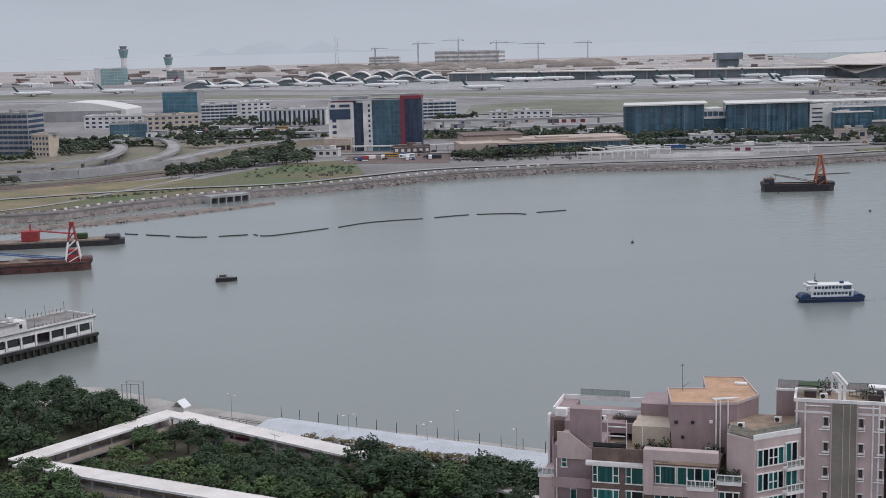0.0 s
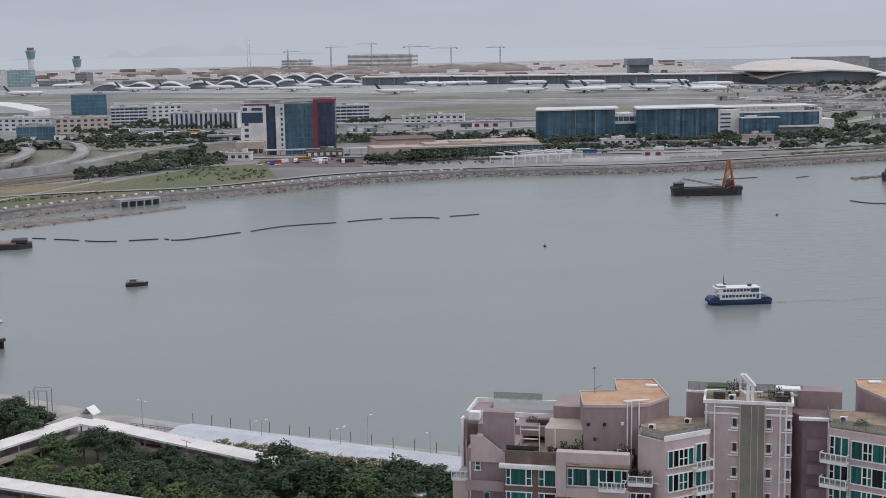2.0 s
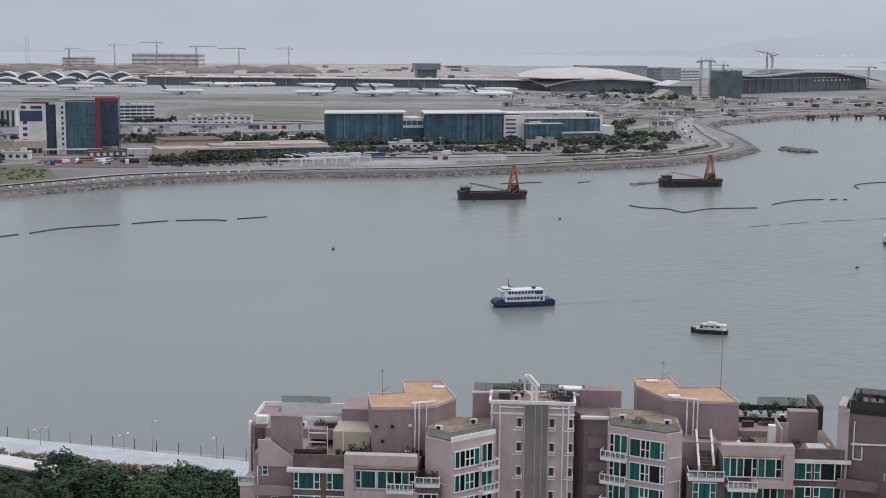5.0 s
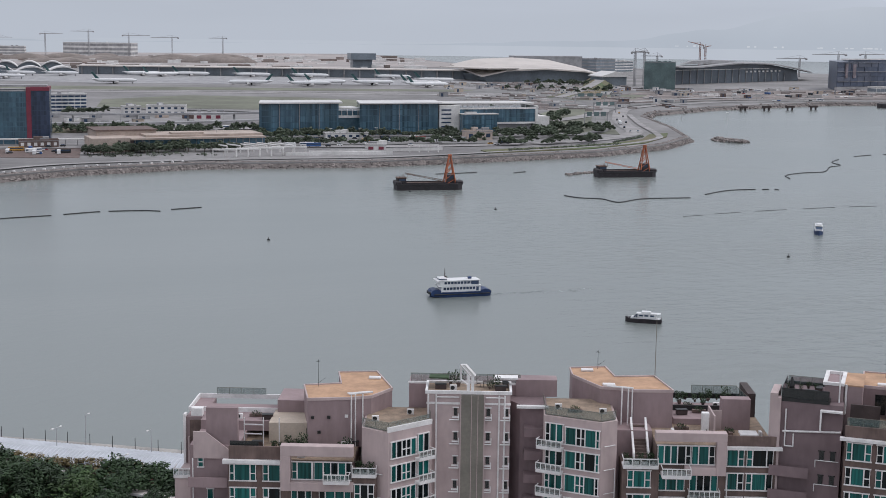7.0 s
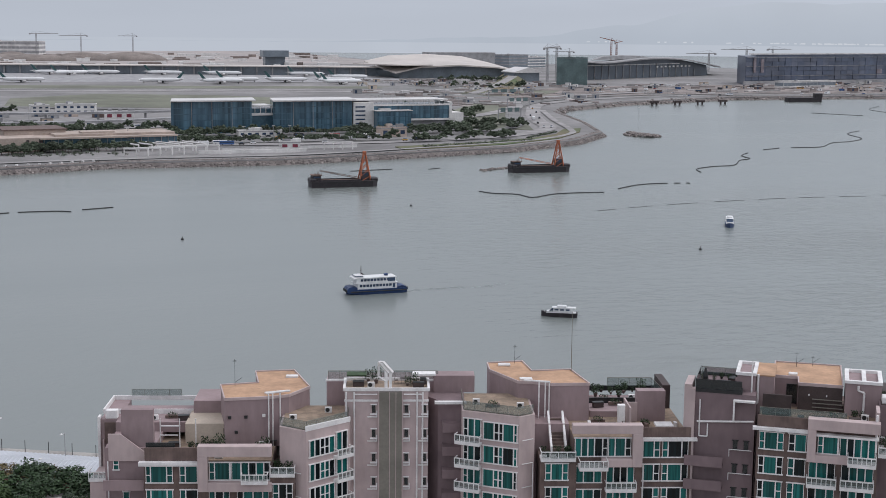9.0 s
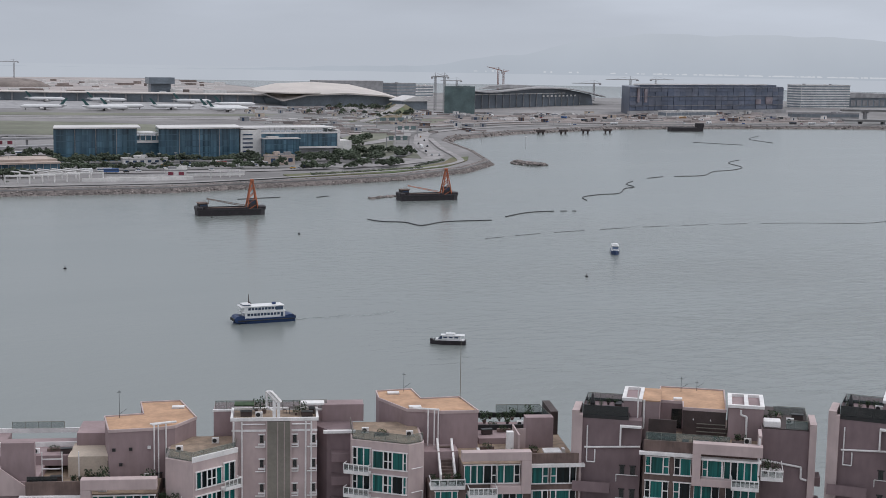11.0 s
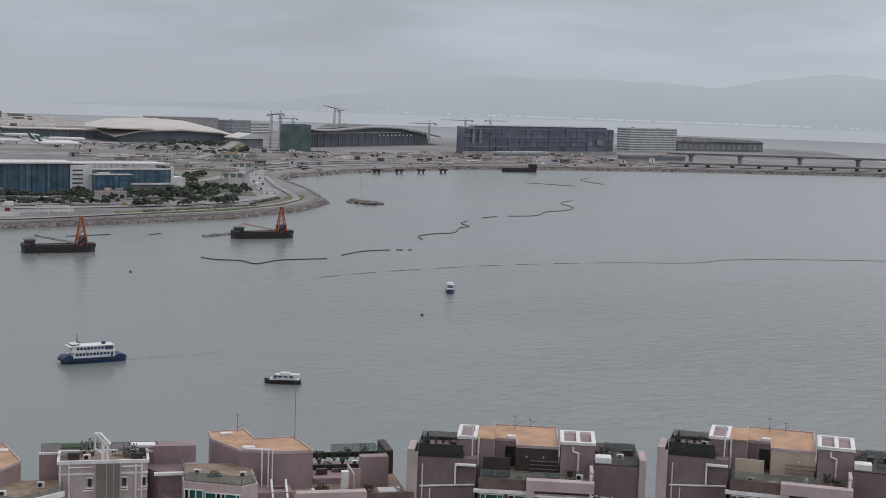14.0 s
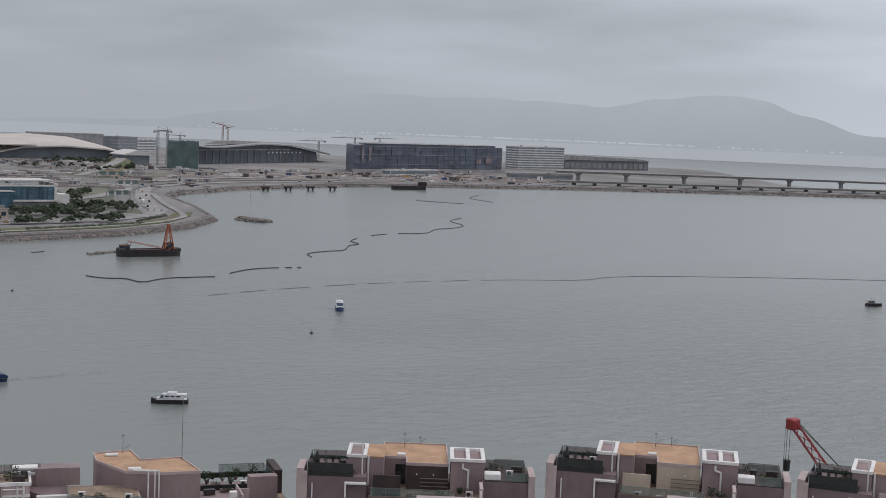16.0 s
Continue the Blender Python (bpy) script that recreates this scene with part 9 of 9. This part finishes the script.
def works_stacks():
    """Stacks of timber, pipes, hoardings and plant that cover the building site and the interchange."""
    r = random.Random(58)
    for name, n, material, label in (("works_stacks", 230, mat("mixed_stacks", (0.36, 0.315, 0.30), 0.9, var=0.3, scale=0.03, fine=0.4, bump=0, island=0.4), "brown and rust-red stacks of building materials"),
                                     ("works_panels", 170, mat("pale_panels", (0.52, 0.50, 0.49), 0.8, var=0.3, scale=0.03, fine=0.4, bump=0, island=0.5), "pale hoardings, tents and containers on the site")):
        bm = bmesh.new()
        for _ in range(n):
            x, y = r.choice(((r.uniform(640, 1450), r.uniform(1745, 2050)), (r.uniform(640, 1450), r.uniform(1745, 2050)), (r.uniform(500, 720), r.uniform(1480, 1900)), (r.uniform(560, 900), r.uniform(2050, 2260))))
            if abs(y - 1.25 * x - 500) < 60 and x < 760:
                continue
            w, d, h = r.uniform(2, 13), r.uniform(1, 5), r.uniform(0.4, 3.2)
            box(bm, x - w, x + w, y - d, y + d, 3.9, 4.2 + h)
        tagged(part(name, bm, material), label, "building materials", kind="stuff")
    # ramp to the departures hall, on a dark planted bank
    run = smooth_run([(640, 1790), (700, 1880), (770, 2010), (826, 2120), (880, 2260), (951, 2452)], 5)
    lift = [4.6 + 9.5 * min(1.0, i / 14) for i in range(len(run))]
    bank, rows = bmesh.new(), []
    for i, p in enumerate(run):
        d = (Vector(run[min(i + 1, len(run) - 1)]) - Vector(run[max(i - 1, 0)])).normalized()
        q = Vector((-d.y, d.x))
        rows.append([bank.verts.new((*(Vector(p) + q * k), z)) for k, z in ((-26, 3.9), (-9, lift[i] - 0.1), (9, lift[i] - 0.1), (26, 3.9))])
    for a, b in zip(rows, rows[1:]):
        for j in range(3):
            bank.faces.new((a[j], b[j], b[j + 1], a[j + 1]))
    bmesh.ops.recalc_face_normals(bank, faces=bank.faces)
    tagged(part("ramp_bank", bank, M_GRASS), "green planted bank below the airport ramp", "embankment", kind="structure")
    tagged(part("ramp_road", strip(bmesh.new(), run, 15, 5, lift), M_ROAD_L), "pale road ramp climbing to the terminal", "road", kind="structure")
    # glazed pavilion with a pale pitched roof
    o = thing("pavilion", at(852, 2170, 4, 8), "low glazed pavilion with a pale pitched roof", "building")
    part("wall", boxes((0, 46, 0, 40, 0, 15)), M_HALL, o)
    bm = prism(bmesh.new(), [(-3, 15), (49, 15), (49, 16.5), (23, 24), (-3, 16.5)], -4, 44)
    for v in bm.verts:
        v.co = (v.co.x, v.co.z, v.co.y)
    bmesh.ops.recalc_face_normals(bm, faces=bm.faces)
    part("roof", bm, M_ROOFW, o)
    for x, y, w, rot in ((612, 1650, 44, 10), (482, 1272, 26, 8), (560, 1450, 30, 12)):
        o = thing("sign_gantry", at(x, y, 4.2, rot), "pale steel sign gantry across the road", "gantry", "road gantries")
        part("beam", boxes((0, w, -0.5, 0.5, 10.5, 12)), M_GREYC, o)
        for u in (0, w - 0.8):
            part("post", boxes((u, u + 0.8, -0.4, 0.4, 0, 10.5)), M_GREYC, o)
        for k in range(3):
            part("sign_board", boxes((w * (0.1 + 0.3 * k), w * (0.3 + 0.3 * k), -0.8, -0.5, 8.5, 12.5)), M_SCAF, o, "grey-green back of a road sign")


works_stacks()


def white_portals():
    """Slanting white portal beams beside the low building, and the long white wall after them."""
    for i in range(6):
        o = thing("portal_frame", at(96 + 9.6 * i, 1012, 4.1), "white steel portal beam standing in a yard", "frame", "white portal frames")
        part("post", boxes((13.2, 14.2, 0, 1, 0, 4.6)), M_OFF, o)
        part("post", boxes((0, 1, 26, 27, 0, 4.6)), M_OFF, o)
        part("beam", tube(bmesh.new(), (13.7, 0.5, 4.9), (0.5, 26.5, 4.9), 0.6, 0.6, 4), M_OFF, o)
    o = thing("boundary_wall", at(168, 1003, 4.1, 6), "long low off-white boundary wall beside the road", "wall")
    part("wall", boxes((0, 104, 0, 0.5, 0, 2.6)), M_OFF, o)
    part("coping", boxes((-0.2, 104.2, -0.2, 0.7, 2.6, 2.85)), M_GREYC, o)


white_portals()


def far_works():
    """Spoil heaps, sheds and stacks on the remote reclaimed ground."""
    r = random.Random(77)
    for name, n, material, label in (("far_sheds", 170, M_OFF, "pale sheds scattered over distant reclaimed ground"), ("far_stacks", 110, mat("rusty_stacks", (0.25, 0.205, 0.185), 0.9, var=0.4, scale=0.02, fine=0.2, bump=0), "rusty brown stacks and plant on distant reclaimed ground")):
        bm = bmesh.new()
        for _ in range(n):
            y = r.uniform(2900, 4200)
            x = y * r.uniform(-0.30, 0.25)
            w = r.uniform(4, 26)
            box(bm, x - w, x + w, y, y + r.uniform(6, 20), 3.8, 3.8 + r.uniform(2, 9))
        tagged(part(name, bm, material), label, "sheds", kind="stuff")
    bm = bmesh.new()
    for _ in range(26):
        y = r.uniform(3300, 4100)
        x = y * r.uniform(-0.2, 0.12)
        m = pose(x, y, 3.0) @ Matrix.Diagonal((r.uniform(40, 110), r.uniform(20, 50), r.uniform(8, 20), 1))
        bmesh.ops.create_uvsphere(bm, u_segments=12, v_segments=6, radius=1, matrix=m)
    tagged(part("spoil_heaps", bm, mat("brown_spoil", (0.245, 0.21, 0.19), 0.95, var=0.3, scale=0.03, fine=0.3, bump=0), smooth=True), "low brown spoil heaps on distant reclaimed ground", "earth", kind="stuff")


far_works()
